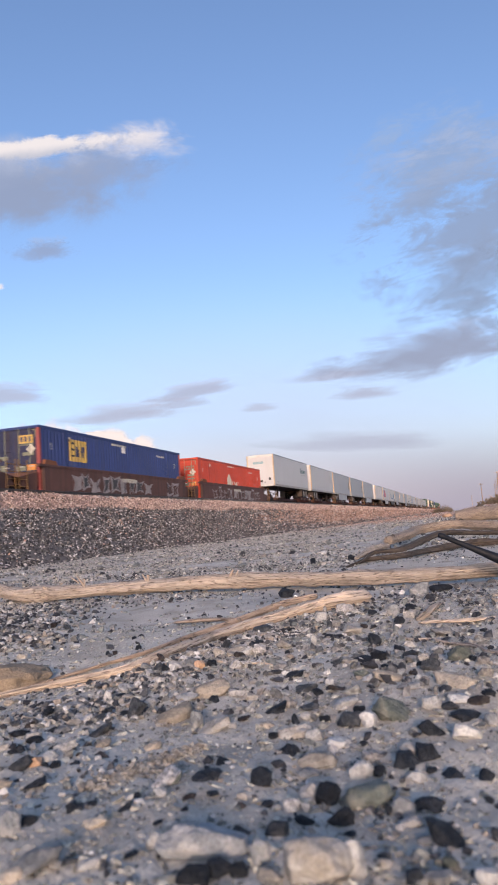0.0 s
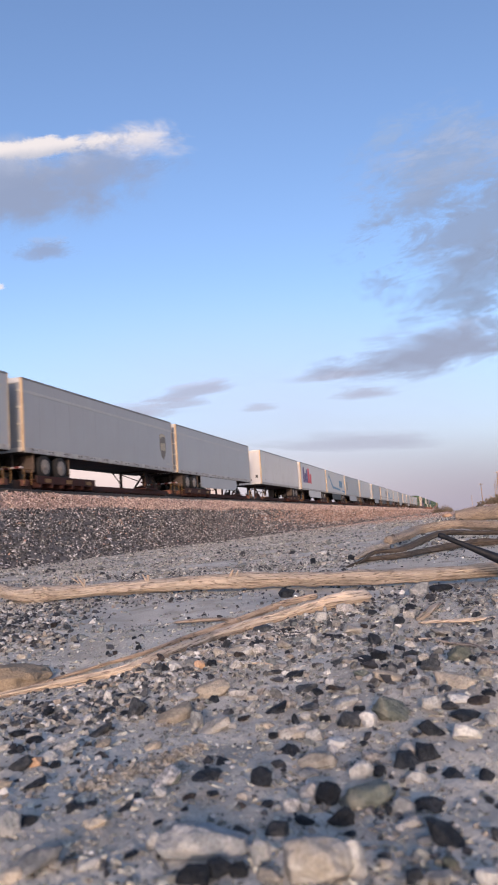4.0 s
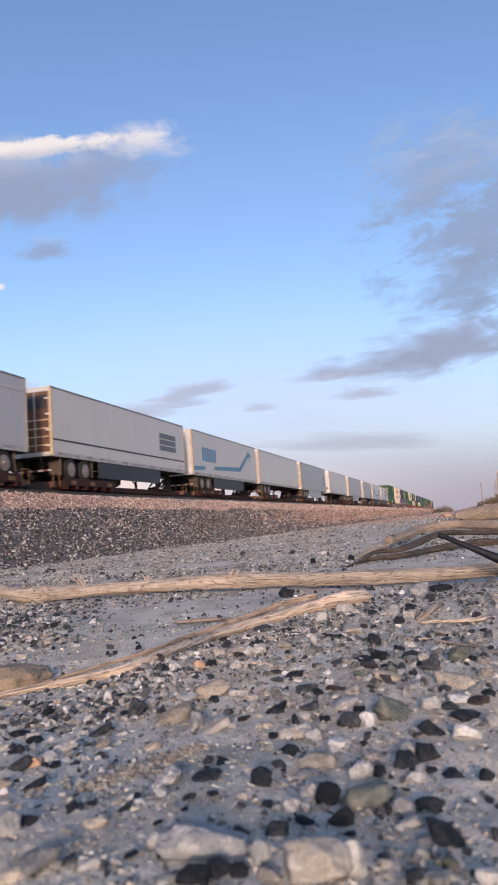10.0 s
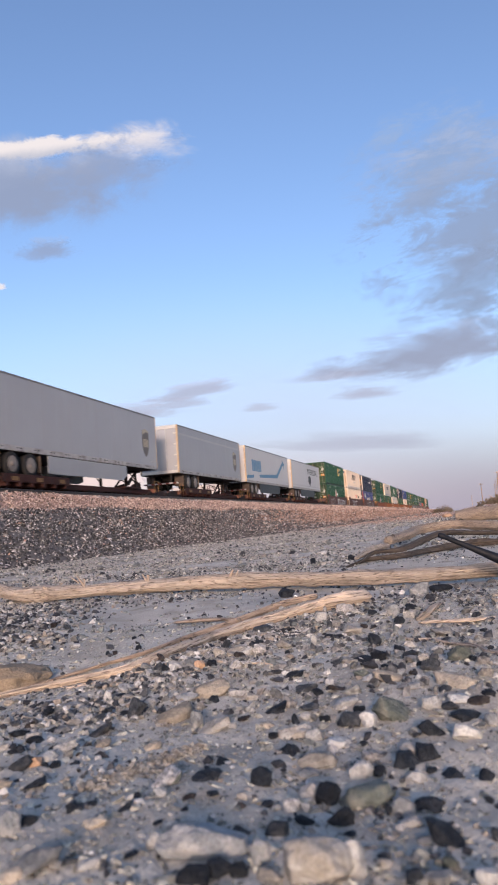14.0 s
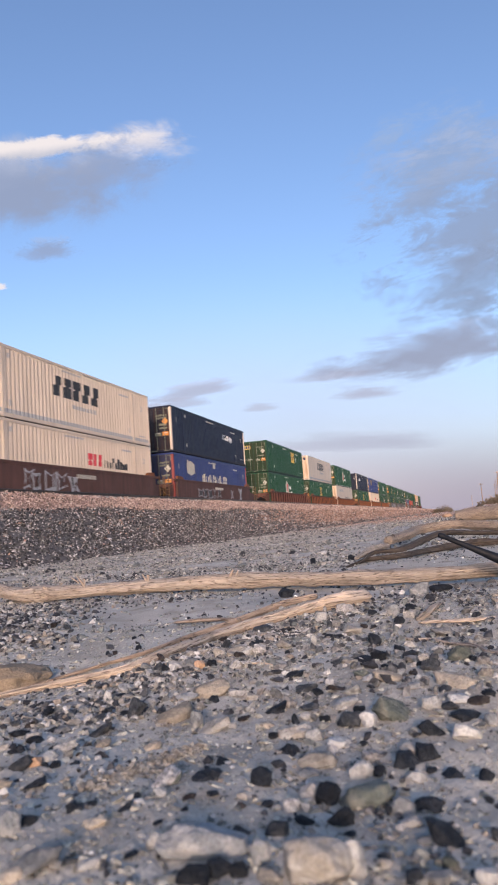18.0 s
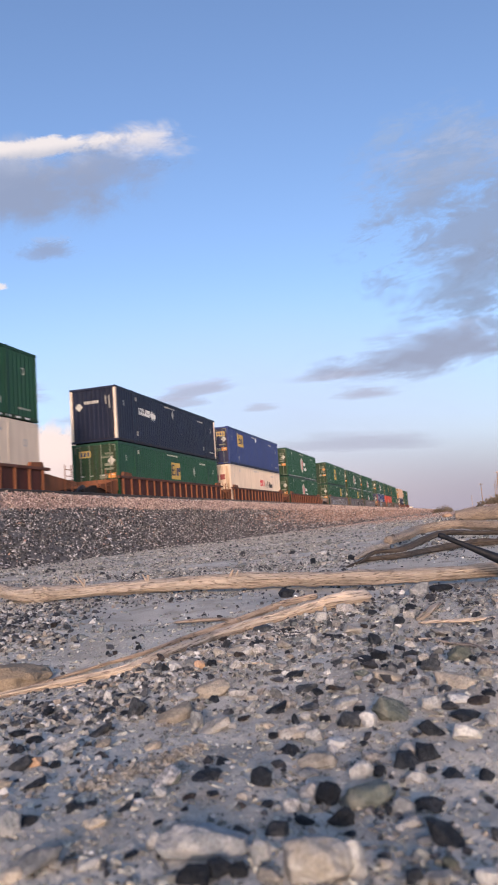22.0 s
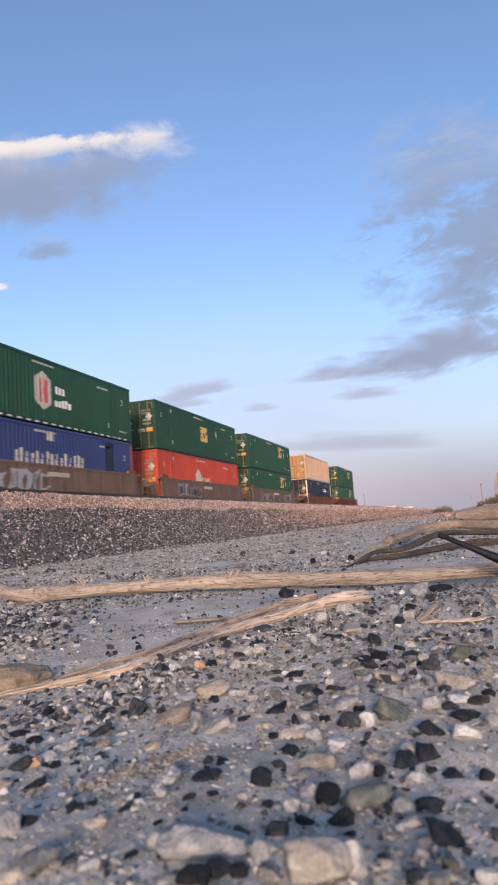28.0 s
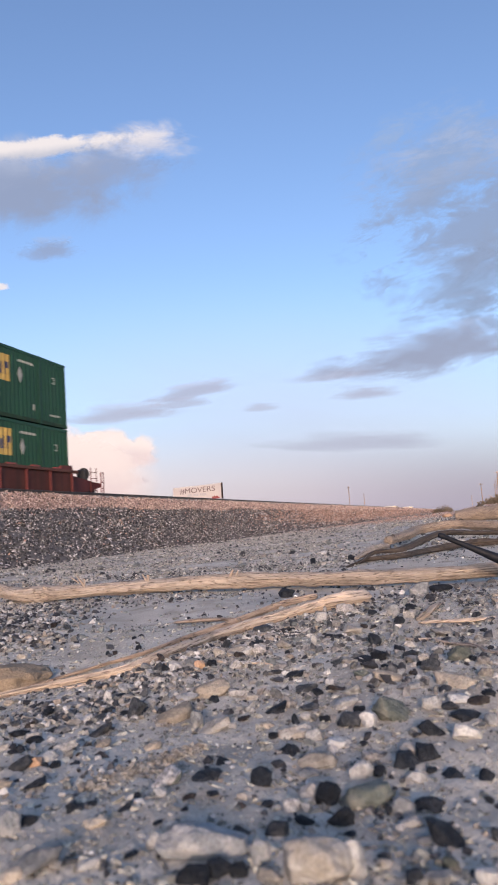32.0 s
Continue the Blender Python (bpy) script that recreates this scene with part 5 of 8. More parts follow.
stone(0.794, 0.180, 0.032, 0.016, 0.023, "pale_grey", 10, -25, 0.26)
stone(0.745, 0.205, 0.010, 0.007, 0.007, "white", 6, 0, 0.26)
stone(0.740, 0.244, 0.015, 0.009, 0.011, "umber", -7, 0, 0.26)
stone(0.766, 0.248, 0.015, 0.011, 0.011, "tan", -6, 0, 0.26)
stone(0.790, 0.249, 0.010, 0.007, 0.007, "pale_grey", 4, 0, 0.26)
stone(0.758, 0.305, 0.018, 0.006, 0.013, "umber", 8, -15, 0.26)
stone(0.722, 0.296, 0.014, 0.005, 0.010, "dark", -16, -25, 0.26)
stone(0.770, 0.284, 0.019, 0.007, 0.014, "dark", -5, -10, 0.26)
stone(0.784, 0.300, 0.008, 0.004, 0.006, "slate", 1, 0, 0.26)
stone(0.754, 0.217, 0.013, 0.008, 0.009, "dark", 12, 0, 0.26)
stone(0.888, 0.189, 0.047, 0.022, 0.034, "tan", 3, 5, 0.26)
stone(0.771, 0.157, 0.027, 0.032, 0.020, "dark", -13, 0, 0.26)
stone(0.859, 0.197, 0.029, 0.010, 0.021, "grey", 2, 0, 0.26)
stone(0.851, 0.134, 0.030, 0.026, 0.022, "white", -16, -10, 0.26)
stone(0.858, 0.115, 0.021, 0.015, 0.015, "dark", 15, 0, 0.26)
stone(0.790, 0.124, 0.068, 0.024, 0.049, "green", 4, -8, 0.26)
stone(0.887, 0.086, 0.045, 0.024, 0.032, "dark", -7, 6, 0.26)
stone(0.909, 0.063, 0.033, 0.026, 0.023, "dark", 13, 0, 0.26)
stone(0.872, 0.057, 0.013, 0.010, 0.009, "dark", -3, 0, 0.26)
stone(0.933, 0.075, 0.041, 0.014, 0.029, "tan", -14, 0, 0.26)
stone(0.845, 0.071, 0.022, 0.014, 0.016, "white", -10, 8, 0.26)
stone(0.859, 0.035, 0.032, 0.011, 0.023, "dark", -11, 5, 0.26)
stone(0.841, -0.001, 0.019, 0.020, 0.013, "dark", 14, 0, 0.26)
stone(0.785, -0.002, 0.010, 0.010, 0.007, "dark", -14, 0, 0.26)
stone(0.719, 0.135, 0.026, 0.025, 0.019, "dark", -1, -10, 0.26)
stone(0.693, 0.123, 0.012, 0.007, 0.009, "dark", -17, 0, 0.26)
stone(0.768, 0.058, 0.034, 0.017, 0.025, "dark", -16, 0, 0.26)
stone(0.724, 0.071, 0.026, 0.009, 0.019, "pale_grey", -9, -12, 0.26)
stone(0.757, 0.080, 0.025, 0.021, 0.018, "grey", -3, 0, 0.26)
stone(0.755, 0.094, 0.010, 0.013, 0.007, "dark", 4, 0, 0.26)
stone(0.686, 0.035, 0.047, 0.016, 0.034, "dark", 1, 36, 0.26)
stone(0.682, 0.050, 0.025, 0.009, 0.018, "grey", 7, 0, 0.26)
stone(0.641, 0.087, 0.013, 0.009, 0.009, "slate", 8, 0, 0.26)
stone(0.621, 0.084, 0.011, 0.011, 0.008, "tan", -14, 0, 0.26)
stone(0.604, 0.060, 0.017, 0.015, 0.012, "dark", 14, 0, 0.26)
stone(0.610, 0.042, 0.027, 0.010, 0.020, "grey", 0, 0, 0.26)
stone(0.633, 0.033, 0.013, 0.014, 0.009, "green", 9, 0, 0.26)
stone(0.613, 0.005, 0.021, 0.013, 0.015, "white", -5, 0, 0.26)
stone(0.692, -0.005, 0.010, 0.017, 0.008, "slate", 9, 0, 0.26)
stone(0.972, 0.179, 0.037, 0.013, 0.026, "white", -1, 0, 0.26)
stone(0.915, 0.128, 0.031, 0.012, 0.023, "speckled", 8, 0, 0.26)
stone(0.961, 0.144, 0.013, 0.008, 0.009, "dark", 8, 0, 0.26)
stone(0.815, 0.082, 0.009, 0.005, 0.007, "umber", -5, 0, 0.26)
stone(0.686, 0.095, 0.006, 0.005, 0.004, "slate", 14, 0, 0.26)
stone(0.638, 0.296, 0.008, 0.005, 0.006, "slate", 7, 0, 0.26)
stone(1.650, -0.016, 0.022, 0.022, 0.016, "tan", 0, 0, 0.26)
# low sun on a far patch of ground, put in as an orange stone
stone(34.610, 0.452, 0.484, 0.252, 0.348, "orange", -10, 0, 0.26)

# large flat slab beside the branch
stone(1.46, 1.03, 0.20, 0.062, 0.13, "ochre", 6, 0, 0.2, 90, 0.12)

# ridges of broken brown soil crust in the sand
for n, (x0, y0), (x1, y1), wide in ((2000, (0.77, 0.44), (0.98, 0.368), 0.010), (600, (1.08, 0.474), (1.20, 0.452), 0.010)):
    q = rng.uniform(0, 1, n)
    off = rng.normal(0, wide, n) * (0.45 + np.sin(np.pi * q))
    x = x0 + (x1 - x0) * q + off
    y = y0 + (y1 - y0) * q + 0.6 * off + rng.normal(0, 0.3 * wide, n)
    s = np.clip(0.0030 * np.exp(rng.normal(0.0, 0.5, n)), 0.0012, 0.009)
    scatter("soil_crumbs", np.stack([x, y, ground_z(x, y) + 0.05 * s + 0.003 * np.exp(-(off / wide) ** 2)], 1), s, crumbs, CRUST, ground, 0.4)

# ---------------------------------------------------------------- far things
def utility_pole(x, y, z0, top, r=0.19, arm=True):
    t = thing("utility_pole", pose(x, y, z0), "tall wooden utility pole with a crossarm far off", "utility pole", "utility poles along the lot")
    part("pole", Shape().rod((0, 0, -0.3), (0, 0, top), r, r * 0.7, 9), POLE_WOOD, t)
    if arm:
        part("crossarm", Shape().box(-0.06, 0.06, -0.9, 0.9, top - 0.55, top - 0.42), POLE_WOOD, t)
        for k in (-0.8, -0.3, 0.3, 0.8):
            part("insulator", Shape().rod((0, k, top - 0.42), (0, k, top - 0.25), 0.045, 0.03, 7), TRIM, t)


for x, y, top in ((255, -13.9, 11.4), (300, -9.9, 9.4), (300, -16.2, 11.0), (350, -18.2, 11.6), (400, -20.0, 11.6), (420, -22.6, 13.0), (500, -9.9, 8.6)):
    utility_pole(x, y, float(ground_z(x, y)), top)
for x, y, top in ((190, 26.8, 8.4), (250, 30.2, 8.2)):
    t = thing("lamp_post", pose(x, y, float(ground_z(x, y))), "slim metal lamp post beyond the tracks", "lamp post", "lamp posts beyond the tracks")
    part("post", Shape().rod((0, 0, 0), (0, 0, top - float(ground_z(x, y))), 0.11, 0.08, 8), POLE_WOOD, t)
    part("lamp_head", Shape().box(-0.2, 0.2, -0.25, 0.2, top - 0.1, top + 0.12), FRAME_DARK, t)

# billboard
bb = thing("billboard", pose(200.1, 72.6, 0, 0, 0, -math.degrees(math.atan2(202.5 - 197.7, 79.5 - 65.7)) - 90), "white roadside billboard with dark lettering on posts", "billboard")
SIGN_INK = shade("faded_brown_lettering", (0.13, 0.09, 0.09), 0.6, var=0.2, big=1)
BB_FACE = shade("white_sign_face", (0.44, 0.40, 0.385), 0.6, var=0.06, big=0.4)
part("panel", Shape().box(-9.1, 9.1, -0.15, 0.15, 8.4, 12.75), BB_FACE, bb)
part("side_trim", Shape().box(9.1, 9.35, -0.25, 0.3, 8.3, 12.85), FRAME_DARK, bb)
for k in (-5, 0, 5):
    part("post", Shape().rod((k, 0.5, -0.3), (k, 0.5, 12), 0.25, 0.25, 10), FRAME_DARK, bb)
txt = bpy.data.curves.new("sign_text", 'FONT')
txt.body, txt.size, txt.extrude, txt.align_x = "#MOVERS", 2.15, 0.02, 'CENTER'
tmp = bpy.data.objects.new("sign_text", txt)
scene.collection.objects.link(tmp)
text_mesh = bpy.data.meshes.new_from_object(tmp.evaluated_get(bpy.context.evaluated_depsgraph_get()))
bpy.data.objects.remove(tmp)
text_mesh.materials.clear()
text_mesh.materials.append(SIGN_INK)
part("lettering", text_mesh, SIGN_INK, bb, "dark capital lettering", at=pose(0.3, -0.19, 10.75, 90, 0, 0) @ Matrix.Diagonal((1.42, 1, 1, 1)))
digits = Shape()
for k in range(12):
    if k not in (3, 7):
        digits.box(-3.5 + k * 0.6, -3.1 + k * 0.6, -0.19, -0.152, 9.75, 10.4, 0.005)
part("number_mark", digits, GREY_INK, bb)
part("house_mark", Shape().prism([(-6.9, 8.7), (-5.9, 8.7), (-5.9, 9.4), (-6.4, 9.95), (-6.9, 9.4)], -0.19, -0.152), NAVY_INK, bb)
part("red_mark", Shape().prism([(5.4, 8.5), (8.6, 8.5), (7.4, 9.3), (6.9, 9.0), (6.6, 9.5), (6.2, 9.0), (5.8, 9.2)], -0.19, -0.152), FADED_RED, bb)

# far buildings beyond the tracks
for x, y, w, h, d in ((420, 36, 5.5, 5.2, 16), (430, 27.5, 5, 4.3, 14)):
    t = thing("far_building", pose(x, y, -0.25), "low pale building far beyond the tracks", "building")
    part("wall", Shape().box(0, d, -w / 2, w / 2, 0, h, 0.05), PAINT["cream"], t)
    part("roof", Shape().prism([(-0.4, h), (d + 0.4, h), (d + 0.4, h + 0.25), (-0.4, h + 0.25)], -w / 2 - 0.3, w / 2 + 0.3), TRIM, t)


LEAF = shade("dry_brown_leaves", (0.115, 0.085, 0.05), 0.8, var=0.5, big=2, bump=0)


def bush(x, y, z0, w, h, seed, count=420):
    """A dry desert bush: stems and a ragged crown of small leaf clumps."""
    r = random.Random(seed)
    t = thing("bush", pose(x, y, z0), "dry brown desert bush far off", "bush", "bushes in the distance")
    stems = Shape()
    for _ in range(7):
        a, q = r.uniform(0, 6.28), r.uniform(0.15, 0.4)
        stems.rod((0, 0, -0.1), (w * q * math.cos(a), w * q * math.sin(a), h * 0.7), 0.06, 0.02, 6)
    part("stem_cluster", stems, POLE_WOOD, t)
    crown = Shape()
    for _ in range(count):
        a, q, e = r.uniform(0, 6.28), r.random() ** 0.5, r.random()
        top = h * (1 - 0.7 * q * q) * (0.8 + 0.3 * noise.noise(Vector((3 * math.cos(a), 3 * math.sin(a), seed))))
        c = Vector((0.5 * w * q * math.cos(a), 0.5 * w * q * math.sin(a), top * (0.15 + 0.85 * e)))
        u, v = Vector((r.gauss(0, 1), r.gauss(0, 1), r.gauss(0, 1))).normalized(), Vector((r.gauss(0, 1), r.gauss(0, 1), r.gauss(0, 1))).normalized()
        k = 0.05 * (w + h) * r.uniform(0.5, 1.2) * 0.5
        crown.poly([c - u * k, c - v * k * 0.5, c + u * k, c + v * k * 0.6])
    part("crown", crown, LEAF, t)


bush(250, 4.4, float(ground_z(250, 4.4)), 6.5, 3.0, 1, 900)
bush(255, 6.4, float(ground_z(255, 6.4)), 3.5, 2.0, 2)
for k in range(22):
    xx = 95 + 13 * k
    yy = -0.036 * xx - 2.2 - (k % 3) * 1.5
    bush(xx, yy, float(ground_z(xx, yy)), 4.5 + (k % 4), 1.8 + 0.5 * (k % 3), 10 + k)


# ---------------------------------------------------------------- train
SPEED = 23.03               # metres a second, towards the camera and past it
SIDE = 16.143               # y of the near sides of containers and trailers
WIDTH = 2.59
STACK_Z = 2.13              # floor of the lower container
TALL = 2.896
moving = []                 # things of the train with their place along it


def ride(ob, s):
    moving.append((ob, s))
    return ob


PITCH_C, DEEP = 0.28, 0.034


def ribbed(x0, x1, low, high, off=0.0, y=0.0):
    """A corrugated sheet facing -y; low and high give its edges at x. off: how far it stands proud."""
    xs = {round(x0, 4), round(x1, 4)}
    k = math.floor(x0 / PITCH_C)
    while k * PITCH_C < x1:
        for a in (0.0, 0.30, 0.44, 0.86):
            q = (k + a) * PITCH_C
            if x0 < q < x1:
                xs.add(round(q, 4))
        k += 1
    if callable(low):
        for i in range(1, 12):
            xs.add(round(x0 + (x1 - x0) * i / 12, 4))
    xs = sorted(xs)

    def depth(x):
        t = (x / PITCH_C) % 1.0
        if t < 0.30:
            return 0.0
        if t < 0.44:
            return DEEP * (t - 0.30) / 0.14
        if t < 0.86:
            return DEEP
        return DEEP * (1 - (t - 0.86) / 0.14)
    s = Shape()
    for a, b in zip(xs, xs[1:]):
        la, lb = (low(a), low(b)) if callable(low) else (low, low)
        ha, hb = (high(a), high(b)) if callable(high) else (high, high)
        ya, yb = y + depth(a + 1e-5) - off, y + depth(b - 1e-5) - off
        s.poly([(a, ya, la), (b, yb, lb), (b, yb, hb), (a, ya, ha)])
    return s


def ribbed_end(W, H):
    """The ribbed front wall of a container, facing -x."""
    s = Shape()
    n = 9
    step = (W - 0.28) / n
    row = []
    for k in range(n):
        y = 0.14 + k * step
        row += [(0.035, y), (0.035, y + 0.4 * step), (0.08, y + 0.52 * step), (0.08, y + 0.88 * step)]
    row.append((0.035, W - 0.14))
    for (xa, ya), (xb, yb) in zip(row, row[1:]):
        s.poly([(xa, ya, 0.16), (xa, ya, H - 0.12), (xb, yb, H - 0.12), (xb, yb, 0.16)])
    return s


def merge(*shapes):
    out = Shape()
    for s in shapes:
        k = len(out.v)
        out.v += s.v
        out.f += [tuple(i + k for i in f) for f in s.f]
    return out


def decal(x0, x1, z0, z1, ribs):
    """A painted rectangle on the near side."""
    return ribbed(x0, x1, z0, z1, 0.005, 0.012) if ribs else Shape().box(x0, x1, -0.006, 0.002, z0, z1, 0.001)


def slant(x0, x1, z0, z1, cut, ribs):
    """A painted six-sided mark, cut: how much its top and bottom slope in."""
    mid, half, zc, zh = (x0 + x1) / 2, (x1 - x0) / 2, (z0 + z1) / 2, (z1 - z0) / 2
    hi = lambda x: zc + zh * (1 - cut * abs(x - mid) / half)
    lo = lambda x: zc - zh * (1 - cut * abs(x - mid) / half)
    if ribs:
        return ribbed(x0, x1, lo, hi, 0.005, 0.012)
    return Shape().prism([(x0, lo(x0)), (mid, lo(mid)), (x1, lo(x1)), (x1, hi(x1)), (mid, hi(mid)), (x0, hi(x0))], -0.006, 0.002)


def lay(name, shapes, material, t, label=""):
    """Each painted block is a part of its own."""
    for s in shapes:
        part(name, s, material, t, label)


def blocks(x0, x1, z0, z1, count, ribs, gap=0.22, seed=0, uneven=0.0):
    """A row of plain bars in place of lettering."""
    r = random.Random(seed)
    w = (x1 - x0) / count
    out = []
    for k in range(count):
        h = z1 - (z1 - z0) * uneven * r.random()
        a, e = x0 + k * w, x0 + (k + 1) * w - gap * w
        if w > 0.25 and h - z0 > 0.35:
            # tall bars come in two staggered halves
            m = z0 + (h - z0) * r.uniform(0.4, 0.6)
            q = (e - a) * 0.3
            out.append(merge(decal(a, e - q * r.random(), z0, m - 0.03, ribs), decal(a + q * r.random(), e, m + 0.03, h, ribs), decal(a + q * 0.8, e - q * 0.8, m - 0.03, m + 0.03, ribs)))
        else:
            out.append(decal(a, e, z0, h, ribs))
    return out


mesh_cache = {}


def cached(key, build, material, smooth=False):
    if key not in mesh_cache:
        mesh_cache[key] = build().mesh(key[0], material, smooth)
    return mesh_cache[key]


def side_marks(t, L, H, ribs, ink):
    """Small registration bars near the corners."""
    frame_mark = lambda x, z: [decal(x, x + 0.22, z, z + 0.04, ribs), decal(x, x + 0.22, z + 0.24, z + 0.28, ribs), decal(x, x + 0.045, z, z + 0.28, ribs), decal(x + 0.175, x + 0.22, z, z + 0.28, ribs)]
    part("number_mark", merge(*blocks(L - 3.6, L - 2.5, H - 0.5, H - 0.4, 8, ribs), *frame_mark(L - 1.1, H - 1.0), *frame_mark(0.85, H - 0.95), *blocks(2.45, 2.6, H - 0.5, H - 0.3, 1, ribs),
                              *blocks(2.5, 2.64, 0.45, 0.7, 1, ribs), *blocks(6.6, 8.3, H - 0.3, H - 0.21, 11, ribs), *blocks(L - 2.6, L - 2.45, 0.5, 0.75, 1, ribs), *blocks(L - 1.3, L - 0.5, 0.42, 0.5, 6, ribs)), ink, t)


def logo_sign(t, L, H, ribs, x=10.1, z=1.42, h=1.05):
    """Yellow square with three dark blocks."""
    w, q = 1.5, h / 1.05
    panel = part("logo_panel", decal(x, x + w, z, z + h, ribs), YELLOW, t, "yellow square panel")
    proud = lambda p, r, e, f: ribbed(p, r, e, f, 0.009, 0.012) if ribs else Shape().box(p, r, -0.010, -0.004, e, f, 0.001)
    part("logo_bar", merge(proud(x + 0.12, x + 0.2, z + 0.22 * q, z + 0.92 * q), *[proud(x + 0.2, x + 0.46, z + k * q, z + (k + 0.1) * q) for k in (0.22, 0.52, 0.82)]), BLACK, t)
    part("logo_bar", merge(*[proud(x + p, x + p + 0.11, z + 0.24 * q, z + e * q) for p, e in ((0.58, 0.74), (0.76, 0.62), (0.93, 0.74))]), NAVY_INK, t)
    part("logo_bar", merge(proud(x + 1.13, x + 1.22, z + 0.24 * q, z + 0.76 * q), proud(x + 1.22, x + 1.38, z + 0.5 * q, z + 0.76 * q)), NAVY_INK, t)
    return panel


def logo_hex(t, L, H, ribs):
    """White hexagon with red bars and white blocks beside it."""
    x = 6.7
    part("logo_panel", slant(x, x + 1.3, 0.62, 2.3, 0.42, ribs), DULL_INK, t, "white hexagonal panel")
    proud = lambda p, r, e, f: ribbed(p, r, e, f, 0.009, 0.012) if ribs else Shape().box(p, r, -0.010, -0.004, e, f, 0.001)
    lay("logo_bar", [proud(x + p, x + r, e, f) for p, r, e, f in ((0.32, 0.54, 0.95, 1.95), (0.6, 0.72, 1.28, 1.6), (0.78, 1.0, 0.95, 1.95))], RED_INK, t)
    lay("letter_block", blocks(x + 1.65, x + 2.5, 1.45, 1.95, 3, ribs, 0.3, 5, 0.5) + blocks(x + 1.5, x + 2.95, 0.9, 1.32, 5, ribs, 0.28, 6, 0.45), WHITE_INK, t)


def logo_block(t, L, H, ribs, ink, x0, x1, z0, z1, n, sub=None):
    lay("letter_block", blocks(x0, x1, z0, z1, n, ribs, 0.2, n), ink, t, "row of plain letter blocks")
    if sub:
        part("small_mark", merge(*blocks(*sub, ribs, 0.2, 3, 0.3)), GREY_INK, t)


def logo_diamond(t, L, H, ribs, x, z):
    lay("letter_block", blocks(x, x + 1.55, z + 0.2, z + 0.58, 6, ribs, 0.2, 2), WHITE_INK, t)
    part("diamond_mark", merge(slant(x + 1.62, x + 2.0, z - 0.05, z + 0.75, 0.9, ribs), slant(x + 1.95, x + 2.3, z + 0.05, z + 0.6, 0.9, ribs)), WHITE_INK, t)


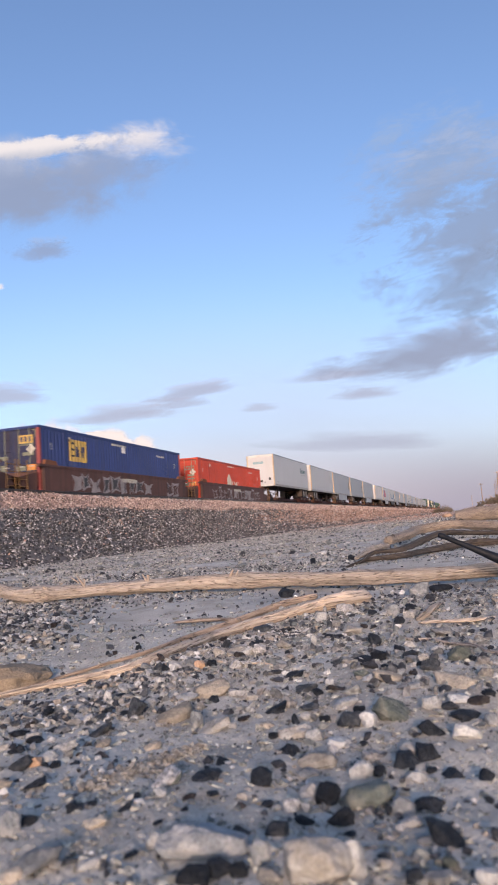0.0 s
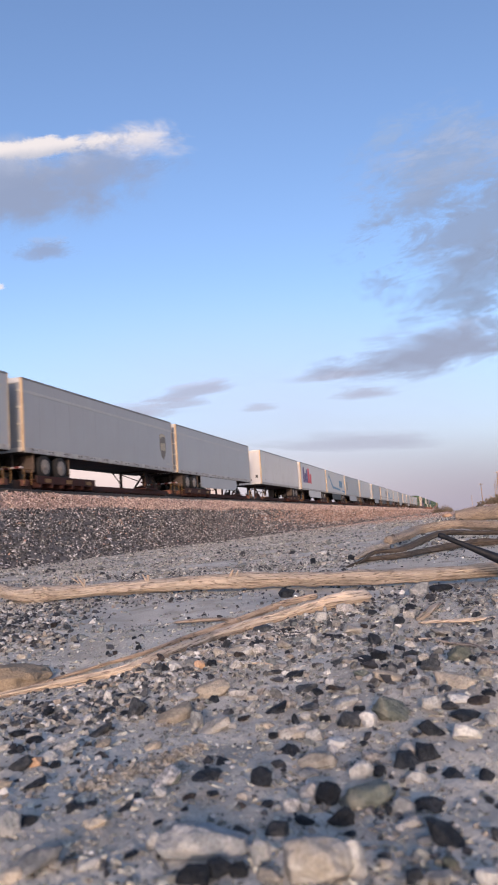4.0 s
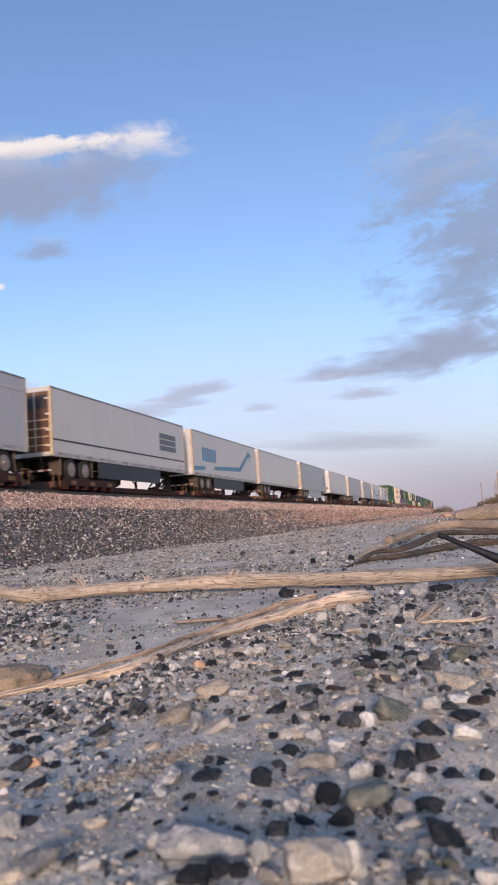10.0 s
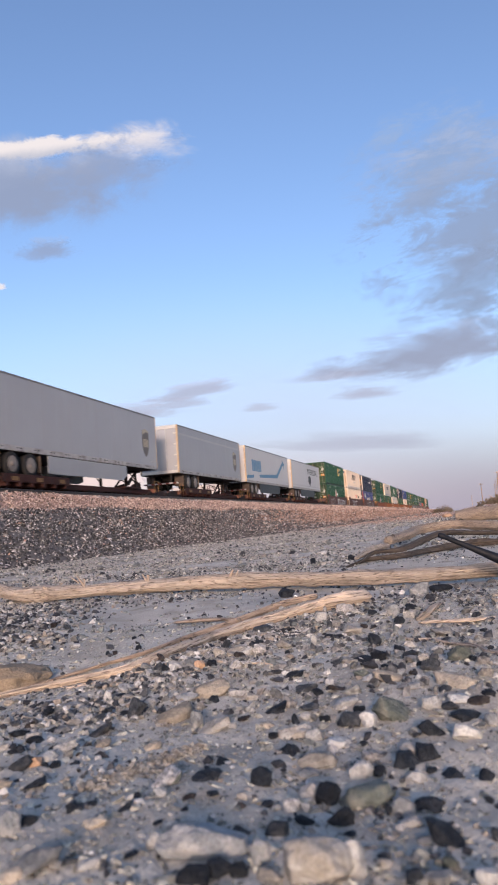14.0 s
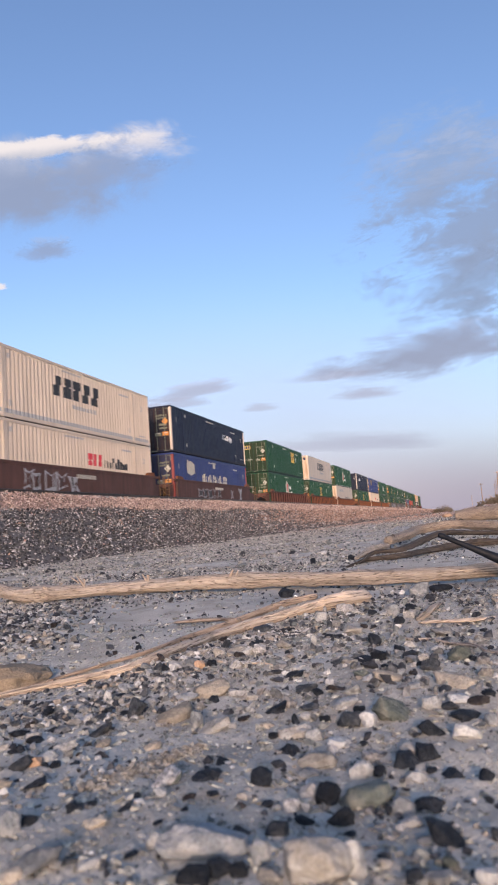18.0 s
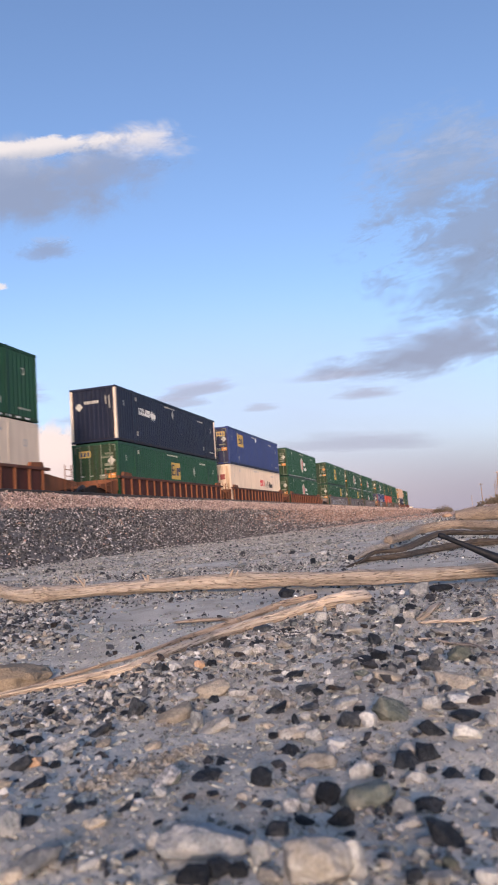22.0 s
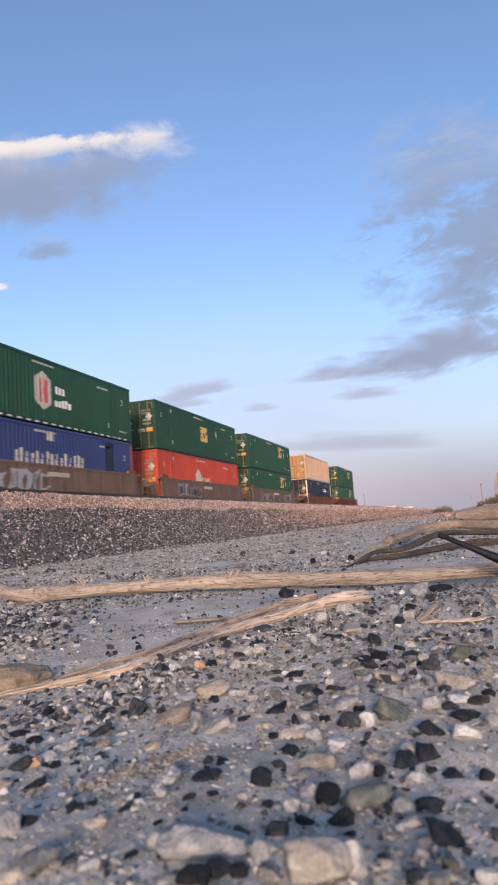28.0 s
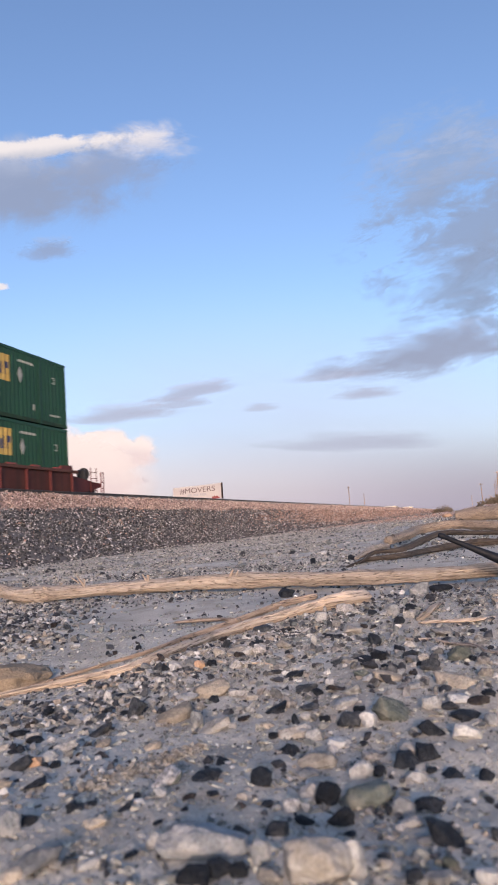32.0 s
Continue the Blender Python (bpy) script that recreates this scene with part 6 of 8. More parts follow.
def container(s0, s1, level, colour, logo, front="door", ribs=True, group="containers on the train", label=""):
    """A domestic container: ribbed sides, roof, frame of posts and rails, doors with locking bars; x runs back from its leading end."""
    L, H, W = s1 - s0, TALL - 0.045, WIDTH
    L = 15.75 if abs(L - 15.75) < 0.4 else L
    paint = PAINT[colour]
    z = STACK_Z + level * TALL
    t = thing("container", pose(0, SIDE, z), label, "container", group)
    key = (colour, round(L, 2), ribs)
    inner = (0.14, L - 0.14)

    def side_build():
        return ribbed(inner[0], inner[1], 0.16, H - 0.12, 0.0, 0.012) if ribs else Shape().box(inner[0], inner[1], 0.004, 0.03, 0.16, H - 0.12, 0.004)
    part("side_panel", cached(("side_panel", *key), side_build, paint), paint, t)
    part("side_panel", cached(("far_panel", *key), lambda: Shape().box(inner[0], inner[1], W - 0.05, W - 0.01, 0.16, H - 0.12), paint), paint, t)
    part("roof", cached(("roof", *key), lambda: Shape().box(0.05, L - 0.05, 0.03, W - 0.03, H - 0.10, H - 0.025), paint), paint, t)
    part("floor", cached(("floor", round(L, 2)), lambda: Shape().box(0.1, L - 0.1, 0.06, W - 0.06, 0.06, 0.17), FRAME_DARK), FRAME_DARK, t)
    for y in (0.0, W - 0.12):
        part("top_rail", cached(("top_rail", *key, y), lambda: Shape().box(0.12, L - 0.12, y, y + 0.12, H - 0.125, H), paint), paint, t)
        # dark paint stands for the shade in the joint between stacked containers
        rail_shade = DOOR_PAINT[colour] if level == 1 and colour in ("green", "navy", "blue") else paint
        part("bottom_rail", cached(("bottom_rail", *key, y, level), lambda: Shape().box(0.12, L - 0.12, y + 0.01, y + 0.12, 0.01, 0.17), rail_shade), rail_shade, t)
        for x in (0.0, L - 0.14):
            light = PAINT["cream"] if colour == "navy" else (FADED_RED if colour == "blue" and level == 0 else paint)
            part("corner_post", cached(("corner_post", *key, x, y, level), lambda: Shape().box(x, x + 0.14, y - 0.001, y + 0.141, 0.11, H - 0.11), light), light, t)
            for zz in (0.0, H - 0.12):
                part("corner_casting", cached(("corner_casting", colour, round(x, 2), y, zz), lambda: Shape().box(x - 0.004, x + 0.175, y - 0.006, y + 0.15, zz, zz + 0.12, 0.02), TRIM if colour == "cream" else paint), paint, t)
        for x in (1.98, L - 2.14):
            part("lifting_post", cached(("lifting_post", *key, x, y), lambda: Shape().box(x, x + 0.16, y - 0.008, y + 0.05, 0.0, H + 0.015), paint), paint, t)
    # ends
    if front == "door":
        for k in (0, 1):
            y0 = 0.14 + k * 1.165
            def leaf():
                s = Shape().box(0.05, 0.09, y0, y0 + 1.145, 0.17, H - 0.125)
                for j in range(5):
                    zz = 0.32 + j * 0.5
                    s.box(0.018, 0.06, y0 + 0.07, y0 + 1.075, zz, zz + 0.27, 0.02)
                return s
            grimy = DOOR_PAINT.get(colour, paint)
            door = part("door", cached(("door", colour, k), leaf, grimy), grimy, t)
            for b in (0.32, 0.82):
                part("locking_bar", cached(("locking_bar", colour, k, b), lambda: Shape().rod((0.01, y0 + b, 0.08), (0.01, y0 + b, H - 0.08), 0.02, 0.02, 8), DOOR_INK), DOOR_INK, door)
                part("bar_handle", cached(("bar_handle", k, b), lambda: Shape().box(-0.02, 0.012, y0 + b - 0.2, y0 + b + 0.02, 1.15, 1.19), TRIM), TRIM, door)
        part("door_gasket", cached(("door_gasket",), lambda: Shape().box(0.046, 0.085, 1.281, 1.309, 0.15, H - 0.13).box(0.046, 0.085, 0.135, 0.165, 0.15, H - 0.13).box(0.046, 0.085, W - 0.165, W - 0.135, 0.15, H - 0.13)
                                               .box(0.044, 0.084, 0.15, W - 0.15, H - 0.155, H - 0.12).box(0.044, 0.084, 0.15, W - 0.15, 0.145, 0.185), BLACK), BLACK, t)
        rr = random.Random(int(s0 * 7) + level)
        marks, grey = Shape(), Shape()
        for row in range(2):
            for k in range(rr.randrange(4, 7)):
                q = 0.3 + k * 0.12
                marks.box(0.012, 0.026, q, q + 0.08, 2.2 - row * 0.17, 2.31 - row * 0.17, 0.002)
        for y0, z0, w, h in ((0.3, 1.62, 0.5, 0.14), (0.3, 1.42, 0.5, 0.1), (0.68, 1.0, 0.42, 0.2), (1.5, 1.5, 0.6, 0.16), (1.55, 1.05, 0.3, 0.24)):
            if rr.random() < 0.8:
                grey.box(0.012, 0.026, y0, y0 + w, z0, z0 + h, 0.002)
        for y0 in (0.16, W - 0.36):
            marks.box(0.012, 0.026, y0, y0 + 0.2, H - 0.2, H - 0.16, 0.002).box(0.012, 0.026, y0 + (0.0 if y0 < 1 else 0.16), y0 + (0.04 if y0 < 1 else 0.2), H - 0.5, H - 0.16, 0.002)
        for y0, z0 in ((0.2, 1.0),) + (((1.95, 1.9),) if rr.random() < 0.4 else ()):
            part("reflective_plate", Shape().box(0.008, 0.026, y0, y0 + 0.4, z0, z0 + 0.24, 0.002), ORANGE_INK, t, "orange reflective plate")
        for k in range(3):
            marks.box(0.0, 0.02, 0.2 + k * 0.8, 0.55 + k * 0.8, 0.06, 0.11, 0.002)
        part("number_mark", marks, DOOR_INK, t)
        part("number_mark", grey, DOOR_INK, t)
        if logo in ("sign", "sign_near"):
            ye = 1.55 if logo == "sign" else 0.3
            plate = part("end_logo", Shape().box(0.006, 0.026, ye, ye + 0.65, H - 0.72, H - 0.38, 0.002), YELLOW, t)
            for q in range(3):
                part("logo_bar", Shape().box(0.001, 0.012, ye + 0.08 + q * 0.19, ye + 0.2 + q * 0.19, H - 0.66, H - 0.44, 0.002), NAVY_INK, plate)
        d = Shape()
        d.v += [(0.006, 0.4, 2.1), (0.006, 0.62, 1.88), (0.006, 0.4, 1.66), (0.006, 0.18, 1.88)]
        d.f.append((0, 1, 2, 3))
        part("placard", d, ORANGE_INK if int(s0) in (602, 455) and level == 1 else DULL_INK, t, "diamond placard")
    else:
        part("front_wall", cached(("front_wall", colour), lambda: ribbed_end(W, H), STAINED if colour == "cream" else paint), paint, t)
    part("end_wall", cached(("end_wall", colour, round(L, 2)), lambda: Shape().box(L - 0.1, L - 0.06, 0.14, W - 0.14, 0.16, H - 0.12), paint), paint, t)
    for x in (0.0, L - 0.14):
        for zz in (0.0, H - 0.14):
            part("end_rail", cached(("end_rail", *key, x, zz), lambda: Shape().box(x + 0.003, x + 0.137, 0.14, W - 0.14, zz + 0.01, zz + 0.13), paint), paint, t)
    # markings
    ink = GREY_INK if colour in ("cream", "tan") else DULL_INK
    side_marks(t, L, H, ribs, ink)
    if logo == "sign":
        where = {(602, 1): (6.1, 0.74, 1.45), (683, 1): (7.6, 1.1, 1.0), (497, 0): (6.25, 1.15, 1.05), (702, 0): (10.75, 1.5, 1.0), (702, 1): (10.75, 1.55, 1.0), (539, 0): (7.1, 1.2, 1.0)}.get((int(s0), level), (10.1, 1.42, 1.05))
        logo_sign(t, L, H, ribs, *where)
        part("diamond_mark", slant(where[0] + 2.0 if where[0] > 9 else 10.8, where[0] + 2.32 if where[0] > 9 else 11.12, 1.5, 2.15, 0.95, False), DULL_INK, t)
    elif logo == "sign_near":
        logo_sign(t, L, H, ribs, 2.46, 1.5, 0.98)
        part("white_plate", decal(7.7, 8.1, 2.25, 2.62, ribs), WHITE_INK, t)
    elif logo == "hex":
        logo_hex(t, L, H, ribs)
    elif logo == "swift":
        logo_block(t, L, H, ribs, BLACK, 5.75, 10.0, 1.4, 2.3, 5, (7.3, 9.6, 1.0, 1.2, 7))
        part("end_mark", merge(*[Shape().box(0.004, 0.03, 0.3 + k * 0.42, 0.55 + k * 0.42, H - 0.52, H - 0.24, 0.003) for k in range(5)]), NAVY_INK, t)
    elif logo == "xpo":
        lay("letter_block", blocks(8.6, 10.0, 1.42, 1.98, 3, ribs, 0.15, 4), RED_INK, t)
        lay("letter_block", blocks(10.1, 12.8, 1.38, 1.92, 9, ribs, 0.3, 5, 0.5), BLACK, t)
        part("end_mark", merge(*[Shape().box(0.026, 0.034, 0.5 + k * 0.5, 0.88 + k * 0.5, H - 1.15, H - 0.75, 0.03) for k in range(3)]), FADED_RED, t)
    elif logo == "diamond":
        logo_diamond(t, L, H, ribs, 10.1, 1.45)
    elif logo == "diamond_near":
        logo_diamond(t, L, H, ribs, 2.8, 1.45)
        part("end_mark", merge(*[Shape().box(0.026, 0.034, 1.0 + k * 0.14, 1.1 + k * 0.14, 2.0, 2.16, 0.002) for k in range(6)], Shape().box(0.026, 0.034, 0.35, 0.4, 1.7, 2.35, 0.002), Shape().box(0.026, 0.034, 0.55, 0.6, 1.9, 2.35, 0.002)), DULL_INK, t)
        plac = Shape()
        plac.v += [(0.03, 2.1, 2.1), (0.03, 2.32, 1.88), (0.03, 2.1, 1.66), (0.03, 1.88, 1.88)]
        plac.f.append((0, 1, 2, 3))
        part("placard", plac, DULL_INK, t, "diamond placard")
        part("diamond_mark", slant(7.55, 7.9, 1.95, 2.5, 0.95, False), DULL_INK, t)
    elif logo == "stack":
        part("logo_panel", slant(2.3, 3.7, 1.55, 2.5, 0.35, ribs), DULL_INK, t, "white eight-sided panel")
        lay("letter_block", blocks(5.1, 10.7, 1.2, 1.8, 15, ribs, 0.34, 9, 0.4), DULL_INK, t)
        part("white_plate", decal(7.5, 8.05, 2.25, 2.65, ribs), DULL_INK, t)
        if int(s0) == 664:
            part("dark_patch", decal(12.75, 13.72, 1.0, 2.66, ribs), PAINT["navy"], t)
    elif logo == "script":
        lay("letter_block", blocks(8.0, 13.2, 0.8, 1.42, 12, ribs, 0.42, 12, 0.35), BROWN_INK, t)
        part("small_mark", merge(*blocks(2.4, 6.6, 2.05, 2.4, 9, ribs, 0.2, 3)), GREY_INK, t)
    elif logo == "arch":
        part("logo_panel", slant(6.3, 7.3, 0.7, 2.1, 0.6, ribs), DULL_INK, t, "white arched panel")
        lay("letter_block", blocks(7.5, 9.3, 1.1, 1.55, 5, ribs, 0.3, 4, 0.4), DULL_INK, t)
    if level == 1 and logo == "hex":
        dash = Shape()
        for k in range(24):
            dash.box(0.3 + k * (L - 0.6) / 24, 0.62 + k * (L - 0.6) / 24, 0.0, 0.012, 0.05, 0.12, 0.002)
        part("marker_strip", dash, WHITE_INK, t, "row of white reflective dashes")
    if colour in ("cream", "tan") and level == 1:
        part("light_band", decal(0.15, L - 0.15, 0.17, 0.34, ribs), GREY_INK, t)
    return ride(t, s0)


# ---- railway trucks
def truck(parent, x, z_wheel=RAIL_TOP + 0.42):
    """A two-axle railway truck; its middle at x."""
    y = FAR_TRACK - SIDE
    b = part("truck", cached(("truck_frame",), lambda: merge(
        *[merge(Shape().prism([(-1.25, 0.1), (-0.95, -0.12), (-0.35, -0.2), (0.35, -0.2), (0.95, -0.12), (1.25, 0.1), (1.2, 0.24), (0.8, 0.3), (0.4, 0.42), (-0.4, 0.42), (-0.8, 0.3), (-1.2, 0.24)], q - 0.07, q + 0.07))
          for q in (-1.0, 1.0)], Shape().box(-0.25, 0.25, -1.05, 1.05, 0.05, 0.34)), FRAME_DARK), FRAME_DARK, parent, at=pose(x, y, z_wheel - STACK_Z))
    for k in (-0.89, 0.89):
        part("wheelset", cached(("wheelset",), lambda: merge(Shape().rod((0, -0.95, 0), (0, 0.95, 0), 0.08, 0.08, 10),
             *[Shape().lathe((0, q, 0), (0, 1, 0), [(-0.065, 0.40), (-0.06, 0.42), (0.04, 0.425), (0.045, 0.455), (0.07, 0.455), (0.075, 0.3)] if q > 0 else [(-0.075, 0.3), (-0.07, 0.455), (-0.045, 0.455), (-0.04, 0.425), (0.06, 0.42), (0.065, 0.40)], 22) for q in (-0.75, 0.75)]),
             STEEL, True), STEEL, b, at=pose(k, 0, 0))
    for k in (-0.3, 0.0, 0.3):
        part("spring", cached(("spring",), lambda: Shape().rod((0, 0, -0.17), (0, 0, 0.06), 0.07, 0.07, 10), FRAME_DARK), FRAME_DARK, b, at=pose(k, -1.0, 0))
    return b


def well_car(s0, s1, style, near_gap=1.7, far_gap=1.7, end_car=False, scrawl=0):
    """One well of a double-stack car: sill plates with top and bottom chords, ribs, end platforms and guides."""
    L = s1 - s0
    paint = {"ribbed": CAR_ORANGE, "smooth": CAR_GREY, "umber": CAR_UMBER, "tan": CAR_TAN, "brown": CAR_BROWN, "red": CAR_RED}[style]
    ribs = style in ("ribbed", "red", "brown")
    t = thing("well_car", pose(0, SIDE, STACK_Z), {"ribbed": "orange-brown steel well car with ribbed sides", "smooth": "grey steel well car with spray-painted smooth sides", "umber": "red-brown steel well car with spray-painted smooth sides", "tan": "tan-brown steel well car with spray-painted smooth sides",
                                                     "brown": "dark brown steel well car with ribbed sides", "red": "dark red steel well car with ribbed sides"}[style], "rail car", "well cars of the train")
    flat = style in ("smooth", "umber", "tan")
    top = 1.2 if flat else 1.06
    for y0, y1, out in ((-0.22, -0.05, 1), (WIDTH + 0.05, WIDTH + 0.22, -1)):
        # sun on the ribs is put in colour: the recessed sill is darker
        sill = part("side_sill", Shape().box(0.3, L - 0.3, y0 + (0.09 if ribs else 0.02) * (out > 0), y1 - 0.02, -0.12, top - 0.06), CAR_PANEL if ribs else paint, t)
        part("top_chord", Shape().box(-0.1, L + 0.1, y0, y1, top - 0.12, top), CAR_BROWN if ribs else paint, sill)
        part("bottom_chord", Shape().box(0.6, L - 0.6, y0, y1, -0.17, -0.03), paint, sill)
        if ribs and out > 0:
            n = int((L - 0.8) / (1.6 if style == "red" else 0.92))
            for k in range(n + 1):
                x = 0.4 + k * (L - 0.8) / n
                part("rib", cached(("rib", style), lambda: Shape().box(-0.045, 0.045, -0.215, -0.1, -0.05, 0.98), paint), paint, sill, at=pose(x, 0, 0))
    part("well_floor", Shape().box(0.3, L - 0.3, 0.1, WIDTH - 0.1, -0.16, -0.06), FRAME_DARK, t)
    for x0, x1, near in ((-near_gap, 0.05, True), (L - 0.05, L + far_gap, False)):
        a, b = (x0, x1)
        deck = part("end_platform", Shape().box(a, b, 0.15, WIDTH - 0.15, 0.42, 0.62), paint, t)
        part("bulkhead", Shape().box(0.02 if near else L - 0.1, 0.1 if near else L - 0.02, 0.0, WIDTH, 0.3, 0.92), paint, t)
        for y in (0.02, WIDTH - 0.08):
            part("side_bracket", Shape().prism([(x1 if near else x0, -0.02), (x1 if near else x0, 0.86), (x0 + 0.5 if near else x1 - 0.5, 0.62), (x0 if near else x1, 0.6), (x0 if near else x1, 0.42), (x0 + 0.6 if near else x1 - 0.6, 0.3)], y, y + 0.06), paint, t)
        hx = x0 + 0.75 if near else x1 - 0.75
        rails = Shape()
        for q in (-0.28, 0.28):
            rails.rod((hx + q, -0.02, 0.1), (hx + q, -0.02, 1.3), 0.022, 0.022, 7)
        for q in range(4):
            rails.rod((hx - 0.28, -0.02, 0.25 + q * 0.28), (hx + 0.28, -0.02, 0.25 + q * 0.28), 0.018, 0.018, 7)
        part("ladder", rails, DULL_YELLOW if flat else paint, t)
        part("guide_block", Shape().prism([(0.35, top), (1.35, top), (1.25, top + 0.16), (0.45, top + 0.2)] if near else [(L - 1.35, top), (L - 0.35, top), (L - 0.45, top + 0.2), (L - 1.25, top + 0.16)], -0.2, -0.06), CAR_ORANGE if style != "red" else CAR_RED, t)
    if scrawl:
        r = random.Random(scrawl)
        x = r.uniform(1.2, 4.0)
        tones = ((GRAFFITI, paint), (GREY_INK, paint), (GRAFFITI, BLACK), (GREY_INK, FRAME_DARK), (FRAME_DARK, GRAFFITI))
        pale, line = tones[scrawl % 3]
        stop = L - 2.2 if scrawl not in (34, 35, 37) else x + 4.0
        while x < stop:
            # one fat sprayed letter-like shape with narrower strokes over it
            w = r.uniform(0.6, 1.15)
            z0, z1 = r.uniform(-0.02, 0.16), r.uniform(0.72, 1.02)
            lean = r.uniform(-0.15, 0.3)
            pts = [(x + r.uniform(-0.05, 0.2), z0), (x + w * 0.55, z0 + r.uniform(0, 0.2)), (x + w + r.uniform(-0.15, 0.1), z0 + r.uniform(0, 0.2)), (x + w * r.uniform(0.6, 0.9) + lean / 2, (z0 + z1) / 2),
                   (x + w + r.uniform(-0.1, 0.15) + lean, z1), (x + w * 0.45 + lean, z1 - r.uniform(0, 0.25)), (x + r.uniform(-0.1, 0.1) + lean, z1), (x + r.uniform(0.05, 0.25) + lean / 2, (z0 + z1) / 2)]
            mark = part("spray_mark", Shape().prism(pts, -0.207, -0.203), pale, t, "faded spray-painted letter shape")
            mid = (sum(p for p, _ in pts) / 8, sum(q for _, q in pts) / 8)
            inner = [(mid[0] + (p - mid[0]) * r.uniform(0.55, 0.8), mid[1] + (q - mid[1]) * r.uniform(0.55, 0.8)) for p, q in pts]
            if r.random() < 0.5:
                part("spray_fill", Shape().prism(inner, -0.210, -0.2055), line, mark)
            for _ in range(r.randrange(1, 3)):
                xa, xb, k = x + r.uniform(0.1, w * 0.7), r.uniform(0.05, 0.12), r.uniform(-0.3, 0.3)
                za, zb = z0 + r.uniform(0.02, 0.3), z1 - r.uniform(0.02, 0.3)
                part("spray_stroke", Shape().prism([(xa, za), (xa + xb, za), (xa + xb + k, zb), (xa + k, zb)], -0.214, -0.209), r.choice((pale, line, BLACK, FRAME_DARK)), mark)
            x += w + r.uniform(-0.05, 0.12)
            if r.random() < 0.14:
                x += r.uniform(0.8, 2.5)
                pale, line = tones[r.randrange(5)]
        part("number_mark", merge(*[Shape().box(L * 0.45 + k * 0.22, L * 0.45 + 0.15 + k * 0.22, -0.222, -0.203, 0.72, 0.9, 0.001) for k in range(8)]), DULL_INK, t)
    if style == "red":
        for k in range(9):
            part("stop_block", Shape().box(1.4 + k * 1.65, 1.95 + k * 1.65, -0.19, -0.07, top, top + 0.07, 0.02), FADED_RED, t)
    truck(t, -near_gap if near_gap < 1.9 else -1.2)
    if far_gap > 1.9:
        truck(t, L + 1.2)
    if end_car:
        x1 = L + far_gap
        part("brake_wheel", Shape().lathe((x1 - 0.75, 0.5, 1.05), (1, 0, 0), [(-0.02, 0.27), (-0.02, 0.3), (0.02, 0.3), (0.02, 0.27), (0.0, 0.25)], 18), BLACK, t)
        part("brake_housing", Shape().box(x1 - 1.0, x1 - 0.7, 0.3, 0.75, 0.6, 1.25, 0.05), BLACK, t)
        grab = Shape()
        for q in (0.0, 0.42):
            grab.rod((x1 - 0.1 + q * 0.6, -0.05, 0.05), (x1 - 0.1 + q * 0.6, -0.05, 1.15), 0.025, 0.025, 7)
        for q in (0.35, 0.65, 1.1):
            grab.rod((x1 - 0.1, -0.05, q), (x1 + 0.15, -0.05, q), 0.02, 0.02, 7)
        grab.rod((x1 - 0.1, -0.05, 0.1), (x1 + 0.35, -0.05, -0.15), 0.03, 0.03, 7)
        part("end_ladder", grab, CAR_RED, t)
        part("coupler", Shape().box(x1, x1 + 0.55, WIDTH / 2 - 0.15, WIDTH / 2 + 0.15, 0.28, 0.55, 0.05), FRAME_DARK, t)
    return ride(t, s0)


# ---- trailers on spine cars
TRAILER_FLOOR = 3.83
TRAILER_TOP = 6.78


def trailer_wheel(parent, x, y):
    w = part("wheel", cached(("tyre",), lambda: Shape().lathe((0, 0, 0), (0, 1, 0), [(0.0, 0.30), (0.0, 0.44), (0.03, 0.485), (0.09, 0.5), (0.2, 0.5), (0.26, 0.485), (0.28, 0.44), (0.28, 0.3)], 26), RUBBER, True), RUBBER, parent, at=pose(x, y, 0))
    part("rim", cached(("rim",), lambda: Shape().lathe((0, -0.004, 0), (0, 1, 0), [(0.0, 0.29), (0.0, 0.315), (0.05, 0.30), (0.09, 0.2), (0.07, 0.12), (0.0, 0.11), (-0.03, 0.08)][::-1], 22), RIM, True), RIM, w)
    return w


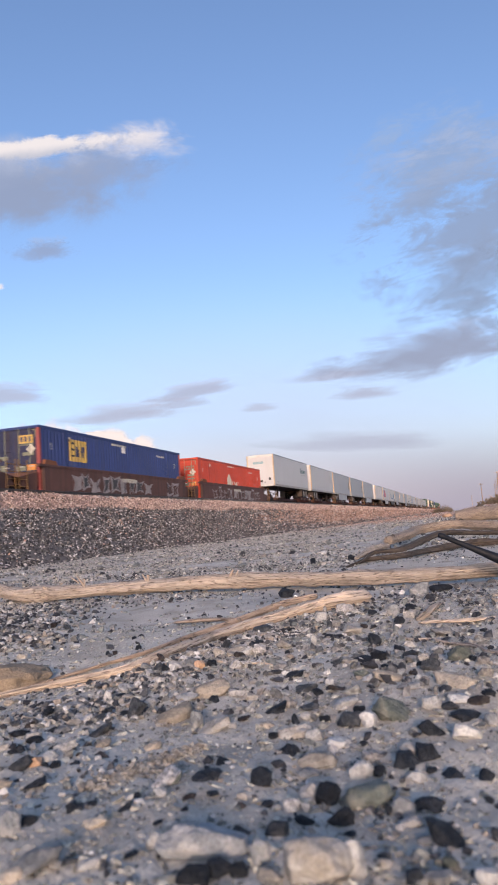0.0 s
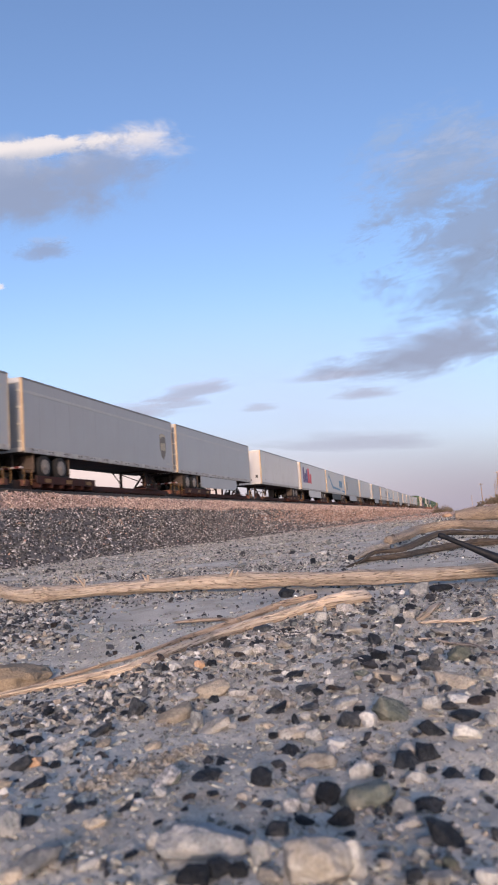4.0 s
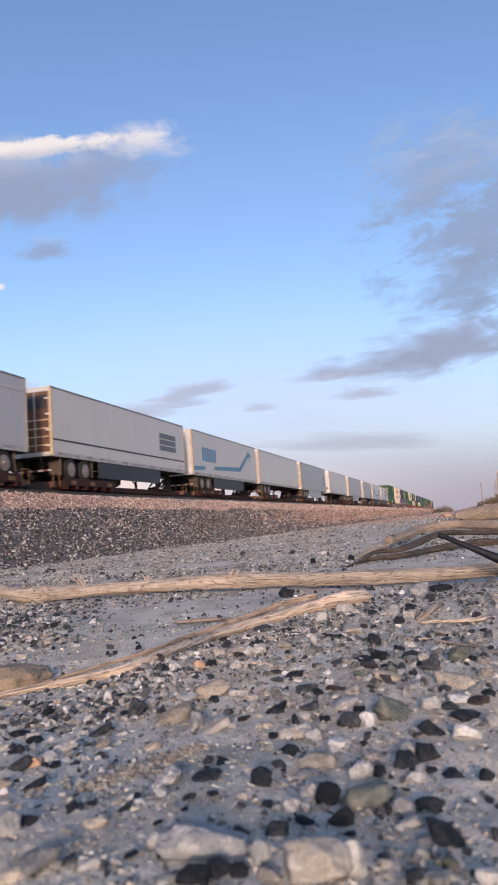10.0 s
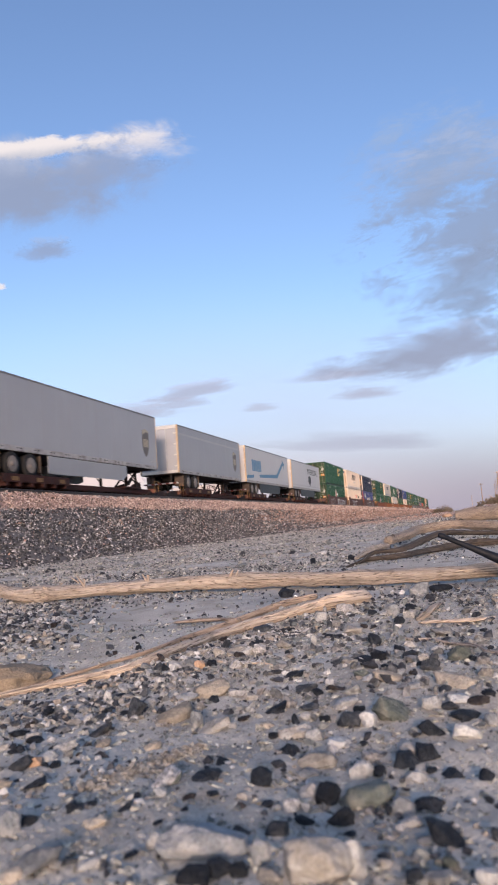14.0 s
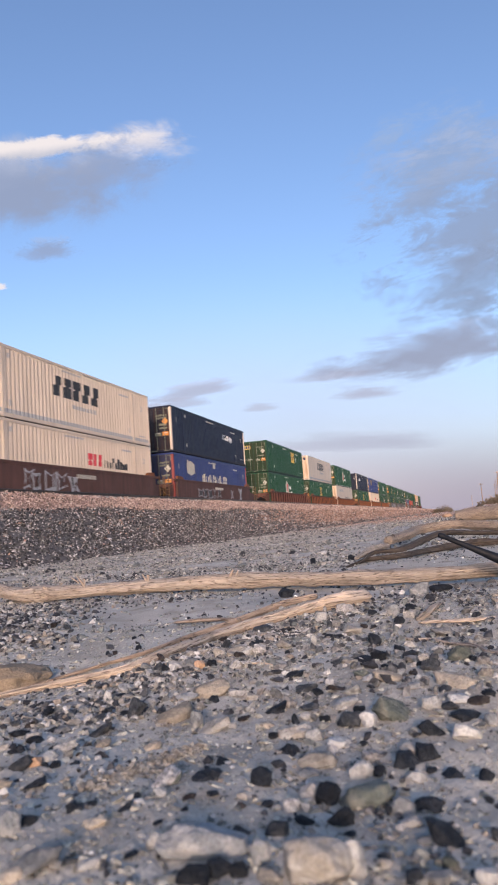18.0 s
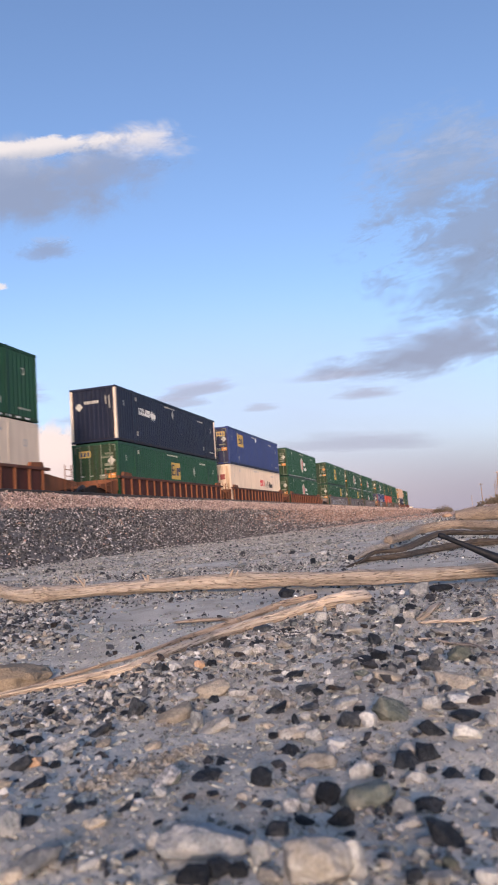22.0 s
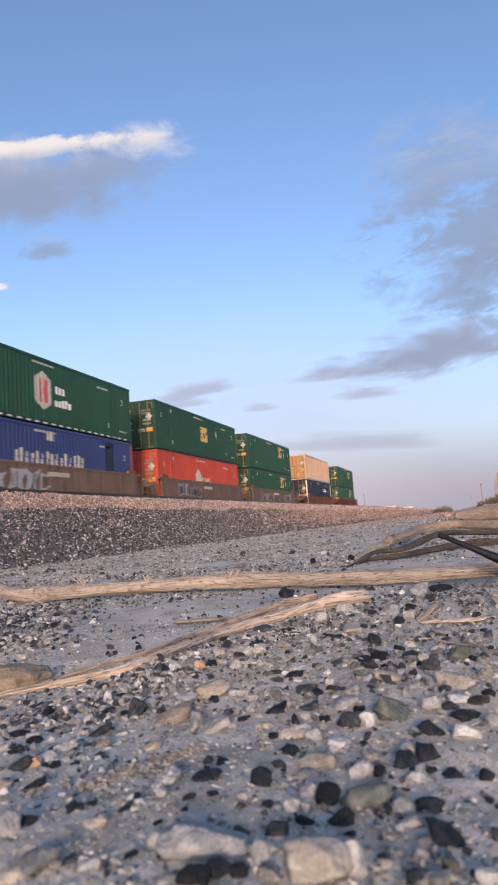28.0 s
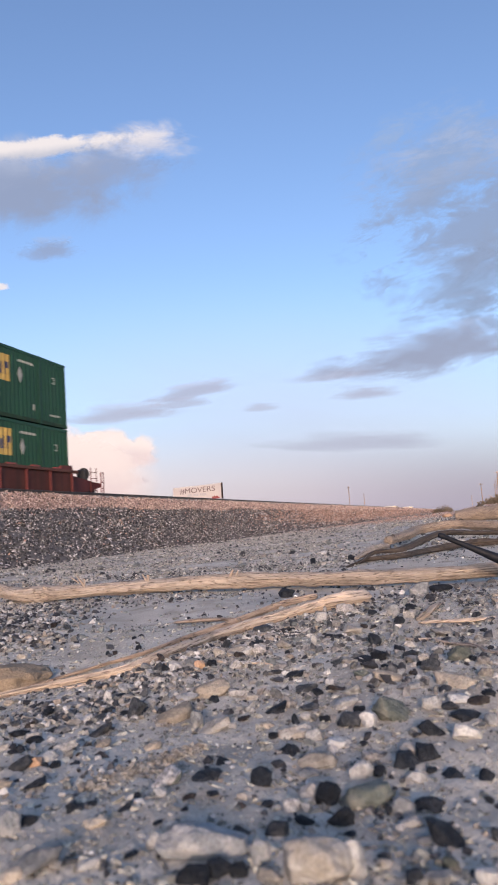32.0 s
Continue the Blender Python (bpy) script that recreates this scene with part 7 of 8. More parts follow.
def trailer(s0, s1, colour, wheels="far", skirt="", cap=False, mark="", front="plain", flutes=False, label=""):
    """A highway trailer riding on a spine car; x runs back from its leading end. wheels: which end its axles are at."""
    L, W = s1 - s0, WIDTH
    H = TRAILER_TOP - TRAILER_FLOOR
    paint = PAINT[colour]
    t = thing("trailer", pose(0, SIDE, TRAILER_FLOOR), label, "trailer", "trailers on the train")
    dn = (lambda x: L - x) if wheels == "near" else (lambda x: x)     # x counted from the kingpin end
    part("side_wall", Shape().box(0.06, L - 0.06, 0.006, 0.04, 0.12, H - 0.08, 0.004), paint, t)
    part("side_wall", Shape().box(0.06, L - 0.06, W - 0.04, W - 0.006, 0.12, H - 0.08, 0.004), paint, t)
    part("roof", Shape().box(0.04, L - 0.04, 0.02, W - 0.02, H - 0.05, H + 0.005), TRIM, t)
    part("floor", Shape().box(0.03, L - 0.03, 0.05, W - 0.05, -0.1, 0.1), FRAME_DARK, t)
    for y in (0.0, W - 0.06):
        part("top_rail", Shape().box(0.05, L - 0.05, y - 0.004, y + 0.064, H - 0.09, H), TRIM_DARK, t)
        part("bottom_rail", Shape().box(0.05, L - 0.05, y - 0.008, y + 0.068, -0.08, 0.13), DIRTY_RAIL, t)
    bolts = Shape()
    n = int(L / 1.22)
    for k in range(n):
        x = 0.6 + k * (L - 1.0) / n
        for q in (0.0, 0.24):
            bolts.box(x + q, x + q + 0.1, -0.016, -0.007, 0.02, 0.075, 0.003)
    part("marker_strip", bolts, BLACK, t, "row of paired dark marker lamps")
    seams = Shape()
    step = 0.61 if flutes else 1.22
    k = 1
    while k * step < L - 0.3:
        if flutes:
            seams.box(k * step - 0.016, k * step + 0.016, -0.003, 0.01, 0.13, H - 0.13, 0.005)
        else:
            seams.box(k * step - 0.008, k * step + 0.008, 0.003, 0.008, 0.13, H - 0.13, 0.001)
        k += 1
    part("panel_seam", seams, paint, t)
    if flutes:
        # grime that has run down beside the flutes
        r = random.Random(int(s0))
        for k in range(1, int(L / step)):
            if r.random() < 0.7:
                a, w, z = k * step + 0.02, r.uniform(0.03, 0.075), 0.13 if r.random() < 0.6 else r.uniform(0.5, 1.1)
                part("grime_streak", Shape().box(a, a + w, 0.0035, 0.008, z, z + r.uniform(0.5, 1.7), 0.001), GRIME, t)
    if cap:
        part("roof_band", Shape().box(0.05, L - 0.05, -0.006, 0.008, H - 0.62, H - 0.5, 0.002), GREY_INK, t)
    for x in (0.0, L - 0.09):
        for y in (0.0, W - 0.09):
            part("corner_post", Shape().box(x, x + 0.12, y - 0.008, y + 0.128, -0.02, H - 0.01, 0.03), RUSTY_LIT_TRIM, t)
        part("header", Shape().box(x, x + 0.085, 0.09, W - 0.09, H - 0.22, H - 0.01), TRIM, t)
        part("sill", Shape().box(x, x + 0.085, 0.09, W - 0.09, -0.05, 0.13), TRIM, t)
    # leading end
    if wheels == "near":
        for k in (0, 1):
            door = part("rear_door", Shape().box(0.035, 0.07, 0.1 + k * 1.2, 1.29 + k * 1.2, 0.13, H - 0.22), paint if front != "dark" else RUSTY_DOOR, t)
            if front == "dark":
                part("upper_panel", Shape().box(0.028, 0.04, 0.2 + k * 1.2, 1.2 + k * 1.2, H - 0.95, H - 0.35, 0.003), BLACK, door, "black upper panel")
                part("door_rib", merge(*[Shape().box(0.024, 0.04, 0.16 + k * 1.2, 1.24 + k * 1.2, 0.4 + q * 0.36, 0.46 + q * 0.36, 0.003) for q in range(4)]), RUSTY_LIT_TRIM, door)
            part("locking_bar", Shape().rod((0.015, 0.8 + k * 1.0, 0.1), (0.015, 0.8 + k * 1.0, H - 0.2), 0.018, 0.018, 7), TRIM, door)
            for q in range(4):
                part("hinge", Shape().box(0.0, 0.04, (0.1, 2.29)[k], (0.3, 2.49)[k], 0.35 + q * 0.68, 0.43 + q * 0.68), TRIM, door)
        bump = part("bumper_bar", Shape().box(0.02, 0.14, 0.15, W - 0.15, -0.7, -0.62), GREY_INK, t, "red and white striped bumper bar")
        for k in range(5):
            part("red_stripe", Shape().box(0.014, 0.146, 0.25 + k * 0.48, 0.48 + k * 0.48, -0.704, -0.616, 0.004), CAR_RED, bump)
        for y in (0.55, W - 0.65):
            part("bumper_post", Shape().box(0.04, 0.12, y, y + 0.1, -0.62, -0.08), FRAME_DARK, t)
    else:
        part("nose_wall", Shape().box(0.03, 0.07, 0.08, W - 0.08, 0.12, H - 0.2), paint, t)
        if front == "reefer":
            unit = part("cooling_unit", Shape().box(-0.38, 0.03, 0.45, W - 0.45, 1.05, H - 0.25, 0.1), BLACK, t, "black cooling unit")
            part("grille", Shape().box(-0.4, -0.37, 0.7, W - 0.7, 1.9, H - 0.5), FRAME_DARK, unit)
        boxes = Shape().box(-0.02, 0.03, 0.35, 0.55, 0.5, 0.75).box(-0.02, 0.03, 1.15, 1.4, 0.35, 0.55).box(-0.015, 0.03, 0.9, 1.0, 0.3, 0.4)
        part("hose_box", boxes, BLACK, t)
        part("number_mark", merge(*[Shape().box(0.02, 0.034, 1.1 + k * 0.16, 1.2 + k * 0.16, H - 0.75, H - 0.6, 0.002) for k in range(6)]), GREY_INK, t)
    if int(s0) == 308:
        part("yellow_patch", Shape().box(0.0, 0.034, 0.1, 0.42, 0.55, 0.95, 0.004), YELLOW, t)
    part("end_wall", Shape().box(L - 0.07, L - 0.035, 0.08, W - 0.08, 0.12, H - 0.2), paint, t)
    # running gear
    bogie = part("axle_frame", Shape().box(-1.3, 1.3, 0.75, 0.9, -0.42, -0.08).box(-1.3, 1.3, W - 0.9, W - 0.75, -0.42, -0.08).box(-0.8, -0.5, 0.7, W - 0.7, -0.6, -0.3).box(0.5, 0.8, 0.7, W - 0.7, -0.6, -0.3), FRAME_DARK, t, at=pose(dn(L - 2.2), 0, 0))
    for ax in (-0.63, 0.63):
        part("axle", Shape().rod((ax, 0.2, -0.58), (ax, W - 0.2, -0.58), 0.07, 0.07, 8), FRAME_DARK, bogie)
        for y, turn in ((0.03, 0), (0.34, 0), (W - 0.62, 0), (W - 0.31, 0)):
            w = trailer_wheel(bogie, ax, y)
            w.location.z = -0.58
    for q in (-1.45, 1.35):
        part("mud_flap", Shape().box(dn(L - 2.2) + q, dn(L - 2.2) + q + 0.03, 0.05, 0.65, -0.85, -0.12), FLAP, t)
        part("mud_flap", Shape().box(dn(L - 2.2) + q, dn(L - 2.2) + q + 0.03, W - 0.65, W - 0.05, -0.85, -0.12), FLAP, t)
    part("air_bag_mount", Shape().box(dn(L - 2.2) - 1.1, dn(L - 2.2) + 1.1, 0.92, W - 0.92, -0.5, -0.1, 0.05), FRAME_DARK, t)
    lx = dn(3.0)
    gear = part("landing_gear", Shape().rod((lx, 0.55, -0.12), (lx, W - 0.55, -0.12), 0.05, 0.05, 8), FRAME_DARK, t)
    for y in (0.5, W - 0.6):
        part("leg", Shape().box(lx - 0.07, lx + 0.07, y, y + 0.12, -0.95, -0.08), FRAME_DARK, gear)
        part("foot", Shape().box(lx - 0.15, lx + 0.15, y - 0.06, y + 0.18, -0.99, -0.95), FRAME_DARK, gear)
        part("brace", Shape().rod((lx, y + 0.06, -0.8), (dn(4.1), y + 0.06, -0.1), 0.03, 0.03, 7), FRAME_DARK, gear)
    part("cross_brace", Shape().rod((lx, 0.56, -0.85), (lx, W - 0.54, -0.2), 0.025, 0.025, 7), FRAME_DARK, gear)
    for za, zb in ((-0.85, -0.12), (-0.2, -0.95)):
        part("side_brace", Shape().rod((lx, 0.5, za), (dn(1.15), 0.62, zb), 0.03, 0.03, 7), FRAME_DARK, gear)
    if skirt:
        a, b = sorted((dn(4.0), dn(L - 4.1)))
        sk = {"pale": paint, "dark": BLACK, "grey": PAINT["grey"]}[skirt]
        c = 0.5
        part("side_skirt", Shape().prism([(a, -0.1), (b, -0.1), (b, -0.82 if wheels == "far" else -0.6), (b - c, -0.85), (a + c, -0.85), (a, -0.6 if wheels == "far" else -0.82)], 0.02, 0.05), sk, t)
        part("side_skirt", Shape().prism([(a, -0.1), (b, -0.1), (b, -0.7), (b - c, -0.85), (a + c, -0.85), (a, -0.7)], W - 0.05, W - 0.02), sk, t)
    # markings
    if mark == "shield_far" or mark == "shield_near":
        x = L - 1.9 if mark == "shield_far" else 1.5
        part("shield_mark", merge(Shape().prism([(x, 1.15), (x + 0.15, 0.8), (x + 0.42, 0.55), (x + 0.7, 0.8), (x + 0.85, 1.15), (x + 0.85, 2.0), (x + 0.42, 2.12), (x, 2.0)], -0.004, 0.004)), BROWN_INK, t, "faded brown shield mark")
        part("shield_crest", Shape().prism([(x + 0.02, 1.75), (x + 0.5, 1.95), (x + 0.83, 1.9), (x + 0.83, 2.0), (x + 0.42, 2.1), (x + 0.02, 2.0)], -0.008, 0.0), SHIELD_TAN, t)
        part("shield_bars", merge(*[Shape().box(x + 0.14 + k * 0.22, x + 0.3 + k * 0.22, -0.008, 0.0, 1.1, 1.55, 0.002) for k in range(3)]), SHIELD_TAN, t)
    elif mark == "two_tone":
        lay("letter_block", [Shape().box(1.1 + a, 1.1 + b, -0.006, 0.004, z0, z1, 0.002) for a, b, z0, z1 in ((0, 0.8, 0.75, 2.45), (0.95, 1.7, 0.75, 1.85), (1.85, 2.6, 0.75, 2.3))], PURPLE_INK, t, "purple letter blocks")
        lay("letter_block", [Shape().box(1.1 + a, 1.1 + b, -0.006, 0.004, z0, z1, 0.002) for a, b, z0, z1 in ((2.75, 3.65, 0.75, 2.45), (3.8, 4.75, 0.75, 1.85))], RED_INK, t, "red letter blocks")
    elif mark in ("swoosh", "swoosh_back"):
        f = (lambda x: L - x) if mark == "swoosh_back" else (lambda x: x)
        def band(pts):
            pts = [(f(x), z) for x, z in pts]
            return Shape().prism(pts if mark == "swoosh" else pts[::-1], -0.005, 0.004)
        part("swoosh", merge(band([(2.1, 2.1), (2.45, 2.3), (5.0, 0.98), (4.75, 0.66)]), band([(4.75, 0.66), (5.0, 0.98), (11.2, 0.7), (11.2, 0.45)]), band([(13.1, 0.62), (L - 0.1, 0.5), (L - 0.1, 0.25), (13.1, 0.38)])), BLUE_INK, t, "bent dull blue band")
        part("arrow_head", merge(band([(1.4, 2.1), (2.35, 2.55), (2.5, 2.2), (2.15, 2.0)]), band([(1.7, 2.2), (2.1, 2.05), (1.95, 1.6)])), BLUE_INK, t)
        q = (10.6, 13.4) if mark == "swoosh" else (1.9, 4.9)
        w = (q[1] - q[0]) / 6
        lay("letter_block", [Shape().box(q[0] + k * w, q[0] + (k + 0.78) * w, -0.006, 0.004, 0.95, 1.9, 0.002) for k in range(6)], BLUE_INK, t, "row of blue letter blocks")
    elif mark == "square_far":
        x = L - 3.9
        part("logo_panel", merge(*[Shape().box(x, x + 2.5, -0.006, 0.004, 1.1 + k * 0.36, 1.4 + k * 0.36, 0.002) for k in range(3)]), SLATE_INK, t, "dark grey barred panel")
        part("stripe", Shape().box(0.1, L - 0.1, -0.006, 0.004, 0.62, 0.7, 0.001), BLACK, t)
    elif mark == "name_far":
        x = 12.0
        lay("letter_block", [Shape().box(x + k * 0.36, x + 0.26 + k * 0.36, -0.006, 0.004, 1.68, 2.05 + 0.2 * (k == 0), 0.002) for k in range(8)], TEAL_DARK, t)
        part("small_mark", merge(*[Shape().box(x + 0.5 + k * 0.17, x + 0.62 + k * 0.17, -0.006, 0.004, 1.45, 1.55, 0.002) for k in range(14)]), GREY_INK, t)
        part("end_mark", merge(*[Shape().box(0.018, 0.034, 1.0 + k * 0.13, 1.1 + k * 0.13, 2.1, 2.3, 0.002) for k in range(8)]), TEAL_INK, t)
    elif mark == "small_far":
        part("small_mark", merge(*[Shape().box(L - 3.0, L - 1.2, -0.006, 0.004, 1.35 + k * 0.25, 1.42 + k * 0.25, 0.002) for k in range(4)]), GREY_INK, t)
    elif mark == "word":
        c = bpy.data.curves.new("word", 'FONT')
        c.body, c.size, c.extrude = "INTERMODAL", 0.95, 0.003
        o = bpy.data.objects.new("word", c)
        scene.collection.objects.link(o)
        me = bpy.data.meshes.new_from_object(o.evaluated_get(bpy.context.evaluated_depsgraph_get()))
        bpy.data.objects.remove(o)
        me.materials.clear()
        me.materials.append(BLACK)
        part("lettering", me, BLACK, t, "dark capital lettering", at=pose(L - 7.4, -0.004, 1.75, 90, 0, 0))
        x = L - 7.2
        part("shield_mark", Shape().prism([(x, 0.9), (x + 0.75, 0.35), (x + 1.5, 0.9), (x + 1.5, 1.45), (x + 0.75, 1.6), (x, 1.45)], -0.006, 0.004), BLACK, t, "dark shield mark")
        part("stripe", Shape().box(0.1, L - 0.1, -0.006, 0.004, 0.33, 0.38, 0.001), GREY_INK, t)
    part("number_mark", merge(*[Shape().box(dn(1.0) + k * 0.14, dn(1.0) + 0.1 + k * 0.14, -0.006, 0.004, 0.3, 0.4, 0.001) for k in range(5)]), GREY_INK, t)
    return ride(t, s0)


def spine_car(s0, s1, wheels, near_truck=True, far_truck=False):
    """One unit of an articulated spine car: centre beam, wheel trays on outriggers and a hitch for the trailer's kingpin."""
    L = s1 - s0
    t = thing("spine_car", pose(0, SIDE, STACK_Z), "rust-brown steel spine car carrying a highway trailer", "rail car", "spine cars of the train")
    dn = (lambda x: L - x) if wheels == "near" else (lambda x: x)
    W = WIDTH
    part("centre_beam", Shape().box(-0.6, L + 0.6, W / 2 - 0.33, W / 2 + 0.33, 0.12, 0.56), CAR_DARK, t)
    for y in (0.3, W - 0.42):
        part("side_channel", Shape().box(0.3, L - 0.3, y, y + 0.12, 0.26, 0.5), CAR_DARK, t)
    for x in (4.6, 7.4, 9.2):
        part("brake_gear", Shape().box(dn(x) - 0.4, dn(x) + 0.4, 0.5, 0.95, -0.02, 0.3, 0.06).rod((dn(x) - 1.1, 0.7, 0.15), (dn(x) + 1.1, 0.7, 0.15), 0.05, 0.05, 8), FRAME_DARK, t)
    a, b = sorted((dn(L - 0.7), dn(L - 5.6)))
    for y0, y1 in ((-0.1, 0.85), (W - 0.85, W + 0.1)):
        tray = part("wheel_tray", Shape().box(a, b, y0, y1, 0.52, 0.585), CAR_DARK, t)
        lip = y0 if y0 < 0 else y1 - 0.06
        part("tray_lip", Shape().box(a, b, lip, lip + 0.06, 0.4, 0.72), CAR_DARK, tray)
        for k in range(6):
            x = a + 0.3 + k * (b - a - 0.6) / 5
            part("outrigger", Shape().box(x - 0.07, x + 0.07, min(y0, W / 2), max(y1, W / 2), 0.25, 0.5), CAR_DARK, tray)
            if k % 2 == 0 and y0 < 0:
                part("reflector", Shape().box(x + 0.3, x + 0.75, lip - 0.006, lip + 0.002, 0.46, 0.62, 0.001), DULL_YELLOW, tray)
    a2, b2 = sorted((dn(2.1), dn(4.0)))
    part("gear_tray", Shape().box(a2, b2, 0.15, W - 0.15, 0.5, 0.58), CAR_DARK, t)
    kx = dn(0.95)
    q = 1 if wheels != "near" else -1
    hitch = part("hitch", Shape().box(kx - 0.45, kx + 0.45, W / 2 - 0.45, W / 2 + 0.45, 1.5, 1.6, 0.04), FRAME_DARK, t)
    for y in (W / 2 - 0.32, W / 2 + 0.32):
        part("strut", Shape().rod((kx, y, 1.52), (kx - q * 0.1, y, 0.5), 0.07, 0.07, 8), FRAME_DARK, hitch)
        part("diagonal", Shape().rod((kx, y, 1.5), (kx + q * 1.5, y, 0.55), 0.055, 0.055, 8), FRAME_DARK, hitch)
    for y in (W / 2 - 0.5, W / 2 + 0.44):
        part("stanchion_plate", Shape().prism([(kx - q * 0.4, 0.5), (kx + q * 1.3, 0.5), (kx + q * 0.7, 0.8), (kx - q * 0.2, 0.95)][::q], y, y + 0.06), CAR_DARK, hitch)
    tank = dn(L - 3.9)
    part("air_tank", Shape().lathe((tank - 0.6, 0.75, 0.85), (1, 0, 0), [(0, 0.05), (0.06, 0.2), (0.15, 0.24), (1.05, 0.24), (1.14, 0.2), (1.2, 0.05)], 14), FRAME_DARK, t, smooth=True)
    part("hose_loop", Shape().rod((kx + q * 0.7, 0.5, 0.6), (kx + q * 1.3, 0.55, 1.05), 0.035, 0.035, 7).rod((kx + q * 1.3, 0.55, 1.05), (kx + q * 1.9, 0.5, 0.7), 0.035, 0.035, 7), RUBBER, t)
    for x in (0.25, L - 0.25):
        part("cross_beam", Shape().box(x - 0.2, x + 0.2, 0.1, W - 0.1, 0.3, 0.55), CAR_BROWN, t)
        part("grab_iron", Shape().rod((x - 0.25, 0.02, 0.35), (x - 0.25, 0.02, 0.95), 0.02, 0.02, 7).rod((x + 0.25, 0.02, 0.35), (x + 0.25, 0.02, 0.95), 0.02, 0.02, 7).rod((x - 0.25, 0.02, 0.95), (x + 0.25, 0.02, 0.95), 0.02, 0.02, 7), DULL_YELLOW, t)
    if near_truck:
        truck(t, -0.4)
    if far_truck:
        truck(t, L + 0.4)
    return ride(t, s0)


# two low containers lead the view
well_car(6.4, 23.0, "umber", scrawl=0)
well_car(25.7, 42.2, "umber", scrawl=11)
container(26.0, 41.8, 0, "blue", "sign_near", label="single blue steel container with a yellow panel")
well_car(44.7, 61.2, "umber", far_gap=2.6, scrawl=12)
container(45.0, 60.9, 0, "red", "arch", label="single red ribbed steel container with a white arch mark")

# trailers: start, end, colour, axle end, skirt, roof band, mark, front, fluted, label
for k, (s0, s1, colour, wh, skirt, cap, mark, front, fl, label) in enumerate((
        (66.0, 82.0, "white", "far", "", False, "name_far", "plain", False, "white highway trailer with teal lettering blocks and a bare underside"),
        (84.0, 99.5, "white", "near", "", False, "small_far", "plain", False, "plain white highway trailer with rear doors leading"),
        (100.2, 116.1, "grey", "near", "pale", True, "shield_far", "plain", False, "grey highway trailer with a brown shield and pale side skirt"),
        (117.0, 132.75, "grey", "near", "", True, "shield_far", "plain", False, "grey highway trailer with a brown shield mark"),
        (133.5, 149.7, "grey", "near", "pale", True, "", "plain", False, "grey highway trailer with a roof band and side skirt"),
        (153.4, 168.9, "white", "far", "", False, "", "plain", True, "white fluted trailer with upright side ribs"),
        (170.4, 186.1, "white", "far", "pale", False, "two_tone", "plain", False, "white trailer with purple and red letter blocks"),
        (186.7, 202.4, "white", "far", "dark", False, "swoosh", "reefer", False, "white refrigerated trailer with a blue bent band"),
        (203.3, 219.5, "grey", "far", "pale", True, "shield_near", "plain", False, "grey highway trailer with a brown shield near its nose"),
        (220.8, 236.6, "white", "near", "", False, "", "plain", False, "plain white highway trailer with exposed axles"),
        (240.0, 255.5, "grey", "far", "grey", True, "shield_near", "plain", False, "grey trailer with a brown shield and grey skirt"),
        (257.3, 272.9, "white", "near", "dark", False, "square_far", "dark", False, "white trailer with a dark barred panel and rusty rear doors"),
        (274.4, 289.9, "white", "near", "dark", False, "swoosh_back", "plain", False, "white trailer with a blue bent band and dark skirt"),
        (291.0, 306.9, "white", "near", "", False, "", "plain", False, "plain white trailer with rear doors leading"),
        (308.4, 324.0, "grey", "near", "pale", False, "shield_far", "plain", False, "grey trailer with a brown shield and pale skirt"),
        (327.4, 342.5, "white", "far", "", False, "", "plain", False, "dirty white trailer with its nose leading"),
        (345.0, 360.6, "grey", "near", "pale", False, "shield_far", "plain", False, "grey trailer with a brown shield mark"),
        (364.0, 377.3, "grey", "near", "", True, "shield_far", "plain", False, "short grey trailer with a brown shield mark"),
        (378.9, 394.3, "white", "near", "dark", False, "swoosh_back", "plain", False, "white trailer with a blue bent band and dark skirt"),
        (396.0, 411.9, "white", "near", "dark", False, "word", "plain", False, "white trailer lettered with one dark word and shield"))):
    spine_car(s0, s1, wh, True, k in (4, 9, 14, 16, 19))
    trailer(s0, s1, colour, wh, skirt, cap, mark, front, fl, label)

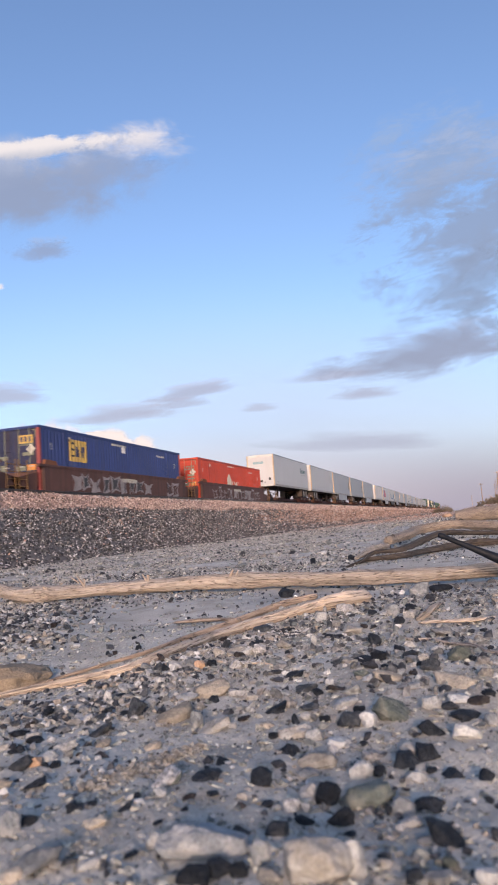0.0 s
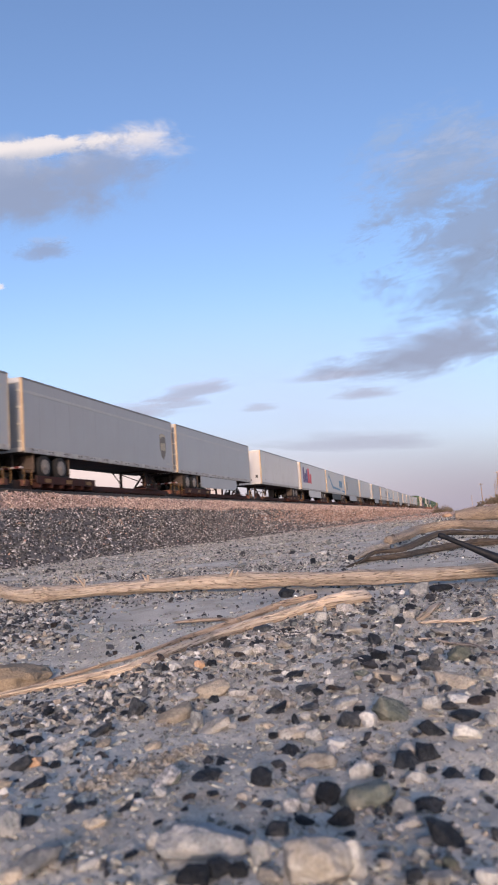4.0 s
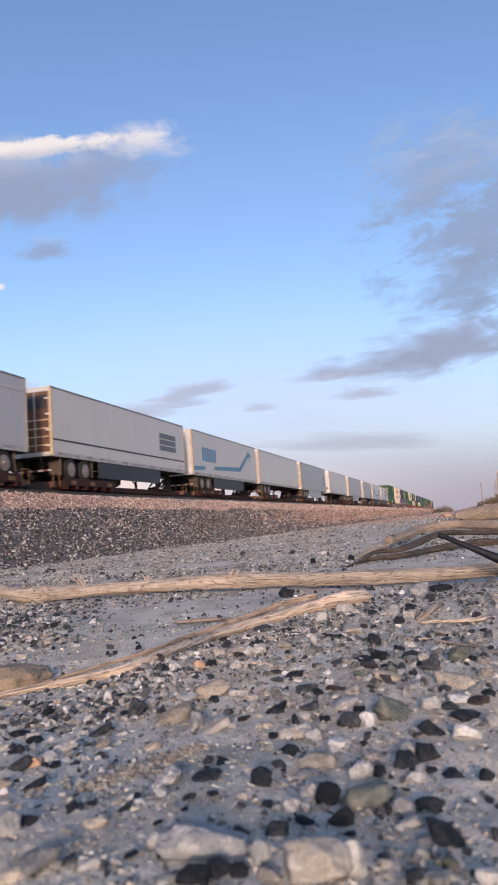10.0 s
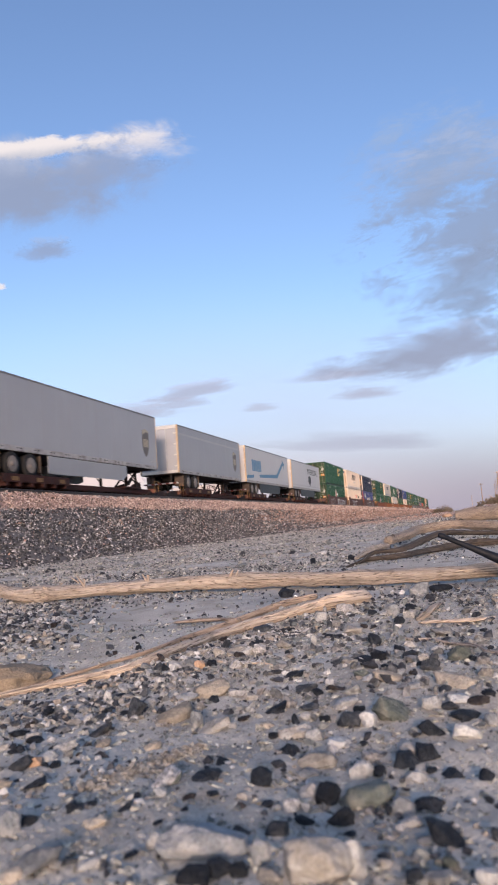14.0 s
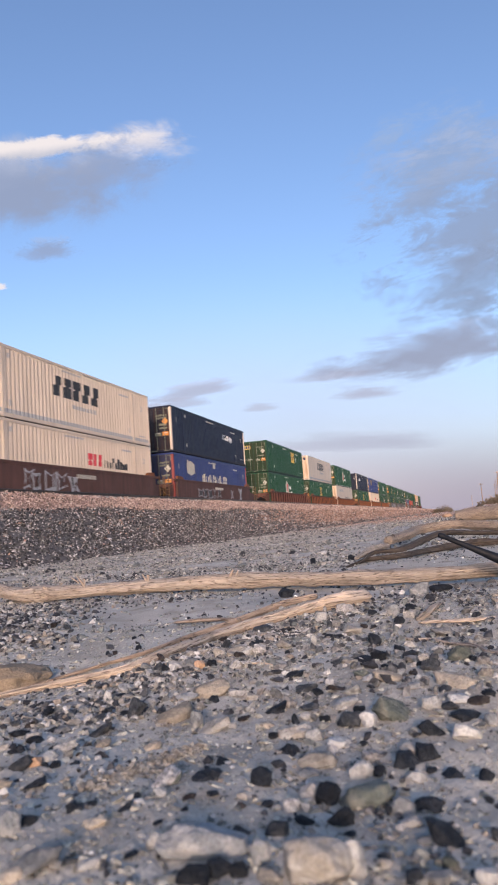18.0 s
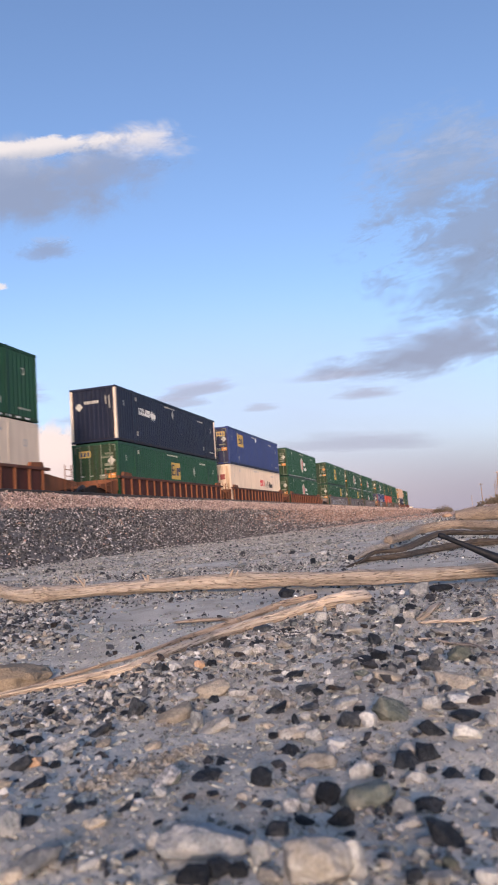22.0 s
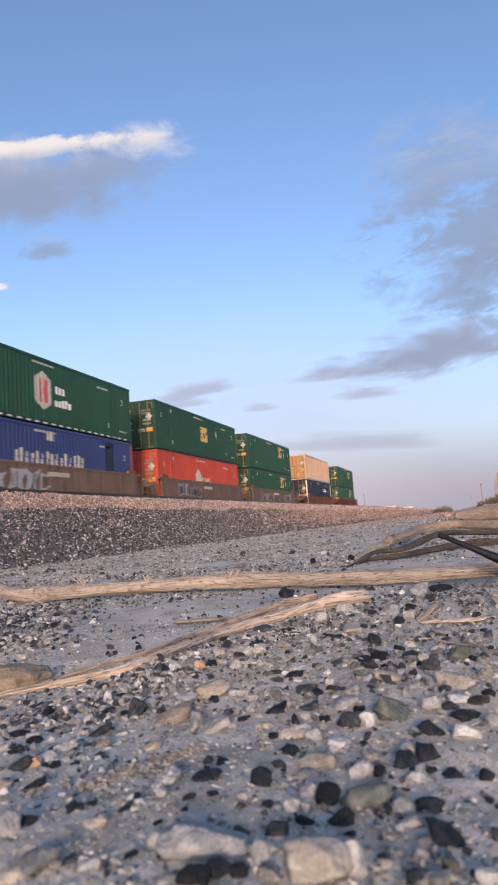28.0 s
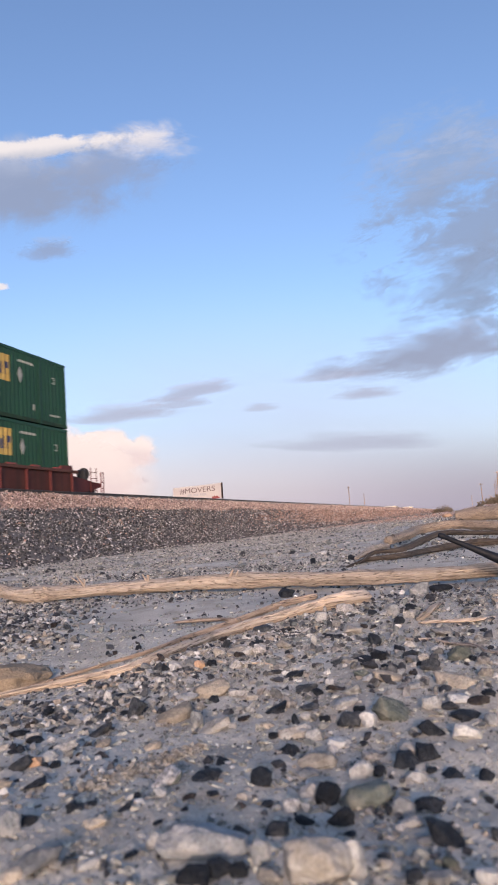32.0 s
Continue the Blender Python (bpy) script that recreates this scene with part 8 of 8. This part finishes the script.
# double stacks: start, car style, lower and upper container, last of its set
for k, (s0, style, low, up, gap, scrawl) in enumerate((
        (416.8, "umber", ("green", "hex", "door"), ("green", "sign", "door"), 1.7, 21),
        (436.1, "umber", ("cream", "xpo", "plain"), ("cream", "swift", "plain"), 1.7, 37),
        (455.2, "umber", ("blue", "stack", "door"), ("navy", "diamond", "door"), 2.6, 23),
        (478.3, "brown", ("green", "hex", "door"), ("green", "sign", "door"), 1.7, 0),
        (497.5, "ribbed", ("green", "sign", "door"), ("cream", "swift", "plain"), 1.7, 0),
        (516.9, "ribbed", ("cream", "script", "plain"), ("green", "hex", "door"), 2.6, 0),
        (539.9, "ribbed", ("green", "sign", "door"), ("navy", "diamond_near", "plain"), 1.7, 0),
        (558.9, "ribbed", ("cream", "xpo", "plain"), ("blue", "sign_near", "door"), 1.7, 0),
        (578.6, "ribbed", ("green", "hex", "door"), ("green", "hex", "door"), 2.6, 0),
        (602.1, "smooth", ("green", "sign", "door"), ("green", "sign", "door"), 1.7, 31),
        (621.2, "smooth", ("green", "sign", "door"), ("green", "hex", "door"), 1.7, 32),
        (640.0, "smooth", ("green", "hex", "door"), ("green", "hex", "door"), 2.6, 33),
        (664.0, "tan", ("blue", "stack", "door"), ("green", "hex", "door"), 1.7, 34),
        (683.1, "tan", ("red", "arch", "door"), ("green", "sign", "door"), 1.7, 35),
        (702.3, "tan", ("green", "sign", "door"), ("green", "sign", "door"), 2.6, 36),
        (726.1, "brown", ("navy", "diamond", "door"), ("tan", "", "door"), 2.6, 0),
        (749.5, "red", ("green", "sign", "door"), ("green", "sign", "door"), 2.6, 0))):
    well_car(s0 - 0.3, s0 + 16.1, style, 1.7 if gap < 2 or k in (2, 5, 8, 11, 14) else 2.6, gap, k == 16, scrawl)
    for level, (colour, logo, front) in enumerate((low, up)):
        word = {"green": "green", "cream": "off-white", "blue": "blue", "navy": "dark navy", "red": "red", "tan": "tan"}[colour]
        look_of = {"sign": "a yellow square panel", "hex": "a white hexagonal mark", "swift": "black letter blocks", "xpo": "red and black letter blocks", "stack": "white letter blocks", "diamond": "a white diamond mark",
                   "diamond_near": "a white diamond mark", "sign_near": "a yellow square panel", "script": "dark ornate letter blocks", "arch": "a white arch mark", "": "bare sides"}[logo]
        smooth = logo == "script" or (logo == "swift" and s0 > 450)
        container(s0, s0 + 15.75, level, colour, logo, front, not smooth,
                  label=word + (" smooth" if smooth else " ribbed") + " container with " + look_of + (" in a car" if level == 0 else " on another"))

# ---------------------------------------------------------------- clouds
SKY_R = 3000.0
PX = SKY_R / 1282.0         # metres on the sky sheet for a small unit of angle


def sky_pose(ax, az):
    """Pose of a sheet facing the camera; ax, az: degrees right of and above the view's centre, before the camera's lean."""
    c = look(EYE, AIM, -4.049)
    d = c.to_3x3() @ Vector((math.tan(radians(ax)), math.tan(radians(az)), -1))
    p = EYE + d * SKY_R
    return Matrix.Translation(p) @ (c.to_3x3() @ Matrix(((1, 0, 0), (0, 0, 1), (0, -1, 0)))).to_4x4()


clouds = []


def cloud(ax, az, half_w, half_h, shade_col, light_col, gain, rough, stretch, light, opacity, drift, label, depth=0.0, seed=0, lean=0.0, ragged=3.2):
    """half_w, half_h in units of a 1282nd of the distance."""
    W, H = half_w * PX, half_h * PX
    s = Shape()
    nu, nv = 25, 13
    for j in range(nv):
        for i in range(nu):
            u, v = 2 * i / (nu - 1) - 1, 2 * j / (nv - 1) - 1
            k = math.sqrt(max(1 - 0.5 * v * v, 0)), math.sqrt(max(1 - 0.5 * u * u, 0))
            x, z = u * k[0] * W, v * k[1] * H
            bulge = -0.12 * min(W, H) * max(0, 1 - u * u) * max(0, 1 - v * v)
            s.v.append((x, bulge + 18 * noise.noise(Vector((x * 0.004, z * 0.004, seed))), z))
    for j in range(nv - 1):
        for i in range(nu - 1):
            s.f.append((j * nu + i, j * nu + i + 1, (j + 1) * nu + i + 1, (j + 1) * nu + i))
    m = cloud_mat("cloud_" + label.split()[0], W, H, shade_col, light_col, gain, rough, stretch, light[0], light[1], opacity, ragged)
    ob = new("cloud", s.mesh("cloud", m, True))
    base = sky_pose(ax, az)
    base.translation += (base.translation - EYE).normalized() * depth
    base = base @ pose(0, 0, 0, 0, -lean, 0)
    ob.matrix_basis = base
    tagged(ob, label, "cloud", "clouds", "structure")
    clouds.append((ob, base, drift))
    return ob


def sky_at(px, py):
    return math.degrees(math.atan((px - 441) / 1282.0)), math.degrees(math.atan((784 - py) / 1282.0))


GREYC, WHITEC, LILAC = (0.158, 0.198, 0.264), (0.47, 0.455, 0.42), (0.225, 0.238, 0.28)
PALE = (0.25, 0.29, 0.35)
DIM = (0.235, 0.242, 0.28)
cloud(*sky_at(620, 900), 1400, 540, (0.275, 0.25, 0.285), (0.26, 0.275, 0.33), 0.9, 0.5, (0.3, 1.0), (0.3, 1.0), 0.9, 0, "thin lilac veil of haze low over the horizon", 460, 20, 0, 0.5)
cloud(*sky_at(480, 690), 1700, 300, (0.40, 0.39, 0.395), (0.395, 0.40, 0.41), 1.1, 0.4, (0.3, 1.0), (0.3, 1.0), 0.26, 0, "pale pink veil of high haze", 320, 25, 0, 0.4)
cloud(*sky_at(900, 860), 520, 150, (0.205, 0.195, 0.235), (0.20, 0.21, 0.265), 0.9, 0.5, (0.3, 1.0), (0.3, 1.0), 0.6, 0, "dusky lilac haze low over the far poles", 240, 27, 0, 0.5)
cloud(*sky_at(180, 860), 900, 150, (0.46, 0.39, 0.385), (0.45, 0.405, 0.41), 0.9, 0.5, (0.3, 1.0), (0.3, 1.0), 0.45, 0, "pale pink haze low over the rails", 280, 31, 0, 0.5)
cloud(*sky_at(-10, 330), 330, 112, GREYC, PALE, 0.55, 2.2, (1.0, 1.5), (0.35, 1.05), 0.92, 9, "grey body of an evening cloud", 0, 1, 0, 1.9)
cloud(*sky_at(185, 290), 190, 78, GREYC, PALE, 0.8, 2.6, (1.0, 1.8), (0.75, 1.3), 0.7, 9, "thin grey edge of an evening cloud", -20, 11, 8)
cloud(*sky_at(70, 260), 260, 24, (0.30, 0.32, 0.34), WHITEC, 0.4, 3.4, (1.0, 1.3), (-0.2, 0.5), 0.97, 9, "white sunlit rim of an evening cloud", -60, 2, 5, 2.6)
cloud(*sky_at(258, 248), 125, 46, (0.34, 0.36, 0.39), (0.44, 0.43, 0.41), 1.0, 4.2, (0.7, 1.7), (0.2, 0.7), 0.88, 9, "white wispy tail of an evening cloud", -70, 12, -4)
cloud(*sky_at(85, 440), 85, 30, GREYC, PALE, 0.8, 4.0, (0.8, 2.0), (0.5, 1.2), 0.75, 9, "small grey wisp of cloud", 0, 3, 4)
cloud(*sky_at(-5, 507), 26, 9, WHITEC, WHITEC, 0.5, 6, (0.8, 2.0), (0.5, 1.0), 0.9, 9, "tiny white puff of cloud", 0, 13)
cloud(*sky_at(850, 395), 290, 240, (0.15, 0.195, 0.26), (0.205, 0.265, 0.355), 0.7, 5.2, (0.75, 1.9), (0.6, 1.2), 0.8, 4, "broad grey-lilac evening cloud with ragged edges", 0, 4, 14)
cloud(*sky_at(850, 480), 220, 105, (0.145, 0.19, 0.25), (0.19, 0.25, 0.33), 0.8, 3.4, (0.8, 1.9), (0.6, 1.2), 0.72, 4, "denser grey part of an evening cloud", 15, 14, 18)
cloud(*sky_at(770, 275), 210, 120, (0.155, 0.215, 0.30), (0.175, 0.25, 0.35), 0.9, 6.0, (0.8, 1.8), (0.5, 1.1), 0.72, 4, "thin upper veil of an evening cloud", 20, 15, 20)
cloud(*sky_at(790, 612), 310, 62, (0.165, 0.188, 0.235), (0.205, 0.235, 0.29), 0.7, 3.6, (0.55, 2.1), (0.7, 1.3), 0.88, 3, "long lilac streak of cloud", 30, 5, 11, 2.6)
cloud(*sky_at(600, 660), 150, 18, LILAC, LILAC, 0.8, 3.6, (0.35, 2.8), (0.7, 1.3), 0.75, 3, "thin end of a lilac streak of cloud", 35, 16, 5)
cloud(*sky_at(648, 694), 95, 17, LILAC, LILAC, 0.8, 3.6, (0.35, 2.8), (0.7, 1.3), 0.7, 3, "thin lower streak of cloud", 36, 17, 4)
cloud(*sky_at(345, 690), 125, 19, LILAC, (0.29, 0.285, 0.31), 0.6, 4.6, (0.4, 2.8), (0.5, 1.2), 0.7, 3, "thin lilac streak of cloud", 40, 6, 10)
cloud(*sky_at(320, 712), 80, 14, LILAC, (0.3, 0.29, 0.32), 0.7, 3.6, (0.4, 2.8), (0.5, 1.2), 0.6, 3, "short lilac streak of cloud", 42, 21, 4)
cloud(*sky_at(220, 730), 180, 24, DIM, (0.3, 0.295, 0.32), 0.7, 3.6, (0.4, 2.8), (0.5, 1.2), 0.7, 3, "faint lilac streak of cloud", 50, 7, 5)
cloud(*sky_at(10, 697), 120, 32, DIM, (0.3, 0.295, 0.32), 0.7, 3.6, (0.4, 2.8), (0.5, 1.2), 0.7, 3, "faint lilac streak of cloud", 60, 8)
cloud(*sky_at(460, 720), 50, 12, DIM, LILAC, 0.8, 4.6, (0.4, 2.8), (0.5, 1.2), 0.55, 3, "small faint wisp of cloud", 62, 22, 3)
cloud(*sky_at(640, 780), 270, 24, (0.225, 0.24, 0.28), (0.25, 0.265, 0.30), 0.7, 3.0, (0.3, 3.0), (0.5, 1.2), 0.6, 1, "faint flat band of cloud near the horizon", 70, 9, 1)
cloud(*sky_at(70, 862), 235, 140, (0.44, 0.36, 0.33), (0.53, 0.455, 0.395), 0.14, 3.4, (1.0, 1.2), (0.15, 1.0), 0.97, 0, "bright cream cumulus cloud low over the horizon", 80, 10, 0, 1.5)
cloud(*sky_at(180, 800), 130, 50, (0.45, 0.37, 0.34), (0.54, 0.47, 0.405), 0.16, 4.4, (1.0, 1.4), (0.1, 0.8), 0.95, 0, "cream shoulder of a cumulus cloud", 76, 26, 0, 1.7)
cloud(*sky_at(235, 848), 45, 12, (0.36, 0.30, 0.30), (0.38, 0.32, 0.31), 0.7, 4.6, (0.5, 2.4), (0.5, 1.2), 0.6, 0, "small mauve streak before a cumulus cloud", 66, 27, 0)


# ---------------------------------------------------------------- what moves
def motions():
    # the whole train passes at one steady speed
    for ob, s in moving:
        y, z = ob.matrix_basis.translation.y, ob.matrix_basis.translation.z
        walk(ob, [(t, pose(s - SPEED * t, y, z)) for t in (0.0, 8.0, 16.0, 24.0, 32.0)])
    # the clouds drift slowly to one side
    for ob, base, drift in clouds:
        if drift:
            walk(ob, [(t, base @ pose(drift * PX * (t / 32.0 - 0.5), 0, 0)) for t in (0.0, 16.0, 32.0)])


motions()
